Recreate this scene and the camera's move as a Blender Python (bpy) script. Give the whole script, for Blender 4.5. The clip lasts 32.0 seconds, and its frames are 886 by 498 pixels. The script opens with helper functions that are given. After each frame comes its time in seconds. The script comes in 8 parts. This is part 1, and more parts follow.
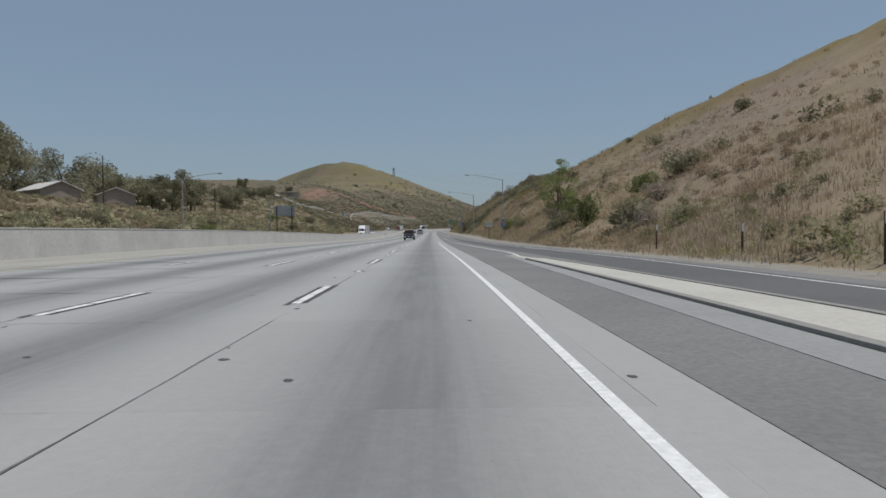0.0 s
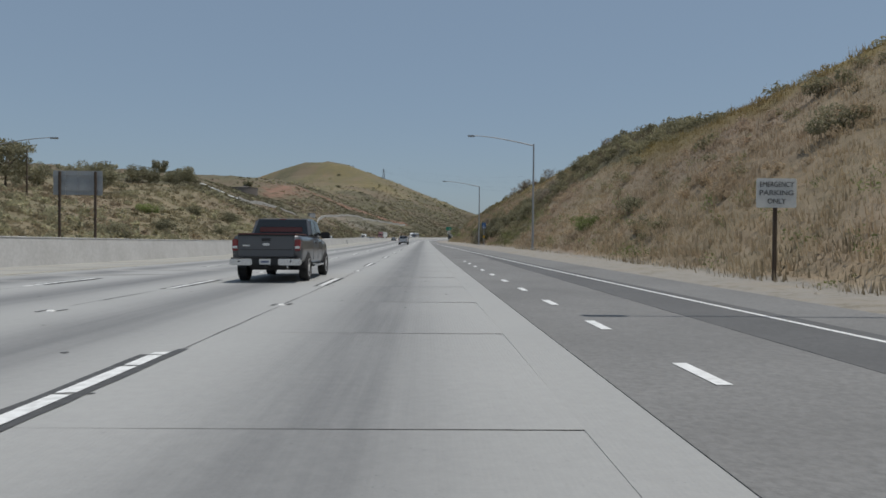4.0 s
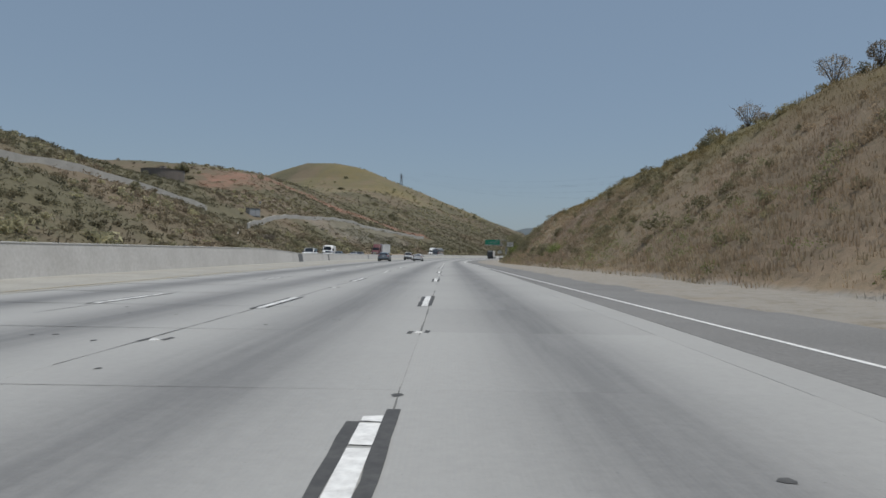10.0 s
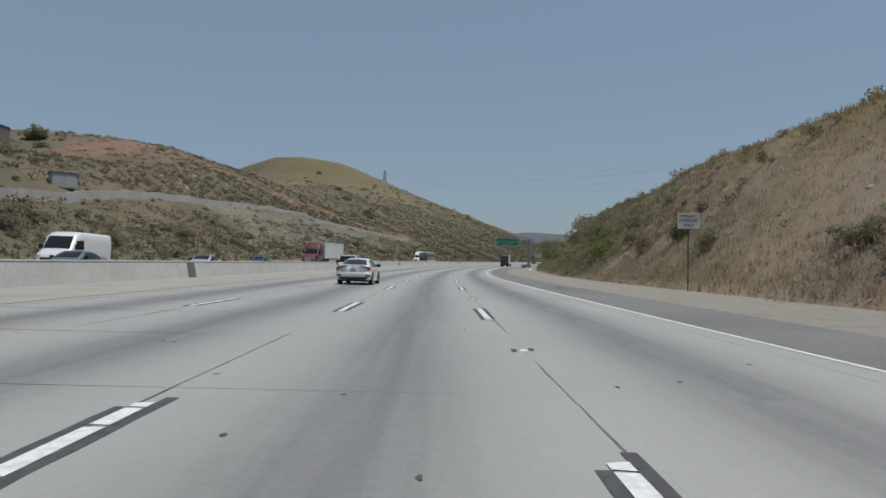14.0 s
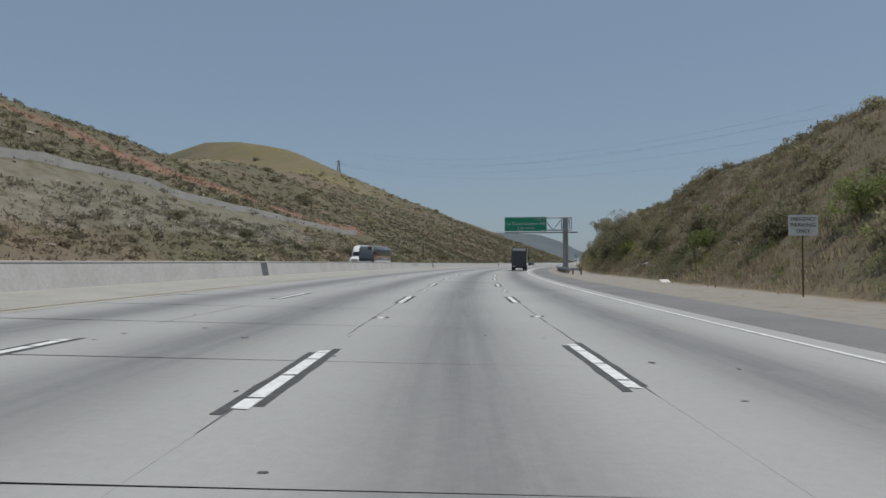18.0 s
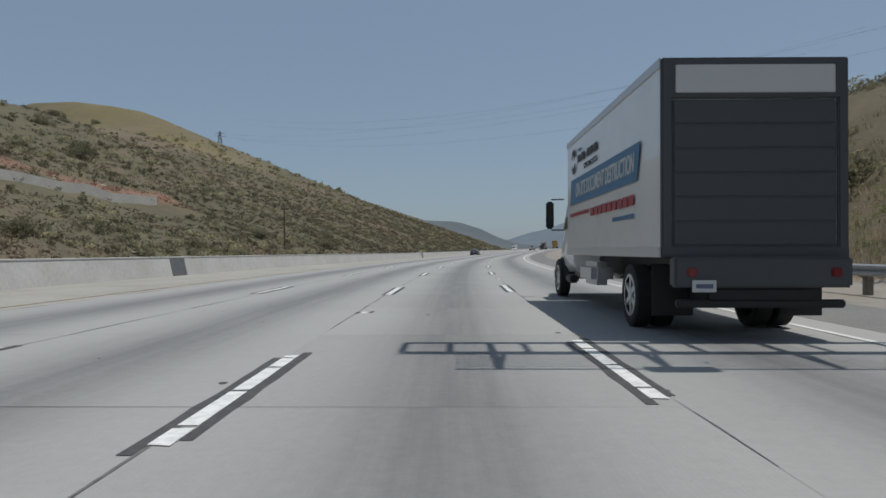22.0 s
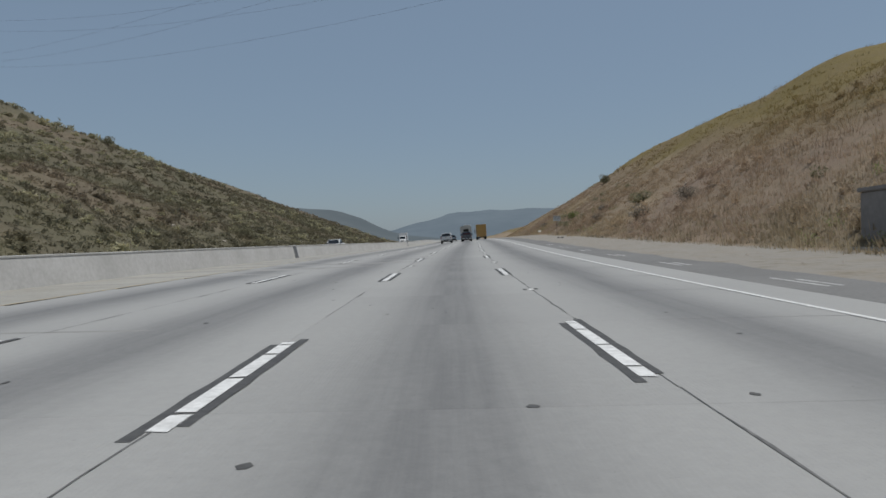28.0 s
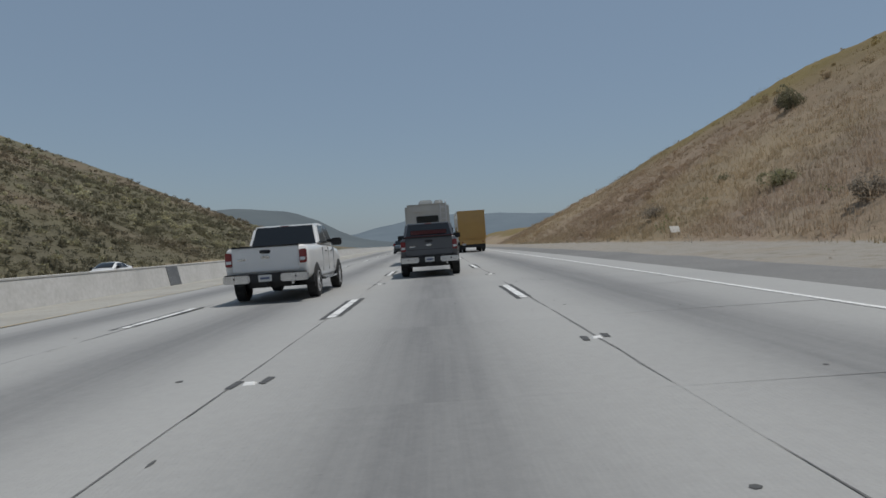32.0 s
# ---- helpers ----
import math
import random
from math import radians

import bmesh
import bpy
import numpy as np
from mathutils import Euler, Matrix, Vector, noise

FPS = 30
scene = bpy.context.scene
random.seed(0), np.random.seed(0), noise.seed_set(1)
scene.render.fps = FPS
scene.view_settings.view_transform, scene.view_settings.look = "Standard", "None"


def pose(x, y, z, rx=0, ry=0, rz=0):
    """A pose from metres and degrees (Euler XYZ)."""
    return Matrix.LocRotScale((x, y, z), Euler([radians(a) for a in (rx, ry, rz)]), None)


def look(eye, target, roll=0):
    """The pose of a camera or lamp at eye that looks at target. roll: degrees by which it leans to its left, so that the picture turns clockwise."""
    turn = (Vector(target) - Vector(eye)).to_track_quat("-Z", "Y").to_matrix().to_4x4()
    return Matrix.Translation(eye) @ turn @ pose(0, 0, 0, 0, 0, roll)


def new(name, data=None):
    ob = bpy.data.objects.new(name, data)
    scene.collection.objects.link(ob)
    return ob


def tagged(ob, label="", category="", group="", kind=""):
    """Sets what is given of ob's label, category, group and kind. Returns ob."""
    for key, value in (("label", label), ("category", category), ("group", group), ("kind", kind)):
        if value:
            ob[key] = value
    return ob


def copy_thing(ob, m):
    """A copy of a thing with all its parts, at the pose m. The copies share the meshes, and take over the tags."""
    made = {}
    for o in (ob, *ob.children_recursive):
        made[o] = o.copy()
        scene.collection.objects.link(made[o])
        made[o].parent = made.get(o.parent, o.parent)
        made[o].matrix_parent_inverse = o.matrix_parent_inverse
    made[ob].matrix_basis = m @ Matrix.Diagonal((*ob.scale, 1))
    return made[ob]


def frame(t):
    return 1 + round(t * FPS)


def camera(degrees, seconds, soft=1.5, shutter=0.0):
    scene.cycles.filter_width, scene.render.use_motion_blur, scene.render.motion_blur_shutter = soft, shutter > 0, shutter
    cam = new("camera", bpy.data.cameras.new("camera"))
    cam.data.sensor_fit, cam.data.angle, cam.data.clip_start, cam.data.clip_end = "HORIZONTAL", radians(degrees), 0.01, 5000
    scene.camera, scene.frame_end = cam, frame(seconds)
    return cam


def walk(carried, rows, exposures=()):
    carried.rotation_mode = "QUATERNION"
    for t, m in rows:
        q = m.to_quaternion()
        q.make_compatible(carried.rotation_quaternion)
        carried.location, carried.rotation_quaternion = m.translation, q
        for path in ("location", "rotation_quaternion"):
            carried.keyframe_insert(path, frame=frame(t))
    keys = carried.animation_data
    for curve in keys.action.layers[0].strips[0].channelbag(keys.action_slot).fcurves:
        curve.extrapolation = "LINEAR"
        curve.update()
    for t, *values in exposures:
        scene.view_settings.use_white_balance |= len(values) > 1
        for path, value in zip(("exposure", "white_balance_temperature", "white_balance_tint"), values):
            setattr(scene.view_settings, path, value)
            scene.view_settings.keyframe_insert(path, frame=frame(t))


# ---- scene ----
cam = camera(65.64, 32.0, soft=1.6)
PATH = [
    (0.0, pose(2.168, 0.011, 1.191, 88.376, 0.648, -0.529)),
    (0.5, pose(2.116, 13.589, 1.163, 88.381, 0.564, -0.515)),
    (1.0, pose(1.998, 27.196, 1.105, 88.640, 0.577, -0.519)),
    (1.5, pose(1.852, 41.100, 1.022, 88.683, 0.609, -0.587)),
    (2.0, pose(1.730, 54.873, 0.923, 88.831, 0.616, -0.658)),
    (2.5, pose(1.626, 68.764, 0.819, 88.812, 0.440, -0.775)),
    (3.0, pose(1.555, 82.662, 0.718, 88.926, 0.149, -0.901)),
    (3.5, pose(1.531, 96.257, 0.630, 89.039, -0.200, -1.080)),
    (4.0, pose(1.508, 110.150, 0.558, 89.193, -0.483, -1.137)),
    (4.5, pose(1.471, 124.253, 0.507, 89.364, -0.804, -1.091)),
    (5.0, pose(1.405, 138.476, 0.479, 89.531, -1.188, -0.976)),
    (5.5, pose(1.300, 152.721, 0.470, 89.674, -1.565, -0.844)),
    (6.0, pose(1.154, 166.884, 0.475, 89.775, -1.769, -0.727)),
    (6.5, pose(0.939, 180.697, 0.483, 89.928, -1.786, -0.595)),
    (7.0, pose(0.659, 194.304, 0.490, 90.036, -1.741, -0.423)),
    (7.5, pose(0.337, 207.739, 0.498, 90.229, -1.726, -0.313)),
    (8.0, pose(-0.032, 220.788, 0.507, 90.472, -1.737, -0.101)),
    (8.5, pose(-0.478, 233.765, 0.521, 90.570, -1.697, 0.067)),
    (9.0, pose(-0.955, 246.795, 0.543, 90.593, -1.601, 0.235)),
    (9.5, pose(-1.406, 259.978, 0.572, 90.589, -1.435, 0.456)),
    (10.0, pose(-1.869, 273.295, 0.607, 90.691, -1.337, 0.715)),
    (10.5, pose(-2.343, 286.115, 0.644, 90.786, -1.201, 0.844)),
    (11.0, pose(-2.786, 298.880, 0.686, 90.728, -1.121, 0.903)),
    (11.5, pose(-3.162, 311.913, 0.731, 90.717, -1.072, 0.856)),
    (12.0, pose(-3.469, 325.245, 0.776, 90.747, -1.019, 0.579)),
    (12.5, pose(-3.715, 338.826, 0.815, 90.854, -0.918, 0.399)),
    (13.0, pose(-3.864, 351.523, 0.843, 91.051, -0.853, 0.209)),
    (13.5, pose(-3.976, 362.585, 0.859, 91.152, -0.791, -0.063)),
    (14.0, pose(-4.102, 373.737, 0.868, 91.272, -0.801, -0.231)),
    (14.5, pose(-4.191, 386.291, 0.870, 91.441, -0.836, -0.248)),
    (15.0, pose(-4.259, 399.189, 0.866, 91.599, -0.835, -0.171)),
    (15.5, pose(-4.298, 411.364, 0.863, 91.689, -0.690, -0.196)),
    (16.0, pose(-4.350, 423.174, 0.865, 91.733, -0.451, -0.337)),
    (16.5, pose(-4.342, 434.922, 0.877, 91.734, -0.292, -0.651)),
    (17.0, pose(-4.190, 446.911, 0.901, 91.697, -0.244, -1.205)),
    (17.5, pose(-3.795, 459.436, 0.939, 91.621, -0.209, -2.037)),
    (18.0, pose(-3.042, 472.788, 0.995, 91.503, 0.037, -3.144)),
    (18.5, pose(-2.122, 485.273, 1.060, 91.458, 0.301, -4.103)),
    (19.0, pose(-1.029, 497.586, 1.132, 91.334, 0.539, -5.018)),
    (19.5, pose(0.240, 509.701, 1.207, 91.186, 0.693, -5.969)),
    (20.0, pose(1.657, 521.924, 1.283, 91.055, 0.776, -6.679)),
    (20.5, pose(3.227, 534.655, 1.360, 90.909, 0.833, -7.350)),
    (21.0, pose(5.072, 547.728, 1.433, 90.813, 0.940, -8.269)),
    (21.5, pose(7.325, 561.562, 1.504, 90.688, 1.114, -9.173)),
    (22.0, pose(9.806, 575.806, 1.582, 90.565, 1.343, -10.037)),
    (22.5, pose(12.166, 588.342, 1.658, 90.541, 1.584, -10.852)),
    (23.0, pose(14.630, 600.542, 1.738, 90.552, 1.774, -11.604)),
    (23.5, pose(17.396, 613.341, 1.827, 90.473, 1.763, -12.428)),
    (24.0, pose(20.437, 626.262, 1.917, 90.337, 1.783, -13.498)),
    (24.5, pose(23.744, 639.228, 2.006, 90.271, 1.873, -14.434)),
    (25.0, pose(27.288, 652.196, 2.091, 90.091, 1.951, -15.351)),
    (25.5, pose(30.940, 664.899, 2.172, 90.068, 1.744, -16.263)),
    (26.0, pose(34.801, 677.780, 2.257, 90.037, 1.453, -16.875)),
    (26.5, pose(38.871, 690.838, 2.350, 89.995, 1.267, -17.328)),
    (27.0, pose(43.160, 704.065, 2.459, 89.927, 1.234, -17.814)),
    (27.5, pose(47.688, 717.454, 2.588, 89.814, 1.308, -18.547)),
    (28.0, pose(52.485, 730.990, 2.739, 89.634, 1.357, -19.723)),
    (28.5, pose(57.470, 744.096, 2.907, 89.526, 1.502, -20.660)),
    (29.0, pose(62.601, 757.138, 3.090, 89.442, 1.668, -21.406)),
    (29.5, pose(67.800, 770.257, 3.281, 89.449, 1.535, -22.148)),
    (30.0, pose(72.860, 782.914, 3.464, 89.435, 1.497, -22.476)),
    (30.5, pose(77.851, 795.194, 3.637, 89.558, 1.518, -22.578)),
    (31.0, pose(82.905, 807.547, 3.808, 89.717, 1.566, -22.599)),
    (31.5, pose(88.126, 820.380, 3.977, 89.800, 1.273, -22.484)),
    (32.0, pose(93.161, 832.803, 4.134, 89.992, 0.901, -22.566)),
]
walk(cam, PATH, exposures=((0.0, 0.0), (21.0, 0.0), (27.0, -0.12), (32.0, -0.13)))

# ---- world, sun, exposure ----
world = bpy.data.worlds.new("sky")
scene.world = world
world.use_nodes = True
SUN_EL, SUN_AZ = 74.0, 101.0        # degrees; azimuth clockwise from +y
wn = world.node_tree.nodes
sky = wn.new("ShaderNodeTexSky")
sky.sky_type, sky.sun_disc = "NISHITA", False
sky.sun_elevation, sky.sun_rotation = radians(SUN_EL), radians(SUN_AZ)
sky.altitude, sky.air_density, sky.dust_density, sky.ozone_density = 300.0, 1.1, 1.3, 2.2
haze = wn.new("ShaderNodeMix")            # thin summer haze evens out the whole sky
haze.data_type, haze.inputs[0].default_value = "RGBA", 0.68
haze.inputs[7].default_value = (2.1, 2.8, 3.62, 1)
world.node_tree.links.new(sky.outputs[0], haze.inputs[6])
world.node_tree.links.new(haze.outputs[2], wn["Background"].inputs[0])
wn["Background"].inputs[1].default_value = 0.1
sun_data = bpy.data.lights.new("sun", "SUN")
sun_data.energy, sun_data.angle, sun_data.color = 3.0, radians(0.53), (1.0, 0.965, 0.91)
sun = new("sun", sun_data)
sun_way = Vector((math.cos(radians(SUN_EL)) * math.sin(radians(SUN_AZ)), math.cos(radians(SUN_EL)) * math.cos(radians(SUN_AZ)), math.sin(radians(SUN_EL))))
sun.matrix_world = look(sun_way * 400 + Vector((0, 400, 0)), Vector((0, 400, 0)))

# ---- materials ----
def mat(name, colour, rough=0.8, metal=0.0, spots=0.0, grain=0.0, scale=1.0, bump=0.0, colour2=None, big=0.0, big_scale=0.1, rand=0.0, coat=0.0, spec=0.5):
    """A procedural surface: colour, varied by grain (fine), big (stains) and rand (per object), with fine relief."""
    m = bpy.data.materials.new(name)
    m.use_nodes = True
    nt = m.node_tree
    b = nt.nodes["Principled BSDF"]
    b.inputs["Roughness"].default_value, b.inputs["Metallic"].default_value = rough, metal
    b.inputs["Coat Weight"].default_value = coat
    b.inputs["Specular IOR Level"].default_value = spec
    b.inputs["Base Color"].default_value = (*colour, 1)
    if not (grain or big or rand or bump):
        return m
    geo = nt.nodes.new("ShaderNodeNewGeometry")
    last = nt.nodes.new("ShaderNodeRGB").outputs[0]
    last.default_value = (*colour, 1)
    dark = colour2 or tuple(c * 0.45 for c in colour)
    for amount, size, detail in ((big, big_scale, 4), (grain, scale, 6)):
        if amount:
            tex = nt.nodes.new("ShaderNodeTexNoise")
            tex.inputs["Scale"].default_value, tex.inputs["Detail"].default_value = size, detail
            tex.inputs["Roughness"].default_value = 0.65
            nt.links.new(geo.outputs["Position"], tex.inputs["Vector"])
            ramp = nt.nodes.new("ShaderNodeMapRange")
            ramp.inputs[1].default_value, ramp.inputs[2].default_value = 0.38, 0.68
            ramp.inputs[3].default_value, ramp.inputs[4].default_value = 0.0, amount
            nt.links.new(tex.outputs[0], ramp.inputs[0])
            mix = nt.nodes.new("ShaderNodeMix")
            mix.data_type = "RGBA"
            nt.links.new(ramp.outputs[0], mix.inputs[0])
            nt.links.new(last, mix.inputs[6])
            mix.inputs[7].default_value = (*dark, 1)
            last = mix.outputs[2]
    if rand:
        info = nt.nodes.new("ShaderNodeObjectInfo")
        hsv = nt.nodes.new("ShaderNodeHueSaturation")
        mr = nt.nodes.new("ShaderNodeMapRange")
        mr.inputs[3].default_value, mr.inputs[4].default_value = 1 - rand, 1 + rand
        nt.links.new(info.outputs["Random"], mr.inputs[0])
        nt.links.new(mr.outputs[0], hsv.inputs["Value"])
        nt.links.new(last, hsv.inputs["Color"])
        last = hsv.outputs[0]
    nt.links.new(last, b.inputs["Base Color"])
    if bump:
        tex = nt.nodes.new("ShaderNodeTexNoise")
        tex.inputs["Scale"].default_value, tex.inputs["Detail"].default_value = scale * 2.5, 5
        nt.links.new(geo.outputs["Position"], tex.inputs["Vector"])
        bn = nt.nodes.new("ShaderNodeBump")
        bn.inputs["Strength"].default_value, bn.inputs["Distance"].default_value = min(1, bump), 0.02 if bump < 1 else 0.05 * bump
        nt.links.new(tex.outputs[0], bn.inputs["Height"])
        nt.links.new(bn.outputs[0], b.inputs["Normal"])
    return m


def concrete_road():
    """Worn lane concrete: pale wheel paths, a dark drip band along each lane's middle, fine lengthwise grooves, blotches."""
    m = bpy.data.materials.new("lane_concrete")
    m.use_nodes = True
    nt, N = m.node_tree, m.node_tree.nodes.new
    L = nt.links.new
    b = nt.nodes["Principled BSDF"]
    b.inputs["Roughness"].default_value = 0.85
    geo, uv = N("ShaderNodeNewGeometry"), N("ShaderNodeUVMap")
    sep = N("ShaderNodeSeparateXYZ")
    L(uv.outputs[0], sep.inputs[0])

    def math_(op, a, c=None):
        n = N("ShaderNodeMath")
        n.operation = op
        for i, v in enumerate((a, c)):
            if v is None:
                continue
            if isinstance(v, (int, float)):
                n.inputs[i].default_value = v
            else:
                L(v, n.inputs[i])
        return n.outputs[0]

    def noise_(scale, detail, vec=None, rough=0.6):
        n = N("ShaderNodeTexNoise")
        n.inputs["Scale"].default_value, n.inputs["Detail"].default_value, n.inputs["Roughness"].default_value = scale, detail, rough
        L(vec or geo.outputs["Position"], n.inputs["Vector"])
        return n.outputs[0]

    x = sep.outputs[0]
    wander = math_("MULTIPLY", math_("SUBTRACT", noise_(0.05, 2), 0.5), 0.5)
    xx = math_("ADD", x, wander)
    band = math_("POWER", 2.718, math_("MULTIPLY", math_("MULTIPLY", xx, xx), -1.35))
    streak = N("ShaderNodeMapping")
    streak.inputs["Scale"].default_value = (4.0, 0.12, 1.0)
    L(uv.outputs[0], streak.inputs[0])
    band = math_("MULTIPLY", band, math_("ADD", 0.5, noise_(1.0, 4, streak.outputs[0])))
    blot = N("ShaderNodeMapRange")
    blot.inputs[1].default_value, blot.inputs[2].default_value = 0.35, 0.7
    L(noise_(0.22, 5), blot.inputs[0])
    fine = noise_(9.0, 6, None, 0.75)
    dirt = math_("ADD", math_("MULTIPLY", band, 0.85), math_("MULTIPLY", blot.outputs[0], 0.14))
    dirt = math_("ADD", dirt, math_("MULTIPLY", math_("SUBTRACT", fine, 0.5), 0.5))
    pits, chips = N("ShaderNodeMapRange"), N("ShaderNodeMapRange")
    pits.inputs[1].default_value, pits.inputs[2].default_value = 0.66, 0.74
    L(noise_(22.0, 3, None, 0.7), pits.inputs[0])
    chips.inputs[1].default_value, chips.inputs[2].default_value = 0.70, 0.76
    L(noise_(2.6, 6, None, 0.8), chips.inputs[0])
    dirt = math_("ADD", dirt, math_("ADD", math_("MULTIPLY", pits.outputs[0], 0.35), math_("MULTIPLY", chips.outputs[0], 0.3)))
    mix = N("ShaderNodeMix")
    mix.data_type = "RGBA"
    mix.clamp_factor = True
    L(dirt, mix.inputs[0])
    mix.inputs[6].default_value, mix.inputs[7].default_value = (0.334, 0.333, 0.321, 1), (0.165, 0.166, 0.165, 1)
    info, hsv, mr = N("ShaderNodeObjectInfo"), N("ShaderNodeHueSaturation"), N("ShaderNodeMapRange")
    mr.inputs[3].default_value, mr.inputs[4].default_value = 0.955, 1.045
    L(info.outputs["Random"], mr.inputs[0])
    L(mr.outputs[0], hsv.inputs["Value"])
    L(mix.outputs[2], hsv.inputs["Color"])
    L(hsv.outputs[0], b.inputs["Base Color"])
    wave = N("ShaderNodeTexWave")
    wave.inputs["Scale"].default_value, wave.inputs["Distortion"].default_value = 8.0, 0.6
    L(uv.outputs[0], wave.inputs["Vector"])
    relief = math_("ADD", math_("MULTIPLY", wave.outputs[1], 0.18), noise_(40.0, 4))
    bn = N("ShaderNodeBump")
    bn.inputs["Strength"].default_value, bn.inputs["Distance"].default_value = 0.35, 0.01
    L(relief, bn.inputs["Height"])
    L(bn.outputs[0], b.inputs["Normal"])
    return m


def earth_colour(nt):
    """Colour of the dry slopes, by place and by the soil attribute: straw, ochre, olive, red cut and bare verge. Returns a socket and a noise maker."""
    N, L = nt.nodes.new, nt.links.new
    geo = N("ShaderNodeNewGeometry")

    def noise_(scale, detail, rough=0.65):
        n = N("ShaderNodeTexNoise")
        n.inputs["Scale"].default_value, n.inputs["Detail"].default_value, n.inputs["Roughness"].default_value = scale, detail, rough
        L(geo.outputs["Position"], n.inputs["Vector"])
        return n.outputs[0]

    def ramp(v, lo, hi, top=1.0):
        n = N("ShaderNodeMapRange")
        n.inputs[1].default_value, n.inputs[2].default_value, n.inputs[4].default_value = lo, hi, top
        L(v, n.inputs[0])
        return n.outputs[0]

    def mixc(f, a, c):
        n = N("ShaderNodeMix")
        n.data_type = "RGBA"
        L(f, n.inputs[0])
        for i, v in ((6, a), (7, c)):
            if isinstance(v, tuple):
                n.inputs[i].default_value = (*v, 1)
            else:
                L(v, n.inputs[i])
        return n.outputs[2]

    att = N("ShaderNodeAttribute")
    att.attribute_name = "soil"
    chan = N("ShaderNodeSeparateColor")
    L(att.outputs["Color"], chan.inputs[0])

    def patch(channel, scale, lo, hi, top=1.0):
        n = N("ShaderNodeMath")
        n.operation = "ADD"
        L(channel, n.inputs[0])
        L(noise_(scale, 5), n.inputs[1])
        return ramp(n.outputs[0], lo, hi, top)

    c = mixc(ramp(noise_(0.06, 5), 0.38, 0.62), (0.335, 0.262, 0.172), (0.262, 0.208, 0.138))
    c = mixc(ramp(noise_(0.035, 4), 0.45, 0.65, 0.7), c, (0.262, 0.2, 0.162))
    c = mixc(ramp(noise_(0.24, 6), 0.52, 0.72, 0.75), c, (0.37, 0.305, 0.222))
    c = mixc(patch(chan.outputs[2], 0.1, 0.7, 1.3), c, (0.192, 0.149, 0.06))
    c = mixc(patch(chan.outputs[1], 0.13, 0.72, 1.4), c, (0.142, 0.132, 0.08))
    c = mixc(patch(chan.outputs[1], 0.09, 1.25, 1.75), c, (0.098, 0.09, 0.062))
    c = mixc(ramp(noise_(0.025, 4), 0.47, 0.62, 0.42), c, (0.215, 0.155, 0.118))
    c = mixc(patch(chan.outputs[0], 0.2, 0.8, 1.2), c, (0.25, 0.145, 0.108))
    c = mixc(patch(att.outputs["Alpha"], 0.4, 0.9, 1.5), c, (0.29, 0.272, 0.243))
    c = mixc(ramp(noise_(0.75, 6, 0.75), 0.54, 0.76, 0.55), c, (0.185, 0.158, 0.105))
    return c, noise_, ramp, mixc


def slope_earth():
    """Dry cut slope with pebbly relief under the grass."""
    m = bpy.data.materials.new("dry_slope")
    m.use_nodes = True
    nt = m.node_tree
    b = nt.nodes["Principled BSDF"]
    b.inputs["Roughness"].default_value, b.inputs["Specular IOR Level"].default_value = 0.95, 0.15
    c, noise_, ramp, mixc = earth_colour(nt)
    c = mixc(ramp(noise_(3.0, 6, 0.8), 0.52, 0.75, 0.5), c, (0.34, 0.285, 0.205))
    c = mixc(ramp(noise_(1.5, 6, 0.8), 0.5, 0.74, 0.6), c, (0.12, 0.105, 0.07))
    nt.links.new(c, b.inputs["Base Color"])
    bn = nt.nodes.new("ShaderNodeBump")
    bn.inputs["Strength"].default_value, bn.inputs["Distance"].default_value = 0.6, 0.16
    nt.links.new(noise_(1.8, 8, 0.75), bn.inputs["Height"])
    nt.links.new(bn.outputs[0], b.inputs["Normal"])
    return m


def earth_blades(name, low, high):
    """Thin dry blades and twigs in the colour of the slope they grow on, each a little lighter or darker."""
    m = bpy.data.materials.new(name)
    m.use_nodes = True
    nt = m.node_tree
    b = nt.nodes["Principled BSDF"]
    b.inputs["Roughness"].default_value, b.inputs["Specular IOR Level"].default_value = 0.8, 0.15
    c = earth_colour(nt)[0]
    geo, mr, hsv = nt.nodes.new("ShaderNodeNewGeometry"), nt.nodes.new("ShaderNodeMapRange"), nt.nodes.new("ShaderNodeHueSaturation")
    mr.inputs[3].default_value, mr.inputs[4].default_value = low, high
    nt.links.new(geo.outputs["Random Per Island"], mr.inputs[0])
    nt.links.new(mr.outputs[0], hsv.inputs["Value"])
    nt.links.new(c, hsv.inputs["Color"])
    nt.links.new(hsv.outputs[0], b.inputs["Base Color"])
    thin, both = nt.nodes.new("ShaderNodeBsdfTranslucent"), nt.nodes.new("ShaderNodeMixShader")
    both.inputs[0].default_value = 0.5
    nt.links.new(hsv.outputs[0], thin.inputs[0])
    nt.links.new(b.outputs[0], both.inputs[1])
    nt.links.new(thin.outputs[0], both.inputs[2])
    nt.links.new(both.outputs[0], nt.nodes["Material Output"].inputs[0])
    return m


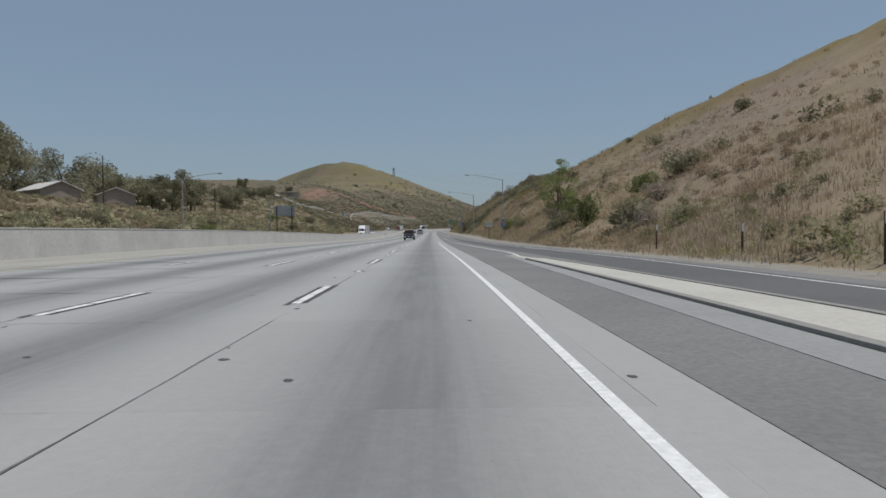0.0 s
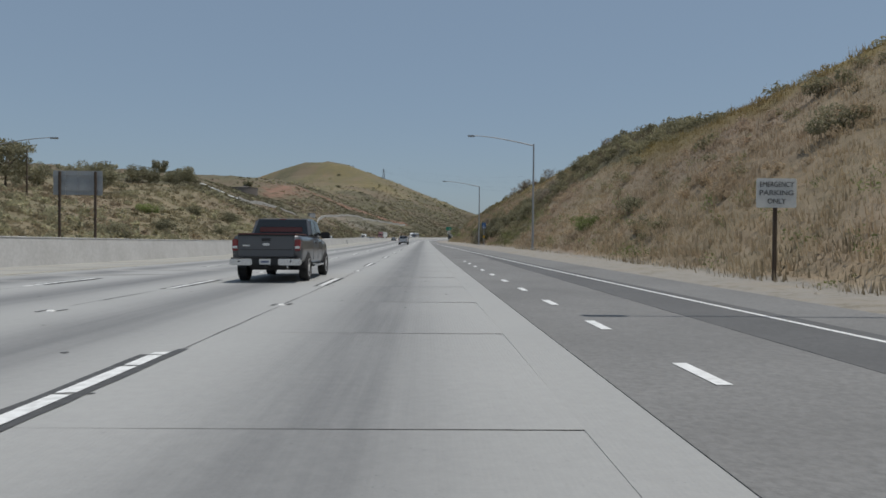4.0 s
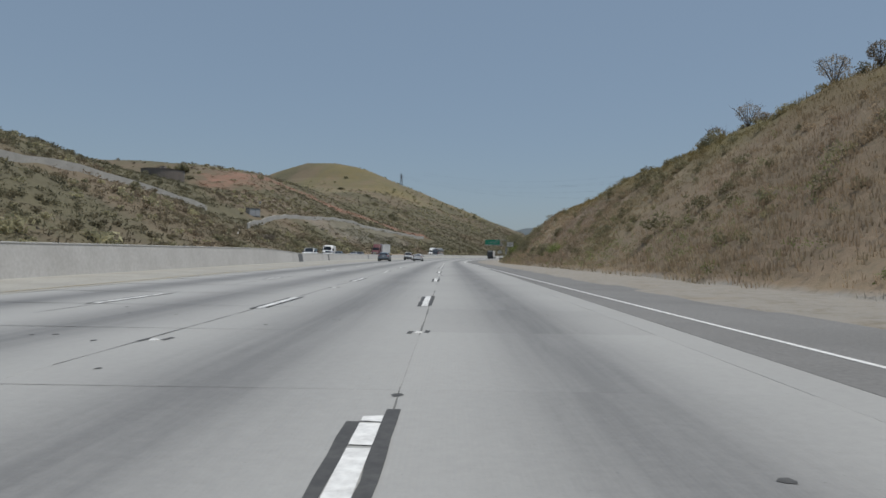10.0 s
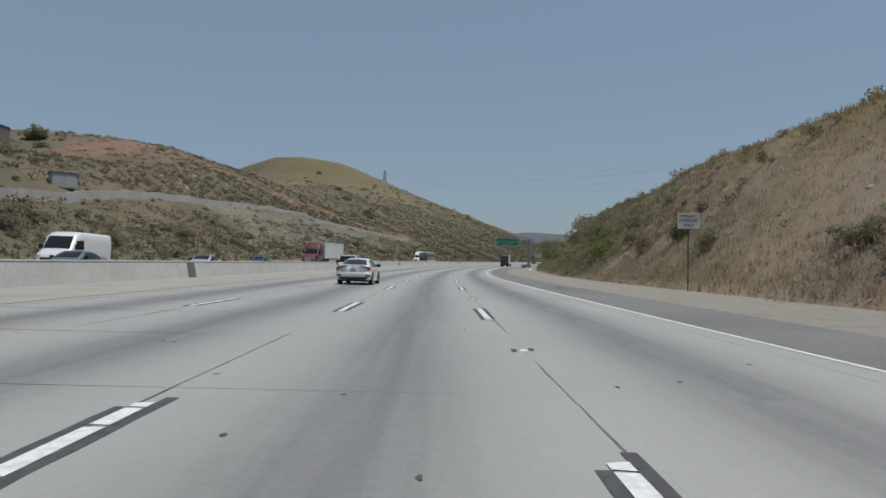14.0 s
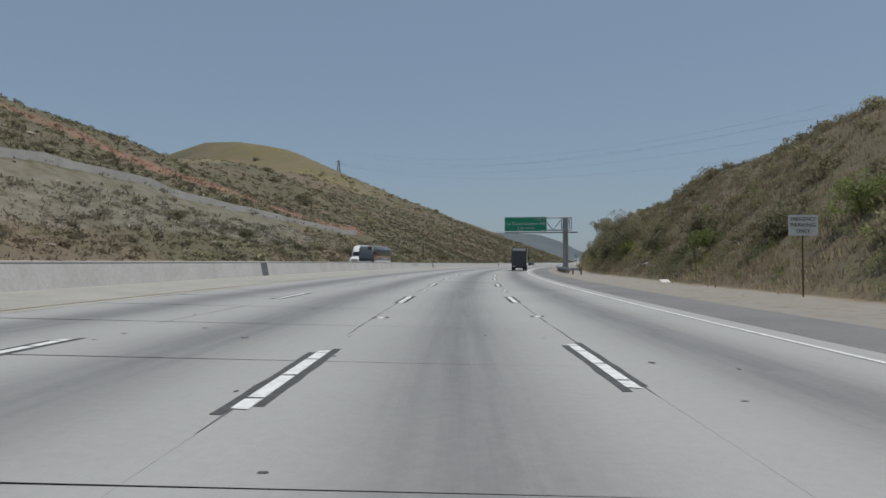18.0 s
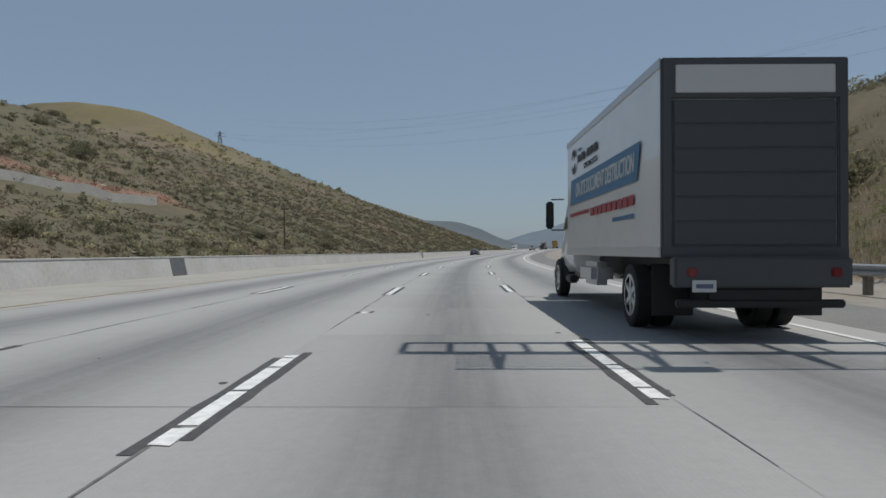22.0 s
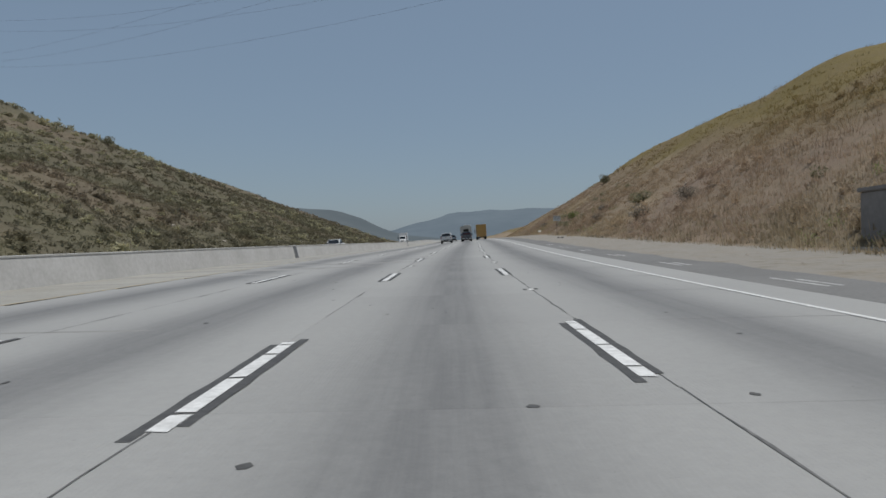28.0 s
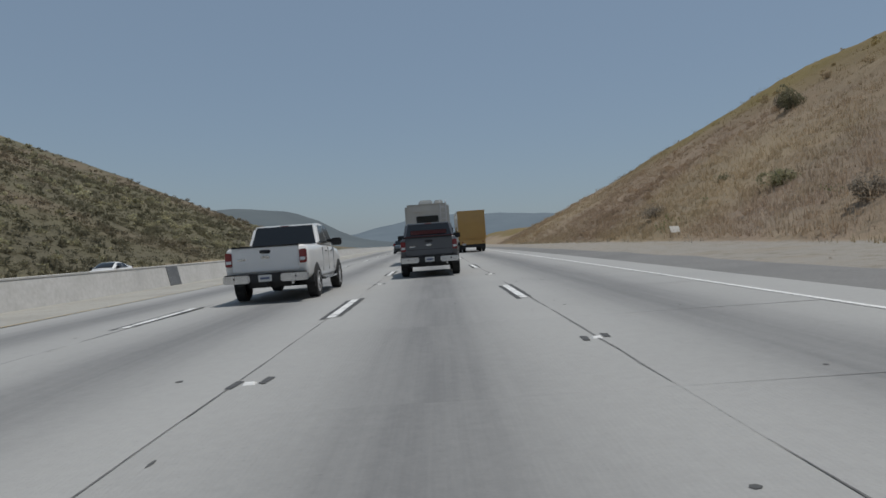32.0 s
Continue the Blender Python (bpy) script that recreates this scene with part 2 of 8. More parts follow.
CONCRETE = concrete_road()
SLOPE = slope_earth()
DRY_GRASS = earth_blades("dry_grass_blades", 1.05, 1.6)
DRY_TWIGS = earth_blades("dry_brush_twigs", 1.2, 2.0)
ASPHALT = mat("asphalt", (0.125, 0.125, 0.124), 0.9, grain=0.5, scale=14, bump=0.5, big=0.4, big_scale=0.25)
ASPHALT_OLD = mat("worn_asphalt", (0.21, 0.207, 0.20), 0.9, grain=0.5, scale=14, bump=0.5, big=0.4, big_scale=0.2)
SHOULDER = mat("shoulder_concrete", (0.3, 0.301, 0.293), 0.88, grain=0.3, scale=10, bump=0.3, big=0.3, big_scale=0.3)
SHOULDER_WARM = mat("median_shoulder_concrete", (0.375, 0.36, 0.318), 0.88, grain=0.35, scale=8, bump=0.3, big=0.35, big_scale=0.35)
FAR_ROAD = mat("far_lane_concrete", (0.31, 0.305, 0.29), 0.88, grain=0.3, scale=6, big=0.4, big_scale=0.15)
BARRIER = mat("barrier_concrete", (0.52, 0.515, 0.50), 0.88, grain=0.3, scale=6, bump=0.3, big=0.3, big_scale=0.5, colour2=(0.25, 0.24, 0.22))
COPING = mat("coping_concrete", (0.56, 0.555, 0.53), 0.88, grain=0.3, scale=6, bump=0.2, big=0.3, big_scale=0.6)
WHITE_LINE = mat("white_line_paint", (0.78, 0.78, 0.76), 0.6, grain=0.5, scale=9, colour2=(0.33, 0.325, 0.31), bump=0.2)
YELLOW_LINE = mat("yellow_line_paint", (0.42, 0.31, 0.15), 0.65, grain=0.9, scale=5, colour2=(0.36, 0.34, 0.30))
BLACK_LINE = mat("black_line_tape", (0.055, 0.055, 0.056), 0.8, grain=0.5, scale=8, colour2=(0.12, 0.12, 0.115))

# ---- the road's line: heading, grade and bank every 40 m of its length ----
KNOT0, KNOT = -80.0, 40.0
HEAD = [-1.2, -0.6, 0.184, 1.015, 0.468, 0.364, 0.569, 0.334, 0.411, 0.214, 0.601, 0.146, 0.112, -0.996, -4.21, -7.024, -9.063, -11.734, -14.57, -17.139, -18.867, -21.085, -22.867, -22.192, -21.653, -21.235, -20.777, -20.29]
GRADE = [0.884, 0.461, -0.016, -0.409, -0.466, -0.263, 0.008, 0.035, 0.155, 0.191, 0.213, 0.056, -0.081, 0.065, 0.336, 0.367, 0.261, 0.42, 0.404, 0.325, 0.55, 0.845, 0.817, 0.74, 0.604, 0.469, 0.351, 0.248]
BANK = [-0.6, -0.4, 0.002, 0.782, 0.892, 0.123, -1.015, -1.482, -1.049, -0.527, -0.091, 0.366, 0.69, 0.927, 1.139, 1.373, 1.356, 1.218, 0.832, 0.473, 0.435, -0.202, -1.443, -2.668, -3.4, -3.2, -2.4, -1.6]
GS = np.arange(-80.0, 1320.1, 2.0)


def spline(values, s):
    """A cubic B-spline over the knots, held level past the ends."""
    idx = np.arange(len(values))
    x = np.clip((np.asarray(s, float) - KNOT0) / KNOT, 1, len(values) - 2)
    a = np.abs(x[..., None] - idx)
    w = np.where(a < 1, 2 / 3 - a * a + a ** 3 / 2, np.where(a < 2, (2 - a) ** 3 / 6, 0))
    return (w * np.array(values)).sum(-1)


_h, _g, _b = (np.radians(spline(v, GS)) for v in (HEAD, GRADE, BANK))
FWD = np.stack([-np.sin(_h) * np.cos(_g), np.cos(_h) * np.cos(_g), np.sin(_g)], 1)
_r0 = np.stack([np.cos(_h), np.sin(_h), 0 * _h], 1)
_u0 = np.cross(_r0, FWD)
RIGHT = _r0 * np.cos(_b)[:, None] - _u0 * np.sin(_b)[:, None]
UPV = _u0 * np.cos(_b)[:, None] + _r0 * np.sin(_b)[:, None]
LINE = np.vstack([[0, 0, 0], np.cumsum((FWD[:-1] + FWD[1:]) * 1.0, 0)])
LINE -= LINE[40]


def road_frame(s):
    """Place, ahead, right and up at length s of the lane line u = 0."""
    x = (s - GS[0]) / 2.0
    i = int(min(max(x, 0), len(GS) - 2))
    w = x - i
    p, f, r, n = (Vector(a[i] * (1 - w) + a[i + 1] * w) for a in (LINE, FWD, RIGHT, UPV))
    return p, f.normalized(), r.normalized(), n.normalized()


def on_road(s, u, z=0.0):
    p, f, r, n = road_frame(s)
    return p + r * u + n * z


def stand(s, u, z=0.0, turn=0.0):
    """Pose of a thing on the road's plane: its y axis along the road, x to the right."""
    p, f, r, n = road_frame(s)
    m = Matrix((r, f, n)).transposed().to_4x4()
    m.translation = p + r * u + n * z
    return m @ Matrix.Rotation(radians(turn), 4, "Z")


def upright(s, u, z=0.0, turn=0.0):
    """Pose of a thing that stands plumb at a place by the road."""
    p, f, r, n = road_frame(s)
    return Matrix.Translation(p + r * u + n * z) @ Matrix.Rotation(math.atan2(-f.x, f.y) + radians(turn), 4, "Z")


def mesh_object(name, verts, faces, material, parent=None, smooth=False, uvs=None):
    me = bpy.data.meshes.new(name)
    me.from_pydata(verts, [], faces)
    for m in (material if isinstance(material, (list, tuple)) else [material]):
        me.materials.append(m)
    if uvs is not None:
        lay = me.uv_layers.new(name="UVMap")
        vi = np.empty(len(me.loops), dtype=np.int32)
        me.loops.foreach_get("vertex_index", vi)
        lay.data.foreach_set("uv", np.asarray(uvs, dtype=np.float32)[vi].ravel())
    if smooth:
        me.polygons.foreach_set("use_smooth", [True] * len(me.polygons))
    me.update()
    ob = new(name, me)
    if parent is not None:
        ob.parent = parent
    return ob


def part(name, bm, material, parent=None, label="", smooth=False):
    """Links a bmesh as one mesh object, under a thing or a part."""
    me = bpy.data.meshes.new(name)
    bm.to_mesh(me)
    bm.free()
    for m in (material if isinstance(material, (list, tuple)) else [material]):
        me.materials.append(m)
    if smooth:
        me.polygons.foreach_set("use_smooth", [True] * len(me.polygons))
    ob = new(name, me)
    ob.parent = parent
    if label:
        tagged(ob, label)
    return ob


def sweep(name, s0, s1, profile, material, step=4.0, closed=True, parent=None, shift=None, uv=False, smooth=False):
    """A cross-section of (u, z) pairs drawn along the road from s0 to s1; shift(s) moves it sideways."""
    n = max(2, int(math.ceil((s1 - s0) / step)) + 1)
    verts, faces, uvs = [], [], []
    k = len(profile)
    for i in range(n):
        s = s0 + (s1 - s0) * i / (n - 1)
        p, f, r, up = road_frame(s)
        d = shift(s) if shift else 0.0
        for u, z in profile:
            verts.append(p + r * (u + d) + up * z)
            uvs.append((u, s))
    for i in range(n - 1):
        for j in range(k if closed else k - 1):
            a, b = i * k + j, i * k + (j + 1) % k
            faces.append((a, b, b + k, a + k))
    if closed:
        faces.append(tuple(range(k - 1, -1, -1)))
        faces.append(tuple((n - 1) * k + j for j in range(k)))
    return mesh_object(name, verts, faces, material, parent, smooth, uvs if uv else None)


def table(pairs):
    xs, ys = [a for a, _ in pairs], [b for _, b in pairs]
    return lambda s: float(np.interp(s, xs, ys))


LANE = 3.66
EDGE = table([(-80, 10.8), (13, 10.9), (30, 11.2), (60, 10.2), (95, 8.9), (175, 7.1), (255, 5.7), (310, 4.9), (365, 4.4), (440, 3.75), (1300, 3.7)])   # white edge line
TAR = table([(-80, 12.6), (60, 12.3), (100, 11.0), (180, 9.7), (260, 8.4), (365, 7.3), (520, 7.0), (700, 7.2), (760, 7.8), (900, 7.6), (1300, 7.6)])  # edge of the asphalt
JOINT_U = table([(-80, 4.2), (260, 4.25), (330, 4.3), (440, 4.35), (700, 4.6), (760, 5.0), (1300, 5.0)])      # concrete meets asphalt
WALL_U = table([(-80, -16.6), (640, -16.4), (760, -14.6), (1300, -14.4)])      # median barrier
YELLOW_U = table([(-80, -11.6), (640, -11.5), (760, -10.9), (1300, -10.9)])

# ---- terrain: one sheet from the verge to the horizon ----
def evenly(values):
    """A table with a value every 30 m from s = -100."""
    return table([(-100 + 30 * i, v) for i, v in enumerate(values)])


R_CREST = evenly([24.9, 25.0, 26.3, 28.2, 30.2, 32.1, 34.1, 27.7, 20.4, 12.1, 15.0, 18.4, 20.4, 17.8, 19.1, 18.7, 16.5, 15.7, 14.5, 13.8, 13.4, 16.6, 15.5, 14.3, 13.2, 14.8, 17.2, 17.4, 19.9, 15.3, 15.6, 23.6, 22.3, 24.3, 28.5, 29.1, 21.5, 4.7, 4.2, 4.3, 4.6, 4.1, 3.2, 2.3, 1.8, 1.7, 1.5])
R_SLOPE = evenly([0.482, 0.482, 0.482, 0.482, 0.517, 0.569, 0.622, 0.674, 0.727, 0.779, 0.831, 0.807, 0.782, 0.793, 0.855, 0.887, 0.893, 0.889, 0.918, 0.889, 0.89, 0.932, 0.955, 0.946, 0.983, 1.031, 0.853, 0.751, 0.663, 0.659, 0.65, 0.634, 0.622, 0.566, 0.571, 0.562, 0.533, 0.382, 0.379, 0.367, 0.348, 0.324, 0.298, 0.27, 0.261, 0.261, 0.261])
R_TOE = table([(-100, 14.5), (60, 14.0), (700, 13.2), (760, 14.0), (1300, 14.0)])
L_CREST = evenly([8.6, 8.6, 8.7, 8.7, 8.8, 8.8, 8.9, 9.0, 9.1, 9.5, 9.8, 10.5, 11.8, 13.2, 16.7, 20.4, 24.9, 24.8, 21.4, 21.1, 20.4, 22.1, 35.0, 39.5, 40.5, 47.9, 47.0, 42.1, 49.2, 54.7, 60.7, 66.5, 73.1, 81.1, 94.8, 118.8, 120.0, 134.0, 146.0, 152.0, 155.0, 140.0, 110.5, 80.1, 50.0, 31.4, 18.6])
L_SLOPE = evenly([0.26, 0.263, 0.267, 0.27, 0.274, 0.277, 0.281, 0.284, 0.287, 0.291, 0.294, 0.298, 0.322, 0.388, 0.454, 0.48, 0.487, 0.461, 0.46, 0.453, 0.468, 0.494, 0.525, 0.494, 0.464, 0.44, 0.403, 0.408, 0.457, 0.448, 0.455, 0.481, 0.486, 0.492, 0.495, 0.493, 0.456, 0.459, 0.418, 0.427, 0.426, 0.322, 0.277, 0.236, 0.196, 0.167, 0.143])
L_TOE = -36.5


def rise(run, slope, crest):
    """Height at a run from the toe: a straight face that rounds off near its crest and goes on gently."""
    if run <= 0:
        return 0.0
    z = run * slope
    soft = 0.78 * crest
    if z > soft:
        over = z - soft
        lim = crest - soft + 0.06 * over
        z = soft + lim * (1 - math.exp(-over / max(lim, 0.3)))
    return z


def ground_height(s, u):
    if u > 0:
        run = u - R_TOE(s)
        z = rise(run, R_SLOPE(s), R_CREST(s))
    else:
        run = L_TOE - u
        z = rise(run, L_SLOPE(s), L_CREST(s)) * (1 - 0.5 * min(1.0, max(0.0, (-u - 310) / 200)))
    k = min(1.0, max(0.0, run / 7.0)) * min(1.0, 0.15 + z / 6.0)
    if run > 0:
        z += k * (1.1 * noise.noise((s * 0.045, u * 0.06, 1.7)) + 0.55 * noise.noise((s * 0.14, u * 0.17, 4.2)) + 0.22 * noise.noise((s * 0.5, u * 0.5, 9.1)))
        if z > 25:
            z += min(1.0, (z - 25) / 40) * 1.6 * noise.noise((s * 0.011, u * 0.013, 7.7))
    elif u > 0 and u > TAR(s) + 0.4:
        z += 0.05 * noise.noise((s * 0.7, u * 0.7, 2.2)) + 0.04
    return max(z, -0.06) - 0.05 * (1 if z < 0.02 else 0)


def on_ground(s, u, sink=0.0):
    return on_road(s, u, ground_height(s, u) - sink)


def soil(s, u):
    """What covers the ground: red cut earth, green brush, yellow bloom, bare verge."""
    red = green = yellow = bare = 0.0
    if u < L_TOE:
        z = (L_TOE - u) * 0.42
        mid = -66 - max(0, 700 - s) * 0.27
        red = 0.72 * max(0.0, 1 - abs(u - mid) / 11.0) if 540 < s < 705 else 0.0
        red = max(red, 0.6 * max(0.0, 1 - abs(u + 104) / 34) * max(0.0, 1 - abs(s - 545) / 90))
        yellow = 0.75 * min(1.0, max(0.0, (z - 36) / 22)) if s > 740 else 0.0
        green = 1.1 if s > 700 and z < 46 else (1.05 if s < 700 else 0.85 + 0.6 * noise.noise((s * 0.012, u * 0.012, 2.4)))
        green = 0.7 if s < 330 else green
        bare = 0.55 if (abs(u + 54) < 9 and 520 < s < 640) else 0.0
    elif u > R_TOE(s):
        k = (u - R_TOE(s)) * R_SLOPE(s) / max(R_CREST(s), 1)
        yellow = min(1.0, max(0.0, (k - (0.52 if s < 770 else 0.36)) / 0.3)) * (0.35 + 0.55 * min(1.0, max(0.0, (450 - s) / 40, (s - 750) / 40)))
        green = 0.26
        green += 0.3 * noise.noise((s * 0.013, u * 0.03, 3.1))
        for a, b, c in ((205, 262, 0.75), (446, 470, 0.6), (470, 640, 0.8), (690, 775, 0.5)):
            green += (c - 0.26) * min(1.0, max(0.0, (s - a) / 12 + 0.5), max(0.0, (b - s) / 12 + 0.5))
        if 170 < s < 262 and k > (234 - s) / 64 and not (262 - s < 40 and 0.45 < k < 0.9):      # dark brush from the crest down to the foot
            green = max(green, 0.95)
        if 198 < s < 222 and u < 19:
            green, yellow = 0.75, 0.45
        if 270 < s < 400:
            green += 0.16
        green -= 0.22 * min(1.0, max(0.0, (s - 770) / 20))
        green = min(1.0, max(0.0, green))
        if k > 1.3:
            yellow *= 0.55 + 0.5 * noise.noise((s * 0.02, u * 0.02, 8.1))
        if 225 < s < 300 and k < 0.2:
            green, yellow = 0.2, 0.12
    elif u > 3:
        bare = 1.0
    return red, green, yellow, bare


def build_ground():
    us = [-2600, -1500, -900, -650, -520, -440, -390, -350, -315, -285, -260, -240] + list(np.arange(-225, -120, 7.0)) + list(np.arange(-120, -36, 2.4)) + [-36.4, -30, -17] + [0.0, 6.0, 8.5, 10.0, 11.2, 12.2, 13.0, 13.6, 14.3] + list(np.arange(15.2, 62, 1.5)) + [64, 68, 74, 82, 95, 120, 170, 260, 420]
    ss = [-2500, -1200, -500, -250, -150, -100] + list(np.arange(-76, 1240, 3.0)) + [1250, 1280, 1320, 1400, 1600, 2000, 2800, 4600]
    verts = []
    for s in ss:
        sc = min(max(s, GS[0]), GS[-1])
        p, f, r, n = road_frame(sc)
        extra = f * (s - sc)
        fade = 1.0 if -250 < s < 1400 else 0.0
        for u in us:
            z = ground_height(s, u) * fade if abs(s - sc) < 1500 else -0.05
            if u < -520:
                z *= max(0.0, 1 - (-520 - u) / 900)
            verts.append(p + extra + r * u + n * z)
    k = len(us)
    faces = [(i * k + j, i * k + j + 1, (i + 1) * k + j + 1, (i + 1) * k + j) for i in range(len(ss) - 1) for j in range(k - 1)]
    ob = mesh_object("ground", verts, faces, SLOPE, smooth=True)
    lay = ob.data.color_attributes.new("soil", "FLOAT_COLOR", "POINT")
    lay.data.foreach_set("color", np.array([soil(s, u) for s in ss for u in us], dtype=np.float32).ravel())
    return tagged(ob, "dry grassy hillsides and verge of straw, ochre and olive brush", "ground", kind="structure")


ground_sheet = build_ground()

# ---- carriageways ----
S0, S1 = -60.0, 1300.0
bed = sweep("road_bed", S0, S1, [(-33.6, -0.40), (-33.6, -0.016), (7.0, -0.016), (7.0, -0.40)], FAR_ROAD)
tagged(bed, "grey concrete bed under the lanes of the motorway", "road", kind="structure")


def strip(name, s0, s1, left, right, z, material, label, category="road", step=4.0, kind="structure", uv=False):
    """A flat slab along the road between two sideways edges given as functions of s."""
    n = max(2, int((s1 - s0) / step) + 1)
    verts, faces, uvs = [], [], []
    for i in range(n):
        s = s0 + (s1 - s0) * i / (n - 1)
        p, f, r, up = road_frame(s)
        a, b = left(s), right(s)
        for u, zz in ((a, z - 0.3), (a, z), (b, z), (b, z - 0.3)):
            verts.append(p + r * u + up * zz)
            uvs.append((u, s))
    for i in range(n - 1):
        for j in range(3):
            q = i * 4 + j
            faces.append((q, q + 1, q + 5, q + 4)[::-1])
    ob = mesh_object(name, verts, faces, material, uvs=uvs if uv else None)
    return tagged(ob, label, category, kind=kind)


strip("shoulder_right", S0, S1, JOINT_U, TAR, 0.0, ASPHALT_OLD, "worn grey asphalt shoulder beside the right lane", "shoulder")
strip("lane_margin", S0, S1, lambda s: LANE - 0.004, lambda s: JOINT_U(s) - 0.012, 0.0, CONCRETE, "pale concrete margin beyond the right lane", "road", uv=True)
strip("shoulder_left", S0, S1, lambda s: WALL_U(s), lambda s: -3 * LANE - 0.002, 0.0, SHOULDER_WARM, "pale concrete shoulder beside the median barrier", "shoulder")


WALL_H = table([(-80, 1.42), (337, 1.42), (352, 0.98), (1300, 0.98)])      # its height, stepping down past a bend


def barrier_face(s, z):
    """How far the barrier's face stands out from its middle at height z."""
    return 0.30 - (z - 0.05) * 0.18 / (WALL_H(s) - 0.12)


def median_barrier():
    root = tagged(new("median_barrier"), "long pale concrete median barrier with sloping faces", "barrier", kind="structure")
    n = 340
    for name, prof in (("face", lambda h: [(0.31, 0.0), (0.30, 0.05), (0.12, h - 0.07), (-0.12, h - 0.07), (-0.30, 0.05), (-0.31, 0.0)]),
                       ("coping", lambda h: [(0.14, h - 0.066), (0.145, h - 0.012), (0.11, h), (-0.11, h), (-0.145, h - 0.012), (-0.14, h - 0.066)])):
        verts, faces = [], []
        for i in range(n + 1):
            s = S0 + (S1 - S0) * i / n
            p, f, r, up = road_frame(s)
            ring = prof(WALL_H(s))
            k = len(ring)
            verts += [p + r * (u + WALL_U(s)) + up * z for u, z in ring]
        for i in range(n):
            for a in range(k):
                b = (a + 1) % k
                faces.append((i * k + b, i * k + a, i * k + k + a, i * k + k + b))
        faces += [tuple(range(k)), tuple(n * k + a for a in reversed(range(k)))]
        mesh_object(name, verts, faces, BARRIER if name == "face" else COPING, root)


median_barrier()

# ---- road markings ----
def flat_piece(s0, s1, u0, u1, z, skew=0.0, step=3.0):
    """Corners and faces of a thin strip that follows the road."""
    n = max(1, int(math.ceil((s1 - s0) / step)))
    v, f = [], []
    for i in range(n + 1):
        s = s0 + (s1 - s0) * i / n
        p, fw, r, up = road_frame(s)
        a, b = (u0(s), u1(s)) if callable(u0) else (u0, u1)
        v += [p + r * a + up * z, p + r * b + up * (z) + fw * skew]
    for i in range(n):
        f.append((2 * i, 2 * i + 1, 2 * i + 3, 2 * i + 2))
    return v, f


def line_object(name, s0, s1, u, width, material, label, z=0.006, category="road line"):
    v, f = flat_piece(s0, s1, lambda s: u(s) - width / 2, lambda s: u(s) + width / 2, z)
    return tagged(mesh_object(name, v, f, material), label, category, kind="structure")


line_object("edge_line", S0, S1, EDGE, 0.11, WHITE_LINE, "solid white line along the right shoulder")
line_object("yellow_line", S0, S1, YELLOW_U, 0.09, YELLOW_LINE, "thin worn yellow line beside the median shoulder", 0.012)
line_object("gore_line", S0, 91.7, lambda s: 3.395, 0.115, WHITE_LINE, "broad solid white line where the ramp merges")
RAMP_LINE = table([(28, 6.2), (40, 6.9), (60, 6.4), (92, 5.35), (200, 4.6)])
line_object("ramp_line", 30.0, 91.6, RAMP_LINE, 0.15, WHITE_LINE, "broad solid white line along the joining ramp lane")
strip("ramp_lane", S0, 190.0, lambda s: max(8.15, EDGE(s) - 3.4) if s < 30 else EDGE(s) - 3.2 * min(1, max(0.05, (185 - s) / 150)), lambda s: EDGE(s) + 0.4, 0.003, ASPHALT, "dark fresh asphalt of the joining ramp lane", "road")

# the short skip marks of the merge
for i in range(15):
    s = 97.6 + i * 3.66
    v, f = flat_piece(s, s + 1.05, RAMP_LINE(s) - 0.075, RAMP_LINE(s) + 0.075, 0.006)
    ob = tagged(mesh_object("skip_mark", v, f, WHITE_LINE), "short white skip mark painted on grey asphalt", "road mark", "skip marks of the merge")

# worn bars on the widened shoulder
WORN_LINE = mat("worn_white_paint", (0.6, 0.6, 0.58), 0.7, grain=1.0, scale=7, colour2=(0.24, 0.237, 0.23))
for i in range(7):
    s = 742.0 + i * 9.0
    for k in range(2):
        v, f = flat_piece(s + 0.15 * k, s + 2.6 - 0.5 * k, 5.75 + 0.34 * k, 5.87 + 0.34 * k, 0.006)
        ob = tagged(mesh_object("shoulder_bar", v, f, WORN_LINE), "worn white bar painted on the grey shoulder", "road mark", "white bars on the shoulder")


def lane_dash():
    """A white stripe of taped pieces on a ragged black backing."""
    root = new("lane_dash")
    rnd = random.Random(5)
    v, f = [], []
    for x0, x1, y0, y1 in ((-0.17, -0.075, -0.2, 3.5), (0.075, 0.175, 0.12, 3.9)):
        n = 9
        base = len(v)
        for i in range(n + 1):
            y = y0 + (y1 - y0) * i / n
            v += [(x0 + rnd.uniform(-0.012, 0.012), y, 0.005), (x1 + rnd.uniform(-0.012, 0.012), y, 0.005)]
        f += [(base + 2 * i, base + 2 * i + 1, base + 2 * i + 3, base + 2 * i + 2) for i in range(n)]
    mesh_object("black_tape", v, f, BLACK_LINE, root)
    for y0, y1 in ((0.0, 0.42), (0.5, 1.62), (1.7, 2.82), (2.88, 3.45), (3.5, 3.66)):
        j = [rnd.uniform(-0.02, 0.02) for _ in range(4)]
        mesh_object("white_stripe", [(-0.075, y0 + j[0], 0.008), (0.075, y0 + j[1], 0.008), (0.075, y1 + j[2], 0.008), (-0.075, y1 + j[3], 0.008)], [(0, 1, 2, 3)], WHITE_LINE, root)
    return tagged(root, "white lane stripe on a black taped backing, chipped at its joints", "road mark", "dashes between the lanes")


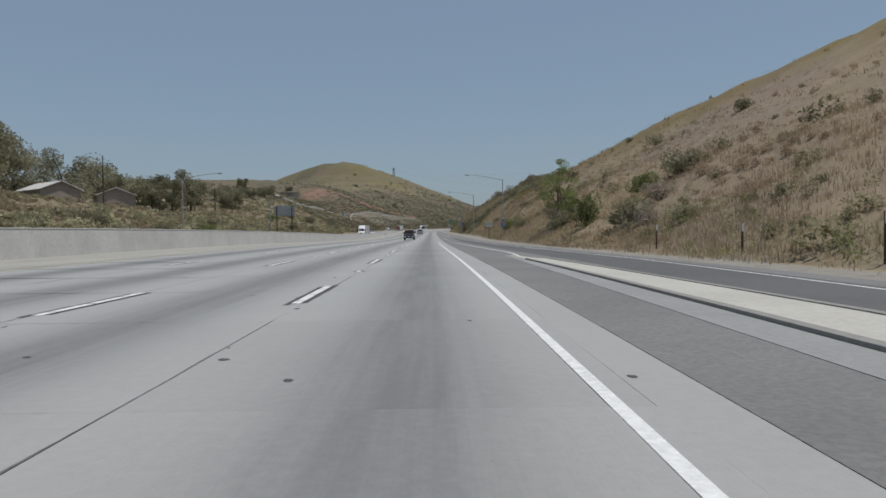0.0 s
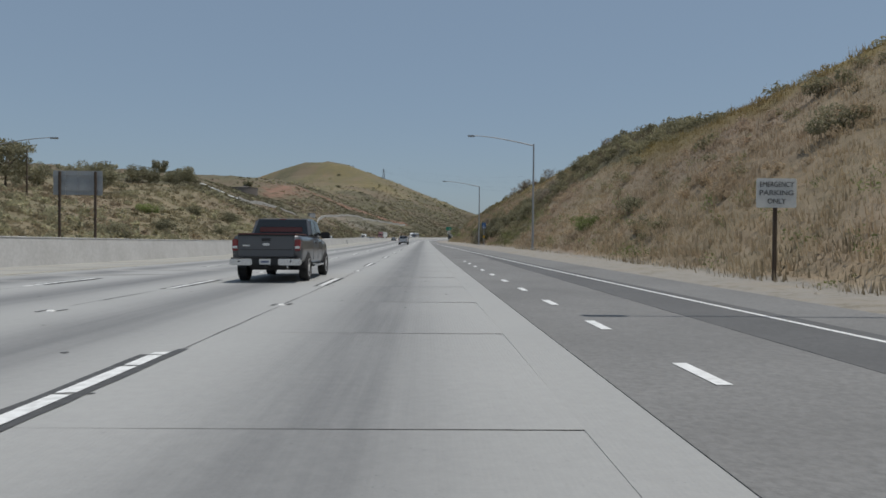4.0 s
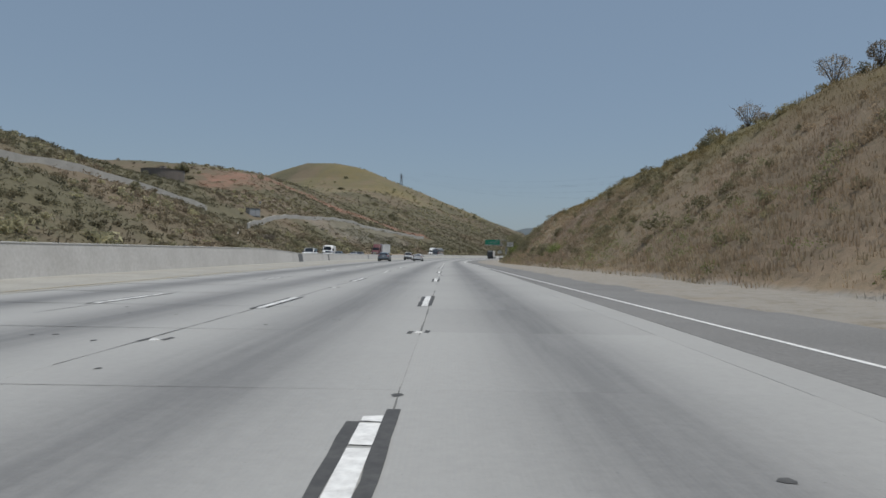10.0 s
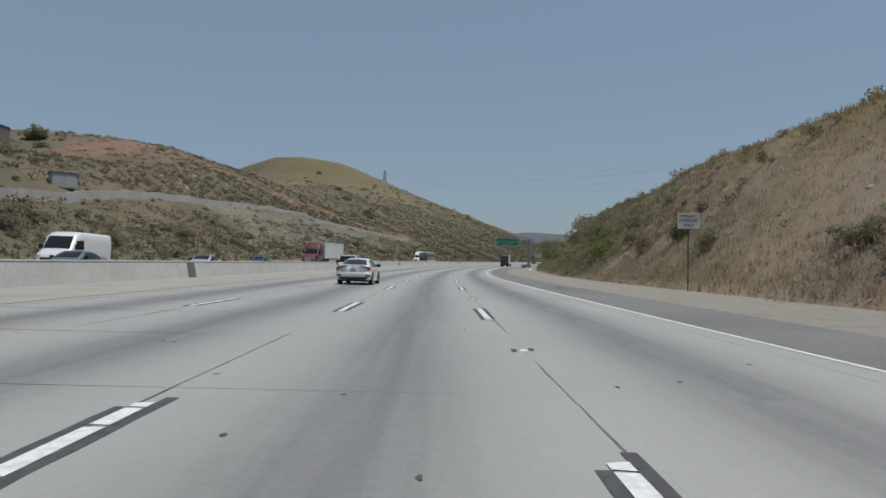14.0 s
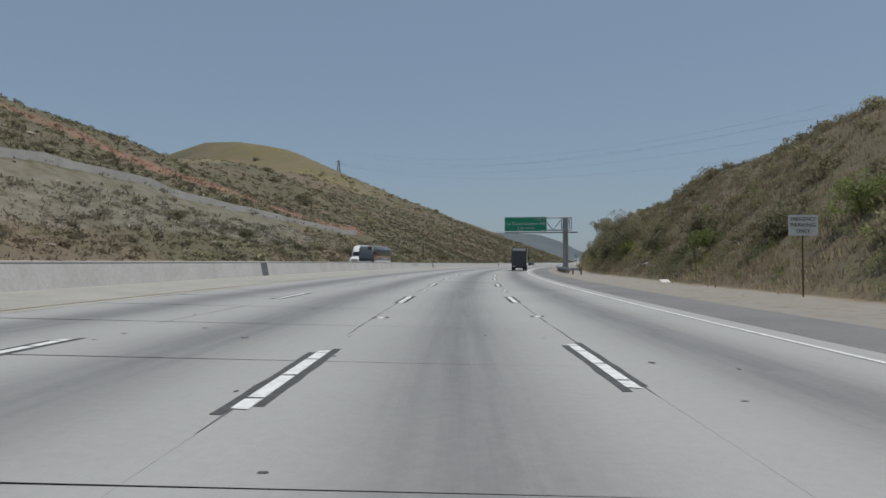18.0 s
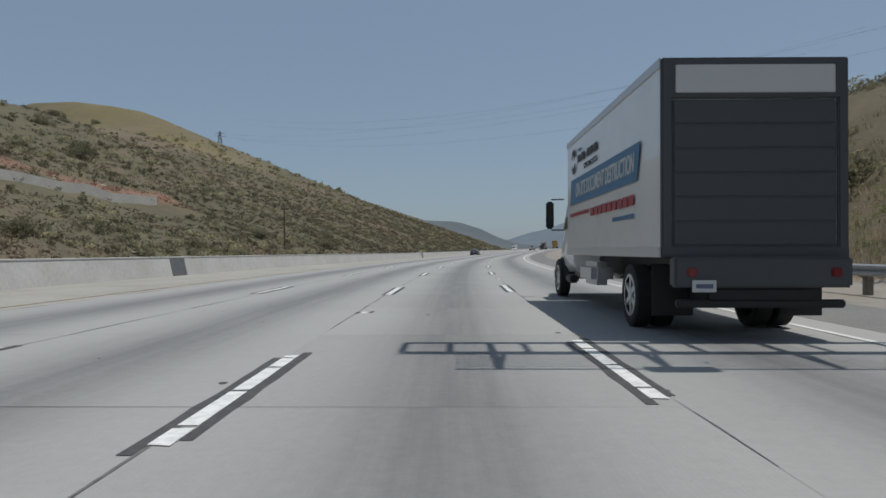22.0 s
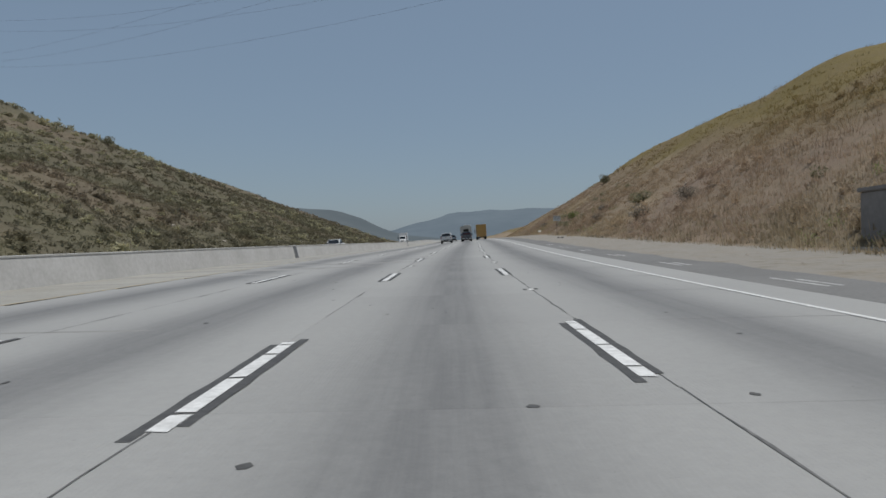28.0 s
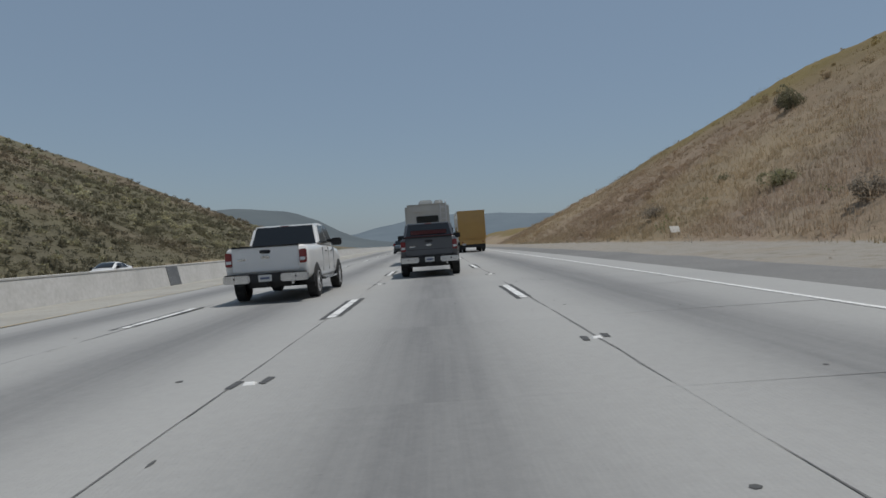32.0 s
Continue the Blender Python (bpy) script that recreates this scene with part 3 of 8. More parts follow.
def lane_marker():
    root = new("lane_marker")
    bm = bmesh.new()
    bmesh.ops.create_cube(bm, size=1.0, matrix=Matrix.Diagonal((0.11, 0.1, 0.018, 1)) @ Matrix.Translation((0, 0, 0.5)))
    for v in bm.verts:
        if v.co.z > 0.01:
            v.co.x *= 0.75
            v.co.y *= 0.6
    part("reflector", bm, WHITE_LINE, root)
    mesh_object("tar_patch", [(-0.18, -0.16, 0.005), (-0.11, -0.19, 0.005), (-0.08, 0.14, 0.005), (-0.16, 0.17, 0.005), (0.08, 0.0, 0.005), (0.15, -0.04, 0.005), (0.18, 0.26, 0.005), (0.1, 0.3, 0.005)], [(0, 1, 2, 3), (4, 5, 6, 7)], BLACK_LINE, root)
    return tagged(root, "small white reflective marker beside black patches on concrete", "road marker", "reflective markers between the lanes")


dash0, marker0 = lane_dash(), lane_marker()
used = {"d": False, "m": False}
for u, first in ((-0.12, 11.36), (-LANE + 0.05, 10.01), (-2 * LANE - 0.12, 10.64)):
    for k in range(-4, 70):
        s = first + 14.63 * k
        if -5 < u < -2 and 510 < s < 566:      # repainted stretches, out of step
            s -= 1.6
        if u > -1 and 370 < s < 398:
            s -= 2.8
        m = stand(s, u)
        if used["d"]:
            copy_thing(dash0, m)
        else:
            dash0.matrix_world, used["d"] = m, True
        if u > -7 and (k * 7 + int(-u)) % 5 != 3:
            m = stand(s + 9.15, u + 0.1)
            if used["m"]:
                copy_thing(marker0, m)
            else:
                marker0.matrix_world, used["m"] = m, True

# ragged dark sealant along the joints between the lanes
SEAL = mat("joint_sealant", (0.10, 0.10, 0.098), 0.85, grain=0.6, scale=8, colour2=(0.24, 0.238, 0.23))
for u in (0.0, -LANE, -2 * LANE, -3 * LANE):
    rnd = random.Random(int(u * 10))
    verts, faces = [], []
    s = S0
    while s < 1000:
        ln = rnd.uniform(1.5, 9.0)
        n = max(2, int(ln / 0.7))
        b = len(verts)
        for i in range(n + 1):
            p, f, r, up = road_frame(s + ln * i / n)
            w = rnd.uniform(0.003, 0.018) * (0.3 if i in (0, n) else 1)
            c = u + rnd.uniform(-0.012, 0.012)
            verts += [p + r * (c - w) + up * 0.003, p + r * (c + w) + up * 0.003]
        faces += [(b + 2 * i, b + 2 * i + 1, b + 2 * i + 3, b + 2 * i + 2) for i in range(n)]
        s += ln + rnd.choice((0.0, 0.4, 1.5, 4.0))
    tagged(mesh_object("joint_sealant", verts, faces, SEAL), "ragged dark sealant along a joint between lanes", "sealant", kind="stuff")

# ---- gutter and apron of the ramp's nose ----
NOSE = lambda s: min(1.0, math.sqrt(max(0.0, (35.4 - s) / 26.0)))
strip("gutter", S0, 35.4, lambda s: 5.95 - 0.3 * NOSE(s), lambda s: 6.0 + 0.4 * NOSE(s), 0.008, SHOULDER, "pale concrete gutter beside the ramp's nose", "gutter")
APRON = mat("apron_concrete", (0.50, 0.48, 0.43), 0.9, grain=0.3, scale=9, bump=0.3, big=0.25, big_scale=0.4)
KERB = mat("kerb_concrete", (0.27, 0.26, 0.24), 0.9, grain=0.4, scale=8, bump=0.4)
strip("kerb", S0, 29.5, lambda s: 6.0 + 0.42 * NOSE(s), lambda s: 6.02 + 0.6 * NOSE(s), 0.06, KERB, "low grey concrete kerb of the ramp's nose", "kerb")
strip("apron_tip", 29.5, 35.2, lambda s: 6.03 + 0.6 * NOSE(s), lambda s: 6.1 + 1.9 * NOSE(s), 0.012, APRON, "pale concrete tip of the apron, flush with the asphalt", "apron", step=0.8)
strip("apron", S0, 29.5, lambda s: 6.03 + 0.6 * NOSE(s), lambda s: 6.1 + 1.9 * NOSE(s), 0.05, APRON, "pale concrete apron between ramp and road", "apron")
strip("apron_kerb", S0, 29.5, lambda s: 6.1 + 1.91 * NOSE(s), lambda s: 6.12 + 2.06 * NOSE(s), 0.07, KERB, "low grey kerb edging the apron", "kerb")

# ---- far carriageway behind the barrier ----
for lane in range(4):
    uc = -19.6 - LANE * (lane + 0.5)
    strip("far_lane", S0, S1, lambda s, a=uc: a - 1.8, lambda s, a=uc: a + 1.8, -0.01, FAR_ROAD, "concrete lane of the opposite carriageway", step=8.0)
line_object("far_edge_line", S0, S1, lambda s: -34.0, 0.13, WHITE_LINE, "solid white line on the far carriageway", z=0.01)
strip("far_shoulder", S0, S1, lambda s: -36.6, lambda s: -33.9, -0.005, ASPHALT_OLD, "grey asphalt shoulder of the opposite carriageway", "shoulder", step=8.0)

# ---- barrier fittings ----
STEEL = mat("galvanised_steel", (0.36, 0.37, 0.38), 0.5, 0.75, grain=0.3, scale=12, bump=0.15, big=0.4, big_scale=2.0)
PLATE = mat("weathered_plate", (0.20, 0.205, 0.21), 0.6, 0.5, grain=0.4, scale=10, big=0.4, big_scale=1.5)


def box(bm, x0, x1, y0, y1, z0, z1, bevel=0.0):
    r = bmesh.ops.create_cube(bm, size=1.0, matrix=Matrix.Translation(((x0 + x1) / 2, (y0 + y1) / 2, (z0 + z1) / 2)) @ Matrix.Diagonal((x1 - x0, y1 - y0, z1 - z0, 1)))
    if bevel:
        es = list({e for v in r["verts"] for e in v.link_edges})
        bmesh.ops.bevel(bm, geom=es, offset=bevel, segments=2, affect="EDGES")
    return r


def tube(bm, pts, radius, n=10, caps=True):
    """A tube through points; radius is a number or one for each point."""
    pts = [Vector(p) for p in pts]
    rads = radius if isinstance(radius, (list, tuple)) else [radius] * len(pts)
    rings = []
    for i, p in enumerate(pts):
        d = (pts[min(i + 1, len(pts) - 1)] - pts[max(i - 1, 0)]).normalized()
        q = d.to_track_quat("Z", "Y")
        rings.append([bm.verts.new(p + q @ Vector((math.cos(a) * rads[i], math.sin(a) * rads[i], 0))) for a in (2 * math.pi * k / n for k in range(n))])
    for a, b in zip(rings[:-1], rings[1:]):
        for k in range(n):
            bm.faces.new((a[k], a[(k + 1) % n], b[(k + 1) % n], b[k]))
    if caps:
        bm.faces.new(rings[0][::-1])
        bm.faces.new(rings[-1])


def barrier_plate(s, length, lean=0.0):
    root = new("barrier_plate")
    bm = bmesh.new()
    prof = [(0.33, 0.0), (0.325, 0.05), (barrier_face(s, 0.9) + 0.025, 0.9), (barrier_face(s, 0.9), 0.93), (0.0, 0.93), (0.0, 0.0)]
    vs = [[bm.verts.new((x, y, z)) for x, z in prof] for y in (-length / 2, length / 2)]
    for k in range(len(prof)):
        bm.faces.new((vs[0][k], vs[0][(k + 1) % len(prof)], vs[1][(k + 1) % len(prof)], vs[1][k]))
    bm.faces.new(vs[0][::-1])
    bm.faces.new(vs[1])
    part("cover", bm, PLATE, root)
    for y in (-length * 0.35, length * 0.35):
        for z in (0.4, 0.75):
            bm = bmesh.new()
            box(bm, 0.1, barrier_face(s, z) + 0.045, y - 0.02, y + 0.02, z - 0.02, z + 0.02)
            part("bolt", bm, STEEL, root)
    root.matrix_world = stand(s, WALL_U(s))
    return tagged(root, "dull grey steel cover plate bolted over a barrier joint", "cover plate", "cover plates on the barrier")


for s, ln in ((278.0, 1.6), (351.4, 2.2), (369.5, 0.9), (415.1, 1.2), (519.8, 1.3), (610.9, 1.7), (702.0, 1.4), (789.4, 0.9), (880.0, 1.4)):
    barrier_plate(s, ln)

YELLOWISH = mat("faded_paddle", (0.55, 0.50, 0.33), 0.6, grain=0.2, scale=20)
for s in (655.0, 676.0, 709.0, 735.0, 811.0, 421.0):
    bm = bmesh.new()
    box(bm, -0.05, 0.05, -0.012, 0.012, 0.0, 0.42, 0.008)
    ob = part("barrier_paddle", bm, YELLOWISH)
    ob.matrix_world = stand(s, WALL_U(s), 0.98)
    tagged(ob, "pale upright reflector paddle on the concrete barrier", "reflector", "paddles on the barrier")

# ---- drainage walls, flume and tank on the left slope ----
DRAIN = mat("drain_concrete", (0.50, 0.48, 0.44), 0.9, grain=0.35, scale=3, bump=0.4, big=0.4, big_scale=0.2)


def slope_wall(name, path, high, label):
    """A low concrete wall along points (s, u) of the slope."""
    bm = bmesh.new()
    rows = []
    pts = []
    for (a, ua), (b, ub) in zip(path[:-1], path[1:]):
        n = max(1, int((b - a) / 6))
        pts += [(a + (b - a) * i / n, ua + (ub - ua) * i / n) for i in range(n)]
    pts.append(path[-1])
    for s, u in pts:
        g = min(on_ground(s, u + d).z for d in (-0.5, 0, 0.5))
        p, f, r, up = road_frame(s)
        q = on_road(s, u)
        rows.append([bm.verts.new(Vector((q.x, q.y, 0)) + r * x + Vector((0, 0, g + z))) for x, z in ((-0.16, -0.6), (-0.16, high), (0.16, high), (0.16, -0.6))])
    for a, b in zip(rows[:-1], rows[1:]):
        for k in range(4):
            bm.faces.new((a[k], a[(k + 1) % 4], b[(k + 1) % 4], b[k]))
    bm.faces.new(rows[0][::-1])
    bm.faces.new(rows[-1])
    return tagged(part(name, bm, DRAIN), label, "retaining wall", kind="structure")


slope_wall("drain_wall", [(363, -65.5), (392, -64), (420, -62), (440, -60)], 1.5, "low pale concrete drain wall along the brushy slope")
slope_wall("bench_wall", [(441, -50), (473, -56.5), (500, -60), (548, -63), (600, -63), (650, -63), (694, -63)], 1.7, "long pale concrete bench wall along the slope")
slope_wall("kerb_wall", [(424, -46.5), (437, -50.5)], 0.5, "short pale concrete kerb on the slope")

bm = bmesh.new()
tube(bm, [on_ground(365 - 3 * math.sin(i * 0.3), -80 + i * 1.6) + Vector((0, 0, 0.25)) for i in range(10)], 0.32, 8)
tagged(part("flume_pipe", bm, mat("white_pipe", (0.72, 0.72, 0.70), 0.5, grain=0.2, scale=5)), "white drain pipe lying down the brushy slope", "pipe")


def water_tank(s, u):
    root = new("water_tank")
    TANK = mat("tank_paint", (0.15, 0.13, 0.115), 0.75, grain=0.3, scale=2, big=0.4, big_scale=0.3, colour2=(0.21, 0.185, 0.16))
    R, Hh = 7.6, 9.4
    n = 40
    for k in range(4):
        bm = bmesh.new()
        z0, z1 = Hh * k / 4 + 0.02, Hh * (k + 1) / 4 - 0.02
        ring = lambda r, z: [bm.verts.new((math.cos(2 * math.pi * i / n) * r, math.sin(2 * math.pi * i / n) * r, z)) for i in range(n)]
        rr = [ring(R - 0.05, z0 - 0.03), ring(R, z0), ring(R, z1), ring(R - 0.05, z1 + 0.03)]
        for a, b in zip(rr[:-1], rr[1:]):
            for i in range(n):
                bm.faces.new((a[i], a[(i + 1) % n], b[(i + 1) % n], b[i]))
        part("shell_band", bm, TANK, root)
    bm = bmesh.new()
    bmesh.ops.create_cone(bm, cap_ends=True, segments=n, radius1=R + 0.2, radius2=0.4, depth=0.9, matrix=Matrix.Translation((0, 0, Hh + 0.45)))
    part("roof", bm, TANK, root)
    bm = bmesh.new()
    box(bm, -0.8, 0.8, -0.8, 0.8, Hh + 0.7, Hh + 1.5, 0.1)
    part("vent", bm, TANK, root)
    bm = bmesh.new()
    for x in (-0.25, 0.25):
        tube(bm, [(R * 0.72 + x, R * 0.72 - x, 0.2), (R * 0.72 + x, R * 0.72 - x, Hh + 0.8)], 0.05, 6)
    for i in range(24):
        tube(bm, [(R * 0.72 - 0.25, R * 0.72 + 0.25, 0.4 * i + 0.3), (R * 0.72 + 0.25, R * 0.72 - 0.25, 0.4 * i + 0.3)], 0.03, 5)
    part("ladder", bm, STEEL, root)
    q = on_ground(s, u)
    root.matrix_world = Matrix.Translation(on_road(s, u, 18.6))
    return tagged(root, "dark brown cylindrical water tank on the hilltop", "water tank")


water_tank(515, -114)


def equipment_hut(s, u):
    root = new("equipment_hut")
    HUT = mat("hut_grey", (0.40, 0.41, 0.42), 0.6, grain=0.2, scale=6, big=0.2, big_scale=1)
    bm = bmesh.new()
    box(bm, -1.7, 1.7, -1.3, 1.3, 0, 2.3, 0.05)
    part("cabinet", bm, HUT, root)
    bm = bmesh.new()
    box(bm, -1.85, 1.85, -1.45, 1.45, 2.3, 2.45, 0.03)
    part("roof", bm, PLATE, root)
    for x in (-0.85, 0.85):
        bm = bmesh.new()
        box(bm, x - 0.7, x + 0.7, -1.34, -1.28, 0.2, 2.1, 0.02)
        part("door", bm, HUT, root, "grey louvred door")
    bm = bmesh.new()
    tube(bm, [(2.3, 0.4, -0.6), (2.3, 0.4, 4.6)], 0.06, 8)
    box(bm, 1.9, 2.7, 0.3, 0.5, 4.3, 4.7)
    part("mast", bm, STEEL, root)
    q = on_ground(s, u)
    root.matrix_world = Matrix.Translation(q - Vector((0, 0, 0.25))) @ Matrix.Rotation(radians(40), 4, "Z")
    return tagged(root, "grey equipment cabinet with a mast on the slope", "equipment cabinet")


equipment_hut(474, -60.8)

# ---- signs, lamps, poles, guard rail, gantry ----
GALV = mat("galvanised_pole", (0.40, 0.41, 0.415), 0.55, 0.6, grain=0.25, scale=9, big=0.3, big_scale=0.8)
SIGN_WHITE = mat("sign_white", (0.66, 0.66, 0.63), 0.5, grain=0.2, scale=7)
SIGN_BLACK = mat("sign_black", (0.03, 0.03, 0.032), 0.55)
SIGN_BLUE = mat("sign_blue", (0.012, 0.10, 0.30), 0.5, grain=0.2, scale=9)
SIGN_RED = mat("sign_red", (0.36, 0.035, 0.03), 0.5, grain=0.2, scale=9)
SIGN_GREEN = mat("sign_green", (0.012, 0.27, 0.145), 0.45, grain=0.25, scale=3)
SIGN_BACK = mat("sign_aluminium", (0.42, 0.43, 0.44), 0.5, 0.5, grain=0.2, scale=5, big=0.3, big_scale=0.6)
GREY_POST = mat("weathered_post_wood", (0.2, 0.18, 0.15), 0.9, grain=0.4, scale=12, bump=0.4)
WOOD_POST = mat("post_wood", (0.085, 0.06, 0.042), 0.9, grain=0.4, scale=12, bump=0.4)
YELLOW_BOX = mat("call_box_yellow", (0.62, 0.36, 0.02), 0.5, grain=0.2, scale=9)
view = bpy.context.view_layer


def lettering(text, size, material, parent, at_m, name="lettering", width=None, squash=1.0, shear=0.0, bold=0.0):
    """Words as a thin mesh, in the xz plane, facing -y, centred at at_m."""
    cu = bpy.data.curves.new("words", "FONT")
    cu.body, cu.size, cu.extrude, cu.align_x, cu.align_y = text, size, 0.004, "CENTER", "CENTER"
    cu.shear, cu.offset = shear, bold
    ob = bpy.data.objects.new("words", cu)
    scene.collection.objects.link(ob)
    view.update()
    me = bpy.data.meshes.new_from_object(ob.evaluated_get(bpy.context.evaluated_depsgraph_get()))
    bpy.data.objects.remove(ob)
    co = np.empty(len(me.vertices) * 3)
    me.vertices.foreach_get("co", co)
    w = co[0::3].max() - co[0::3].min()
    k = (width / w) if width else 1.0
    me.transform(Matrix.Rotation(radians(90), 4, "X") @ Matrix.Diagonal((k, squash, 1, 1)))
    me.materials.clear()
    me.materials.append(material)
    out = new(name, me)
    out.parent = parent
    out.matrix_basis = at_m
    return out


def bar(parent, x0, x1, z0, z1, y, material, name="bar"):
    bm = bmesh.new()
    box(bm, x0, x1, y - 0.003, y + 0.003, z0, z1)
    return part(name, bm, material, parent)


def plate_mesh(w, h, thick=0.012, round_=0.06):
    bm = bmesh.new()
    pts = []
    for cx, cz, a0 in ((w / 2 - round_, h / 2 - round_, 0), (-w / 2 + round_, h / 2 - round_, 90), (-w / 2 + round_, -h / 2 + round_, 180), (w / 2 - round_, -h / 2 + round_, 270)):
        pts += [(cx + round_ * math.cos(radians(a0 + k * 30)), cz + round_ * math.sin(radians(a0 + k * 30))) for k in range(4)]
    f = bm.faces.new([bm.verts.new((x, 0, z)) for x, z in pts])
    r = bmesh.ops.extrude_face_region(bm, geom=[f])
    bmesh.ops.translate(bm, vec=(0, thick, 0), verts=[g for g in r["geom"] if isinstance(g, bmesh.types.BMVert)])
    bmesh.ops.recalc_face_normals(bm, faces=bm.faces[:])
    return bm


def street_lamp(s, u, shield=False):
    root = new("street_lamp")
    Hh = 10.6
    bm = bmesh.new()
    tube(bm, [(0, 0, 0.25), (0, 0, 2), (0, 0, Hh)], [0.125, 0.115, 0.075], 12)
    part("pole", bm, GALV, root)
    bm = bmesh.new()
    box(bm, -0.22, 0.22, -0.22, 0.22, 0.02, 0.28, 0.03)
    part("base", bm, DRAIN, root)
    bm = bmesh.new()
    tube(bm, [(-5.9 * t, 0, Hh - 0.15 + 0.95 * math.sin(t * 1.35)) for t in (i / 12 for i in range(13))], [0.06 - 0.025 * i / 12 for i in range(13)], 8)
    part("arm", bm, GALV, root)
    bm = bmesh.new()
    box(bm, -6.6, -5.85, -0.14, 0.14, Hh + 0.66, Hh + 0.82, 0.05)
    part("lamp_head", bm, GALV, root, "flat grey luminaire head")
    root.matrix_world = upright(s, u)
    return tagged(root, "tall galvanised street lamp with a long curved arm", "street lamp", "lamps along the shoulder")


for s in (120.7, 178.5, 232.8):
    street_lamp(s, {120.7: 15.0, 178.5: 13.5, 232.8: 12.4}[s])


def route_sign(s, u):
    """Direction plate over a route shield, on the lamp's pole."""
    root = new("route_sign")
    east = part("direction_plate", plate_mesh(0.62, 0.33), SIGN_BLUE, root, "blue direction plate")
    east.matrix_basis = Matrix.Translation((0, -0.14, 3.42))
    lettering("EAST", 0.24, SIGN_WHITE, east, Matrix.Translation((0, -0.008, 0)), width=0.46)
    bm = bmesh.new()
    outline = [(-0.4, 0.42), (0.0, 0.36), (0.4, 0.42), (0.47, 0.05), (0.40, -0.22), (0.22, -0.42), (0, -0.52), (-0.22, -0.42), (-0.40, -0.22), (-0.47, 0.05)]
    f = bm.faces.new([bm.verts.new((x, 0, z)) for x, z in outline])
    r = bmesh.ops.extrude_face_region(bm, geom=[f])
    bmesh.ops.translate(bm, vec=(0, 0.012, 0), verts=[g for g in r["geom"] if isinstance(g, bmesh.types.BMVert)])
    bmesh.ops.recalc_face_normals(bm, faces=bm.faces[:])
    sh = part("shield", bm, SIGN_WHITE, root)
    sh.matrix_basis = Matrix.Translation((0, -0.14, 2.72))
    bm = bmesh.new()
    bm.faces.new([bm.verts.new((x * 0.92, -0.006, z * 0.93)) for x, z in [(-0.455, 0.15), (0.455, 0.15), *outline[3:]]])
    part("shield_field", bm, SIGN_BLUE, sh)
    bm = bmesh.new()
    bm.faces.new([bm.verts.new((x, -0.006, z)) for x, z in [(-0.37, 0.385), (0, 0.33), (0.37, 0.385), (0.415, 0.18), (-0.415, 0.18)]])
    part("shield_band", bm, SIGN_RED, sh)
    lettering("INTERSTATE", 0.1, SIGN_WHITE, sh, Matrix.Translation((0, -0.012, 0.25)), width=0.66)
    lettering("210", 0.4, SIGN_WHITE, sh, Matrix.Translation((0, -0.012, -0.12)), width=0.62)
    root.matrix_world = upright(s, u)
    return tagged(root, "blue and red route shield under a blue plate", "road sign")


route_sign(120.7, 15.0)


def post_sign(s, u, z, words, w=1.25, h=0.9, turn=0.0, post="wood"):
    root = new("parking_sign")
    bm = bmesh.new()
    if post == "wood":
        box(bm, -0.05, 0.05, -0.05, 0.05, -0.5, z + h / 2 - 0.1, 0.008)
    else:
        tube(bm, [(0, 0, -0.5), (0, 0, z + h / 2)], 0.035, 8)
    part("post", bm, WOOD_POST, root)
    pl = part("plate", plate_mesh(w, h), SIGN_WHITE, root)
    pl.matrix_basis = Matrix.Translation((0, -0.07, z))
    lines = words.split("/")
    for i, word in enumerate(lines):
        lettering(word, h / (len(lines) * 1.35), SIGN_BLACK, pl, Matrix.Translation((0, -0.008, h * (0.5 - (i + 0.5) / len(lines)) * 0.86)), width=w * (0.84 if len(word) > 5 else 0.45))
    root.matrix_world = upright(s, u, ground_height(s, u), turn)
    return tagged(root, "white parking sign with black words on a thin dark post", "road sign", "white parking signs")


for s, u, z in ((131.0, 13.4, 2.7), (412.7, 12.8, 4.0), (503.0, 12.8, 3.1), (658.4, 12.6, 3.1), (854.5, 13.4, 2.9)):
    post_sign(s, u, z, "EMERGENCY/PARKING/ONLY", post="pipe" if s > 400 else "wood")


def call_box(s, u):
    root = new("call_box")
    bm = bmesh.new()
    tube(bm, [(0, 0, -0.4), (0, 0, 3.9)], 0.05, 8)
    part("post", bm, GALV, root)
    pl = part("sign_plate", plate_mesh(0.62, 0.95), SIGN_BLUE, root, "blue sign plate")
    pl.matrix_basis = Matrix.Translation((0, -0.07, 3.35))
    for i, word in enumerate(("CALL", "BOX")):
        lettering(word, 0.24, SIGN_WHITE, pl, Matrix.Translation((0, -0.008, 0.28 - 0.27 * i)), width=0.46 if i == 0 else 0.36)
    bar(pl, -0.2, 0.2, -0.37, -0.25, -0.006, SIGN_WHITE)
    bm = bmesh.new()
    box(bm, -0.14, 0.14, -0.22, -0.02, 1.25, 1.68, 0.03)
    bx = part("box", bm, YELLOW_BOX, root, "yellow telephone box")
    bm = bmesh.new()
    box(bm, -0.1, 0.1, -0.235, -0.215, 1.3, 1.55, 0.004)
    part("door", bm, YELLOW_BOX, bx)
    root.matrix_world = upright(s, u, ground_height(s, u))
    return tagged(root, "yellow emergency call box under a blue sign plate", "call box")


call_box(225.0, 12.6)

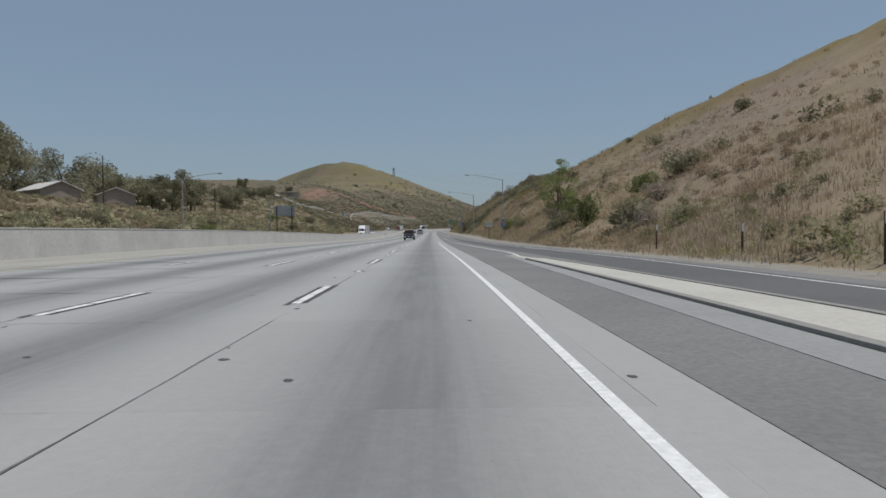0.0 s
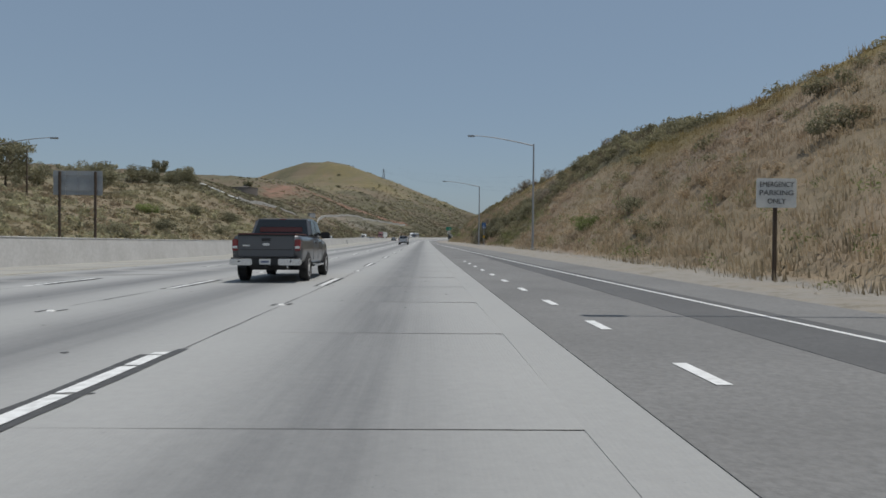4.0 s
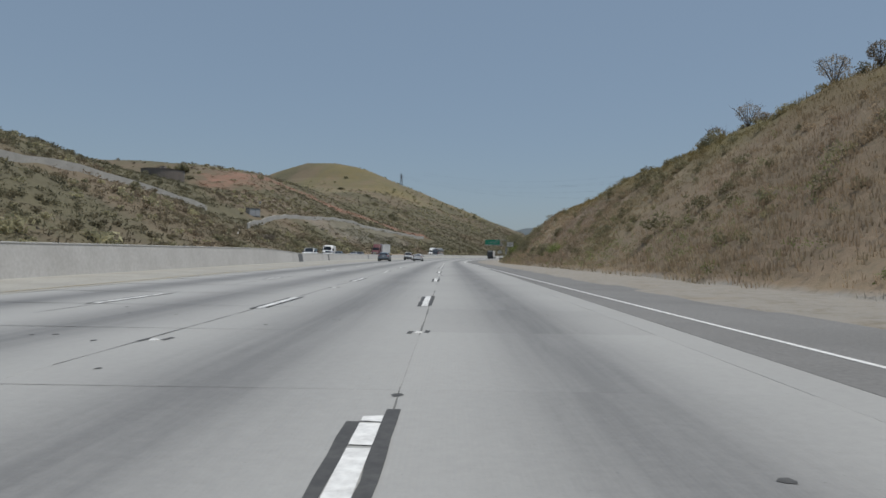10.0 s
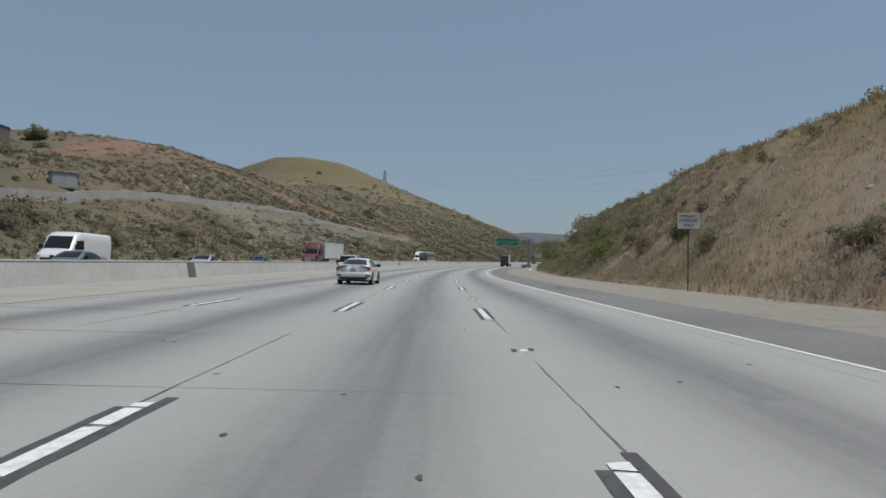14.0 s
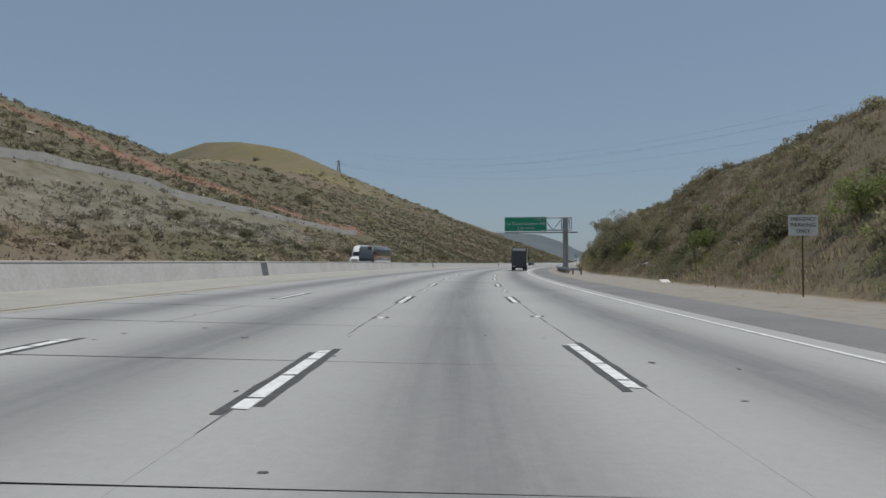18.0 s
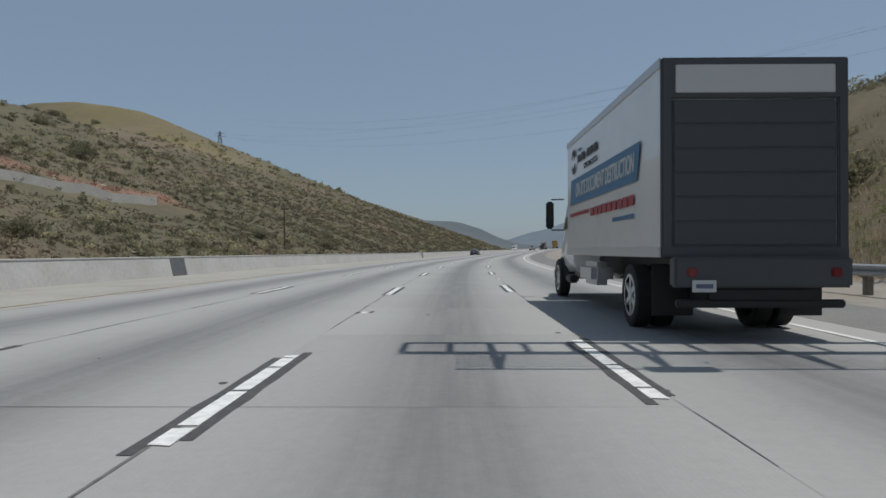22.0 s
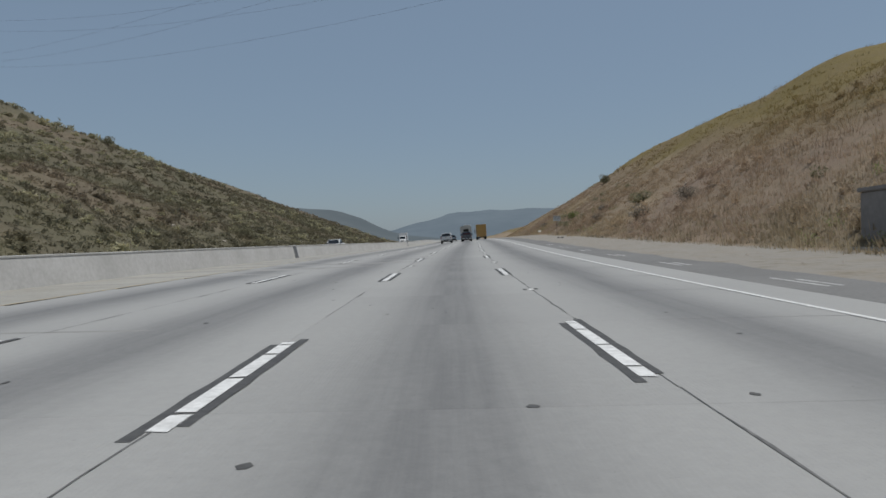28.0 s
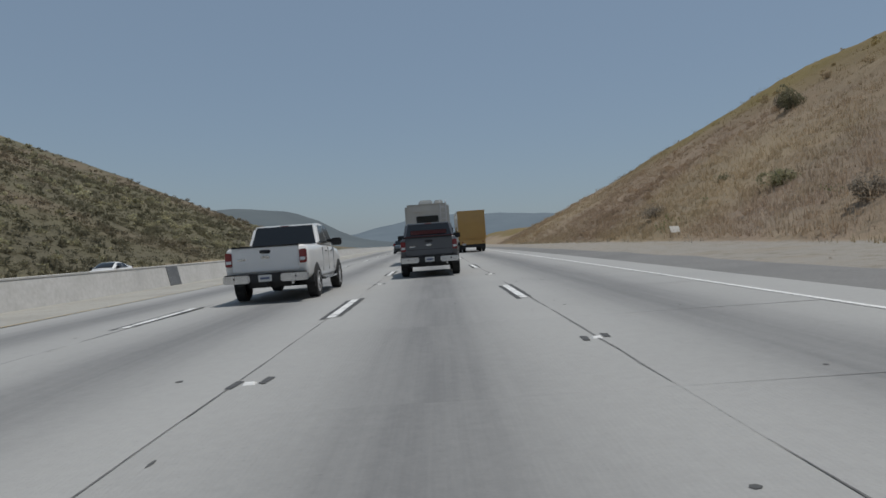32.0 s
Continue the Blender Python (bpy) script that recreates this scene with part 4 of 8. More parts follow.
# marker posts along the ramp
for s, u, hh in ((37.5, 14.6, 1.35), (27.2, 14.6, 1.25), (18.6, 14.6, 1.45), (9.0, 14.7, 1.3)):
    root = new("marker_post")
    bm = bmesh.new()
    tube(bm, [(0, 0, -0.3), (0, 0, hh)], 0.045, 8)
    part("post", bm, WOOD_POST, root)
    bm = bmesh.new()
    box(bm, -0.05, 0.05, -0.065, -0.045, hh - 0.34, hh - 0.02, 0.005)
    part("reflector_plate", bm, SIGN_WHITE, root, "small pale reflector plate")
    root.matrix_world = upright(s, u, ground_height(s, u), random.uniform(-8, 8))
    tagged(root, "dark short marker post with a pale reflector on the verge", "marker post", "marker posts along the ramp")


def guard_rail(s0, s1, u):
    root = new("guard_rail")
    prof = [(0.0, 0.40), (-0.07, 0.44), (-0.07, 0.50), (0.0, 0.555), (-0.07, 0.61), (-0.07, 0.67), (0.0, 0.71)]
    for k in range(int((s1 - s0) / 3.81)):
        a, b = s0 + k * 3.81, s0 + (k + 1) * 3.81 + 0.1
        flare = lambda s: u + max(0, (s0 + 9 - s)) ** 2 * 0.012
        v = []
        for s in (a, b):
            p, f, r, up = road_frame(s)
            v += [p + r * (flare(s) + x) + up * (z + 0.14) for x, z in prof]
            v += [p + r * (flare(s) + x + 0.006) + up * (z + 0.14) for x, z in prof]
        n = len(prof)
        fs = [(i, i + 1, i + 1 + 2 * n, i + 2 * n) for i in range(n - 1)] + [(i + n, i + 3 * n, i + 1 + 3 * n, i + 1 + n) for i in range(n - 1)]
        mesh_object("rail_beam", v, fs, GALV, root)
        bm = bmesh.new()
        box(bm, 0.10, 0.28, -0.1, 0.1, -0.5, 0.86, 0.012)
        po = part("post", bm, GREY_POST, root, "weathered grey timber post")
        po.matrix_basis = stand(a + 0.2, flare(a))
        bm = bmesh.new()
        box(bm, 0.0, 0.10, -0.08, 0.08, 0.5, 0.86, 0.01)
        bl = part("spacer_block", bm, GREY_POST, root)
        bl.matrix_basis = stand(a + 0.2, flare(a))
    bm = bmesh.new()
    box(bm, -0.12, 0.02, -0.35, 0.0, 0.5, 0.88, 0.06)
    en = part("end_terminal", bm, PLATE, root)
    en.matrix_basis = stand(s0, u + 0.97)
    return tagged(root, "galvanised steel guard rail on short timber posts", "guard rail")


guard_rail(556.0, 612.0, 8.7)


def sign_gantry(s, u):
    """One post with a truss arm over the right lanes, carrying a green guide sign and its lamps' catwalk."""
    root = new("sign_gantry")
    TOP = 8.75
    bm = bmesh.new()
    tube(bm, [(0, 0, -0.3), (0, 0, TOP + 0.1)], [0.46, 0.42], 20)
    part("post", bm, GALV, root)
    bm = bmesh.new()
    box(bm, -0.8, 0.8, -0.8, 0.8, -0.4, 0.25, 0.05)
    part("footing", bm, DRAIN, root)

    def beam(name, a, b, r=0.07):
        bm = bmesh.new()
        tube(bm, [a, b], r, 6)
        return part(name, bm, GALV, root)
    xl, xr, zt, zb = -9.7, 0.95, TOP, TOP - 2.0
    for y in (-0.42, 0.42):
        for z in (zt, zb):
            beam("truss_chord", (xl, y, z), (xr, y, z), 0.085)
        n = 6
        for i in range(n):
            a, b = xl + (xr - 1.4 - xl) * i / n, xl + (xr - 1.4 - xl) * (i + 1) / n
            za, zc = (zb, zt) if i % 2 else (zt, zb)
            beam("truss_web", (a, y, za), (b, y, zc), 0.055)
        for x in (-0.62, 0.62, xr):
            beam("truss_web", (x, y, zb), (x, y, zt), 0.055)
        beam("truss_web", (-0.62, y, zb), (-0.1, y, zt), 0.04)
        beam("truss_web", (0.62, y, zt), (0.1, y, zb), 0.04)
    for i in range(8):
        x = xl + (xr - xl) * i / 7
        for z in (zt, zb):
            beam("truss_tie", (x, -0.42, z), (x, 0.42, z), 0.045)
    # catwalk with its grating and brackets
    bm = bmesh.new()
    for i in range(10):
        y = -1.55 + i * 0.12
        box(bm, xl - 0.05, 1.9, y, y + 0.03, zb - 0.42, zb - 0.37)
    part("catwalk_grating", bm, GALV, root)
    bm = bmesh.new()
    box(bm, xl - 0.05, 1.9, -1.6, -1.56, zb - 0.5, zb - 0.34)
    box(bm, xl - 0.05, 1.9, -0.44, -0.40, zb - 0.5, zb - 0.34)
    part("catwalk_rail", bm, GALV, root)
    for i in range(6):
        x = xl + 0.4 + i * 1.75
        beam("bracket", (x, -1.55, zb - 0.4), (x, 0.42, zb - 0.4), 0.05)
        beam("bracket", (x, -1.55, zb - 0.4), (x, -0.42, zb - 0.85), 0.035)
    for x in (-7.4, -3.6):
        bm = bmesh.new()
        box(bm, x - 0.36, x + 0.36, -1.75, -1.4, zb - 0.3, zb - 0.14, 0.04)
        part("sign_lamp", bm, SIGN_WHITE, root, "pale boxy sign lamp")
    # the sign itself
    W, Hs = 6.75, 2.3
    cx, cz = xl + W / 2 - 0.05, zt - Hs / 2 + 0.12
    sg = part("sign_panel", plate_mesh(W, Hs, 0.05, 0.18), SIGN_GREEN, root, "green guide sign panel")
    sg.matrix_basis = Matrix.Translation((cx, -0.56, cz))

    def frame_line(x0, x1, z0, z1, t=0.035):
        bm = bmesh.new()
        for a in ((x0, x1, z1 - t, z1), (x0, x1, z0, z0 + t), (x0, x0 + t, z0, z1), (x1 - t, x1, z0, z1)):
            box(bm, a[0], a[1], -0.006, 0.0, a[2], a[3])
        part("white_border", bm, SIGN_WHITE, sg)
    frame_line(-W / 2 + 0.05, W / 2 - 0.05, -Hs / 2 + 0.05, Hs / 2 - 0.05)
    frame_line(W / 2 - 1.85, W / 2 - 0.05, Hs / 2 - 0.52, Hs / 2 - 0.05, 0.03)
    lettering("EXIT 14", 0.3, SIGN_WHITE, sg, Matrix.Translation((W / 2 - 0.95, -0.01, Hs / 2 - 0.28)), width=1.35)
    lettering("La Tuna Canyon Rd", 0.62, SIGN_WHITE, sg, Matrix.Translation((0, -0.01, 0.06)), width=6.1)
    lettering("2 1/4", 0.55, SIGN_WHITE, sg, Matrix.Translation((-0.78, -0.01, -0.68)), width=0.95)
    lettering("MILES", 0.36, SIGN_WHITE, sg, Matrix.Translation((0.75, -0.01, -0.68)), width=1.35)
    root.matrix_world = upright(s, u, 0.0)
    return tagged(root, "grey steel gantry post and truss carrying a green guide sign", "sign gantry")


sign_gantry(584.9, 9.75)


def utility_pole(s, u, hh, arm=True, lean=0.0):
    root = new("utility_pole")
    bm = bmesh.new()
    tube(bm, [(0, 0, -0.8), (lean * 0.5, 0, hh * 0.5), (lean, 0, hh)], [0.16, 0.13, 0.09], 10)
    part("pole", bm, WOOD_POST, root)
    if arm:
        bm = bmesh.new()
        box(bm, -0.75 + lean, 0.25 + lean, -0.05, 0.05, hh - 1.25, hh - 1.13)
        part("crossarm", bm, WOOD_POST, root)
        for x in (-0.7, -0.4, 0.15):
            bm = bmesh.new()
            tube(bm, [(x + lean, 0, hh - 1.13), (x + lean, 0, hh - 0.98)], [0.03, 0.045], 8)
            part("insulator", bm, SIGN_WHITE, root)
    root.matrix_world = upright(s, u, ground_height(s, u))
    return tagged(root, "dark wooden utility pole on the hillside", "utility pole", "utility poles")


utility_pole(750.5, 13.6, 10.8)
utility_pole(149.5, -68.0, 11.0, False)
utility_pole(700.0, -41.0, 8.5, False)
utility_pole(245.0, -74.0, 9.0)


def lattice_tower(s, u):
    root = new("lattice_tower")
    Hh, base, topw = 15.0, 1.9, 0.4
    LAT = mat("tower_steel", (0.16, 0.165, 0.17), 0.6, 0.5)
    c = lambda z: base + (topw - base) * z / Hh
    for sx in (-1, 1):
        for sy in (-1, 1):
            bm = bmesh.new()
            tube(bm, [(sx * base, sy * base, -1), (sx * topw, sy * topw, Hh)], 0.16, 5)
            part("leg", bm, LAT, root)
    for k in range(6):
        z0, z1 = Hh * k / 6, Hh * (k + 1) / 6
        bm = bmesh.new()
        for sx, sy, tx, ty in ((-1, -1, 1, -1), (1, -1, 1, 1), (1, 1, -1, 1), (-1, 1, -1, -1)):
            tube(bm, [(sx * c(z0), sy * c(z0), z0), (tx * c(z1), ty * c(z1), z1)], 0.09, 4)
            tube(bm, [(tx * c(z0), ty * c(z0), z0), (sx * c(z1), sy * c(z1), z1)], 0.09, 4)
        part("bracing", bm, LAT, root)
    for z in (Hh * 0.72, Hh * 0.88):
        bm = bmesh.new()
        for y in (-0.4, 0.4):
            tube(bm, [(-3.6, 0, z + 0.2), (0, y, z), (3.6, 0, z + 0.2)], 0.13, 5)
        part("crossarm", bm, LAT, root)
    q = on_ground(s, u)
    root.matrix_world = Matrix.Translation(q) @ Matrix.Rotation(radians(20), 4, "Z")
    return tagged(root, "grey lattice transmission tower on the far ridge", "transmission tower")


lattice_tower(1085.0, -262.0)
CABLE = mat("cable", (0.05, 0.05, 0.052), 0.6)
for k, (a, b) in enumerate((((1085, -262, 11), (760, 120, 52)), ((1085, -262, 13), (745, 130, 58)), ((1085, -262, 11), (800, 110, 46)), ((1010, -200, 98), (850, 110, 66)), ((1010, -205, 102), (845, 118, 70)))):
    pa = on_ground(a[0], a[1]) + Vector((0, 0, a[2])) if k < 3 else on_road(*a)
    pb = on_road(*b)
    bm = bmesh.new()
    tube(bm, [pa.lerp(pb, t) - Vector((0, 0, 14 * 4 * t * (1 - t))) for t in (i / 24 for i in range(25))], 0.022, 4)
    tagged(part("power_cable", bm, CABLE), "thin dark power cable sagging across the valley", "cable", "power cables across the road")


def sign_back(s, u):
    """A big guide sign of the far carriageway, seen from behind."""
    root = new("guide_sign")
    for x in (-2.1, 2.1):
        bm = bmesh.new()
        box(bm, x - 0.12, x + 0.12, -0.12, 0.12, -0.8, 9.9, 0.02)
        part("post", bm, WOOD_POST, root)
    for i in range(4):
        bm = bmesh.new()
        box(bm, -2.9 + i * 1.45, -2.9 + i * 1.45 + 1.42, 0.13, 0.18, 7.1, 10.0, 0.01)
        part("panel", bm, SIGN_BACK, root)
    for z in (7.6, 9.4):
        bm = bmesh.new()
        box(bm, -2.95, 2.95, 0.08, 0.13, z - 0.06, z + 0.06)
        part("stringer", bm, GALV, root)
    root.matrix_world = upright(s, u, 0.0)
    return tagged(root, "bare aluminium back of a large road sign on posts", "road sign")


sign_back(193.0, -38.6)

# debris on the verge
PALE = mat("pale_board", (0.6, 0.58, 0.54), 0.8, grain=0.2, scale=5)
bm = bmesh.new()
box(bm, -0.34, 0.34, -0.22, 0.22, 0, 0.03, 0.005)
ob = part("fallen_board", bm, PALE)
ob.matrix_world = upright(521.5, 11.7, ground_height(521.5, 11.7) + 0.2, 15) @ Matrix.Rotation(radians(28), 4, "X")
tagged(ob, "white board lying tilted on the dirt verge", "board")
bm = bmesh.new()
box(bm, -0.35, 0.35, -0.25, 0.25, 0, 0.02, 0.004)
ob = part("fallen_board", bm, PALE)
ob.matrix_world = upright(893.0, 14.6, ground_height(893, 14.6) + 0.5, 10) @ Matrix.Rotation(radians(60), 4, "X")
tagged(ob, "white board lying tilted on the grassy bank", "board")
DARKRUB = mat("tyre_scrap_rubber", (0.025, 0.024, 0.023), 0.8, grain=0.3, scale=20)
bm = bmesh.new()
tube(bm, [(0.35 * math.cos(a), 0.2 * math.sin(a), 0.06 + 0.05 * math.sin(3 * a)) for a in (i * 0.5 for i in range(9))], 0.07, 7)
ob = part("tyre_scrap", bm, DARKRUB)
ob.matrix_world = upright(828.0, 10.6, 0.02)
tagged(ob, "curled black tyre scrap lying on the dirt verge", "tyre scrap")


# ---- lamps of the far side, a small house and a concrete box by the shoulder ----
for s in (114.0, 176.0):
    lamp = street_lamp(s, -38.5)
    lamp.matrix_world = upright(s, -38.5) @ Matrix.Rotation(math.pi, 4, "Z")


def small_house(s, u, turn):
    root = new("house")
    WALL = mat("house_stucco", (0.34, 0.29, 0.24), 0.9, grain=0.2, scale=4, big=0.3, big_scale=0.5)
    ROOF = mat("pale_roofing", (0.62, 0.61, 0.58), 0.7, grain=0.3, scale=5, big=0.3, big_scale=0.6)
    DARK = mat("house_glass", (0.03, 0.035, 0.04), 0.15)
    L2, W2, E, Rg = 6.5, 4.0, 2.9, 4.6
    bm = bmesh.new()
    pts = [(x, y, z) for x in (-L2, L2) for y, z in ((-W2, -1.5), (W2, -1.5), (W2, E), (0, Rg - 0.1), (-W2, E))]
    vs = [bm.verts.new(q) for q in pts]
    bm.faces.new(vs[0:5])
    bm.faces.new(vs[5:10])
    for i in range(5):
        bm.faces.new((vs[i], vs[(i + 1) % 5], vs[5 + (i + 1) % 5], vs[5 + i]))
    bmesh.ops.recalc_face_normals(bm, faces=bm.faces)
    part("wall", bm, WALL, root)
    for sg in (-1, 1):
        bm = bmesh.new()
        box(bm, -L2 - 0.5, L2 + 0.5, 0, 1, -0.09, 0.09, 0.02)
        o = part("roof", bm, ROOF, root)
        run, drop = W2 + 0.6, (Rg - E) * (W2 + 0.6) / W2
        ln = math.hypot(run, drop)
        o.matrix_basis = Matrix.Translation((0, 0, Rg + 0.12)) @ Matrix.Rotation(-math.atan2(drop, run), 4, "X") @ Matrix.Diagonal((1, ln, 1, 1)) if sg > 0 else Matrix.Translation((0, 0, Rg + 0.12)) @ Matrix.Rotation(math.pi, 4, "Z") @ Matrix.Rotation(-math.atan2(drop, run), 4, "X") @ Matrix.Diagonal((1, ln, 1, 1))
    for x in (-3.6, 0.4, 3.8):
        bm = bmesh.new()
        box(bm, x - 0.7, x + 0.7, W2 - 0.05, W2 + 0.06, 1.0, 2.2, 0.02)
        w = part("window", bm, WHITE_TRIM, root)
        bm = bmesh.new()
        box(bm, x - 0.6, x + 0.6, W2 + 0.0, W2 + 0.08, 1.1, 2.1)
        part("pane", bm, DARK, w)
    q = on_ground(s, u)
    root.matrix_world = Matrix.Translation(q) @ Matrix.Rotation(math.radians(turn), 4, "Z")
    return tagged(root, "small tan house with a pale gabled roof among trees", "house")


WHITE_TRIM = mat("white_trim", (0.7, 0.7, 0.67), 0.6, grain=0.2, scale=6)
small_house(172.0, -76.0, -60.0)
small_house(150.0, -80.0, -40.0)


def culvert_box(s, u):
    """A plain concrete box set into the foot of the bank, with a lip and a sunk grate."""
    root = new("culvert_box")
    OLD = mat("weathered_concrete", (0.27, 0.255, 0.245), 0.9, grain=0.3, scale=5, bump=0.4, big=0.4, big_scale=0.8)
    bm = bmesh.new()
    box(bm, 0, 4.6, -3.0, 3.2, -0.4, 2.5, 0.05)
    part("body", bm, OLD, root)
    bm = bmesh.new()
    box(bm, -0.08, 4.7, -3.1, 3.3, 2.5, 2.68, 0.04)
    part("cap", bm, OLD, root)
    bm = bmesh.new()
    box(bm, -0.75, -0.5, -6.5, 3.0, -0.2, 0.3, 0.05)
    part("lip", bm, DRAIN, root, "pale concrete lip on the verge")
    root.matrix_world = upright(s, u)
    return tagged(root, "weathered grey concrete culvert box at the bank's foot", "culvert box")


culvert_box(762.3, 14.8)


# scribble of faded grey paint on the barrier, and a tar patch on the shoulder
SMEAR = mat("grey_smear", (0.27, 0.27, 0.26), 0.85, grain=0.6, scale=6, colour2=(0.40, 0.395, 0.38))
smear = tagged(new("paint_smear"), "smeared patch of faded grey paint on the barrier", "paint smear")
rnd = random.Random(3)
for i in range(7):
    bm = bmesh.new()
    y, z = -1.9 + 0.62 * i, 0.62 + rnd.uniform(-0.1, 0.14)
    pts = [(y + math.cos(a) * 0.5 * rnd.uniform(0.7, 1.2), z + math.sin(a) * 0.16 * rnd.uniform(0.6, 1.3)) for a in (k * 0.63 for k in range(10))]
    bm.faces.new([bm.verts.new((barrier_face(592.2, q[1]) + 0.004 + 0.002 * i, q[0], q[1])) for q in pts])
    part("smear", bm, SMEAR, smear)
smear.matrix_world = stand(592.2, WALL_U(592.2))
TARPATCH = mat("tar_patch", (0.06, 0.06, 0.06), 0.8, grain=0.5, scale=9, colour2=(0.13, 0.13, 0.125))
for s, u, a, b in ((414.6, 5.9, 0.95, 0.3), (66.0, 9.2, 0.5, 0.35), (152.0, 6.8, 0.7, 0.3), (331.0, 6.2, 0.9, 0.3), (690.0, 6.6, 0.8, 0.4)):
    bm = bmesh.new()
    n = 14
    bm.faces.new([bm.verts.new((math.cos(k * 2 * math.pi / n) * b * rnd.uniform(0.75, 1.2), math.sin(k * 2 * math.pi / n) * a * rnd.uniform(0.75, 1.2), 0.007)) for k in range(n)])
    ob = part("tar_patch", bm, TARPATCH)
    ob.matrix_world = stand(s, u)
    tagged(ob, "irregular dark tar patch on the asphalt shoulder", "tar patch", "tar patches on the shoulder")

# faint skid streaks in the lane, and dark specks scattered over the concrete
SKID = mat("skid_rubber", (0.17, 0.168, 0.165), 0.9, grain=0.9, scale=5, colour2=(0.31, 0.305, 0.29))
for u0 in (-0.64, -0.34):
    skid = tagged(new("skid_mark"), "faint dark tyre skid streaks on the concrete lane", "skid mark", "skid marks in the lane")
    for k in range(3):
        verts, faces = [], []
        n = 26
        for i in range(n + 1):
            s = 326.5 + k * 0.5 + (12.6 - k * 0.8) * i / n
            p, f, r, up = road_frame(s)
            w = 0.013 * rnd.uniform(0.4, 1.2)
            c = u0 + (k - 1) * 0.055 + 0.02 * math.sin(i * 0.4 + k)
            verts += [p + r * (c - w) + up * 0.004, p + r * (c + w) + up * 0.004]
        faces = [(2 * i, 2 * i + 1, 2 * i + 3, 2 * i + 2) for i in range(n) if rnd.uniform(0, 1) > 0.12]
        mesh_object("streak", verts, faces, SKID, skid)
verts, faces = [], []
for i in range(1400):
    s, u = rnd.uniform(0, 900), rnd.uniform(-11, 4)
    p, f, r, up = road_frame(s)
    a, b = rnd.uniform(0.012, 0.06), rnd.uniform(0.012, 0.05)
    k0 = len(verts)
    verts += [p + r * (u + math.cos(t) * a * rnd.uniform(0.6, 1.2)) + f * (math.sin(t) * b * rnd.uniform(0.6, 1.2) * 1.6) + up * 0.004 for t in (0, 1.05, 2.1, 3.14, 4.2, 5.25)]
    faces.append(tuple(range(k0, k0 + 6)))
tagged(mesh_object("road_specks", verts, faces, TARPATCH), "small dark specks and chips on the concrete lanes", "specks", kind="stuff")

# ---- vehicles ----
def paint(name, colour, metal=0.0, rough=0.35):
    return mat(name, colour, rough, metal, grain=0.06, scale=30, big=0.12, big_scale=1.2, coat=0.6)


GLASS_DARK = mat("dark_car_glass", (0.012, 0.014, 0.016), 0.08, spec=0.6)
RUBBER = mat("tyre_rubber", (0.022, 0.022, 0.022), 0.85, grain=0.3, scale=25)
ALLOY = mat("alloy_rim", (0.56, 0.56, 0.57), 0.35, 0.5)
SEAM = mat("panel_gap", (0.30, 0.30, 0.305), 0.8)
# black of real trim, also painted as shade in wheel wells and pickup bed
BLACK_TRIM_SHADE = mat("black_trim_shade", (0.018, 0.018, 0.019), 0.6, grain=0.2, scale=20)
CHROME = mat("chrome", (0.62, 0.63, 0.64), 0.18, 0.95)
LAMP_RED = mat("tail_lamp_red", (0.2, 0.016, 0.02), 0.2, coat=0.5)
LAMP_CLEAR = mat("head_lamp_clear", (0.62, 0.63, 0.65), 0.15, coat=0.5)
PLATE_WHITE = mat("plate_white", (0.60, 0.60, 0.58), 0.5)
PLATE_INK = mat("plate_ink", (0.12, 0.14, 0.22), 0.6)
SILVER = paint("silver_paint", (0.52, 0.53, 0.55), 0.35)
CHARCOAL = paint("charcoal_paint", (0.085, 0.09, 0.10), 0.3)
MAROON = paint("maroon_cover", (0.11, 0.022, 0.024), 0.0, 0.6)
WHITE_PAINT = paint("white_paint", (0.74, 0.74, 0.73))
GREY_BLUE = paint("grey_blue_paint", (0.17, 0.20, 0.225), 0.3)
TAN_PAINT = paint("tan_paint", (0.46, 0.44, 0.40))
ORANGE = paint("orange_yellow_paint", (0.44, 0.26, 0.075), 0.0, 0.5)
RED_PAINT = paint("red_paint", (0.30, 0.03, 0.025))
TRUCK_DARK = mat("truck_rear_dark", (0.075, 0.077, 0.083), 0.55, grain=0.3, scale=6, big=0.4, big_scale=0.8, colour2=(0.075, 0.077, 0.08))
BAND_BLUE = mat("blue_band", (0.045, 0.16, 0.30), 0.45, grain=0.1, scale=4)
TEXT_RED = mat("red_letters", (0.34, 0.035, 0.045), 0.5)

wheel_cache = {}


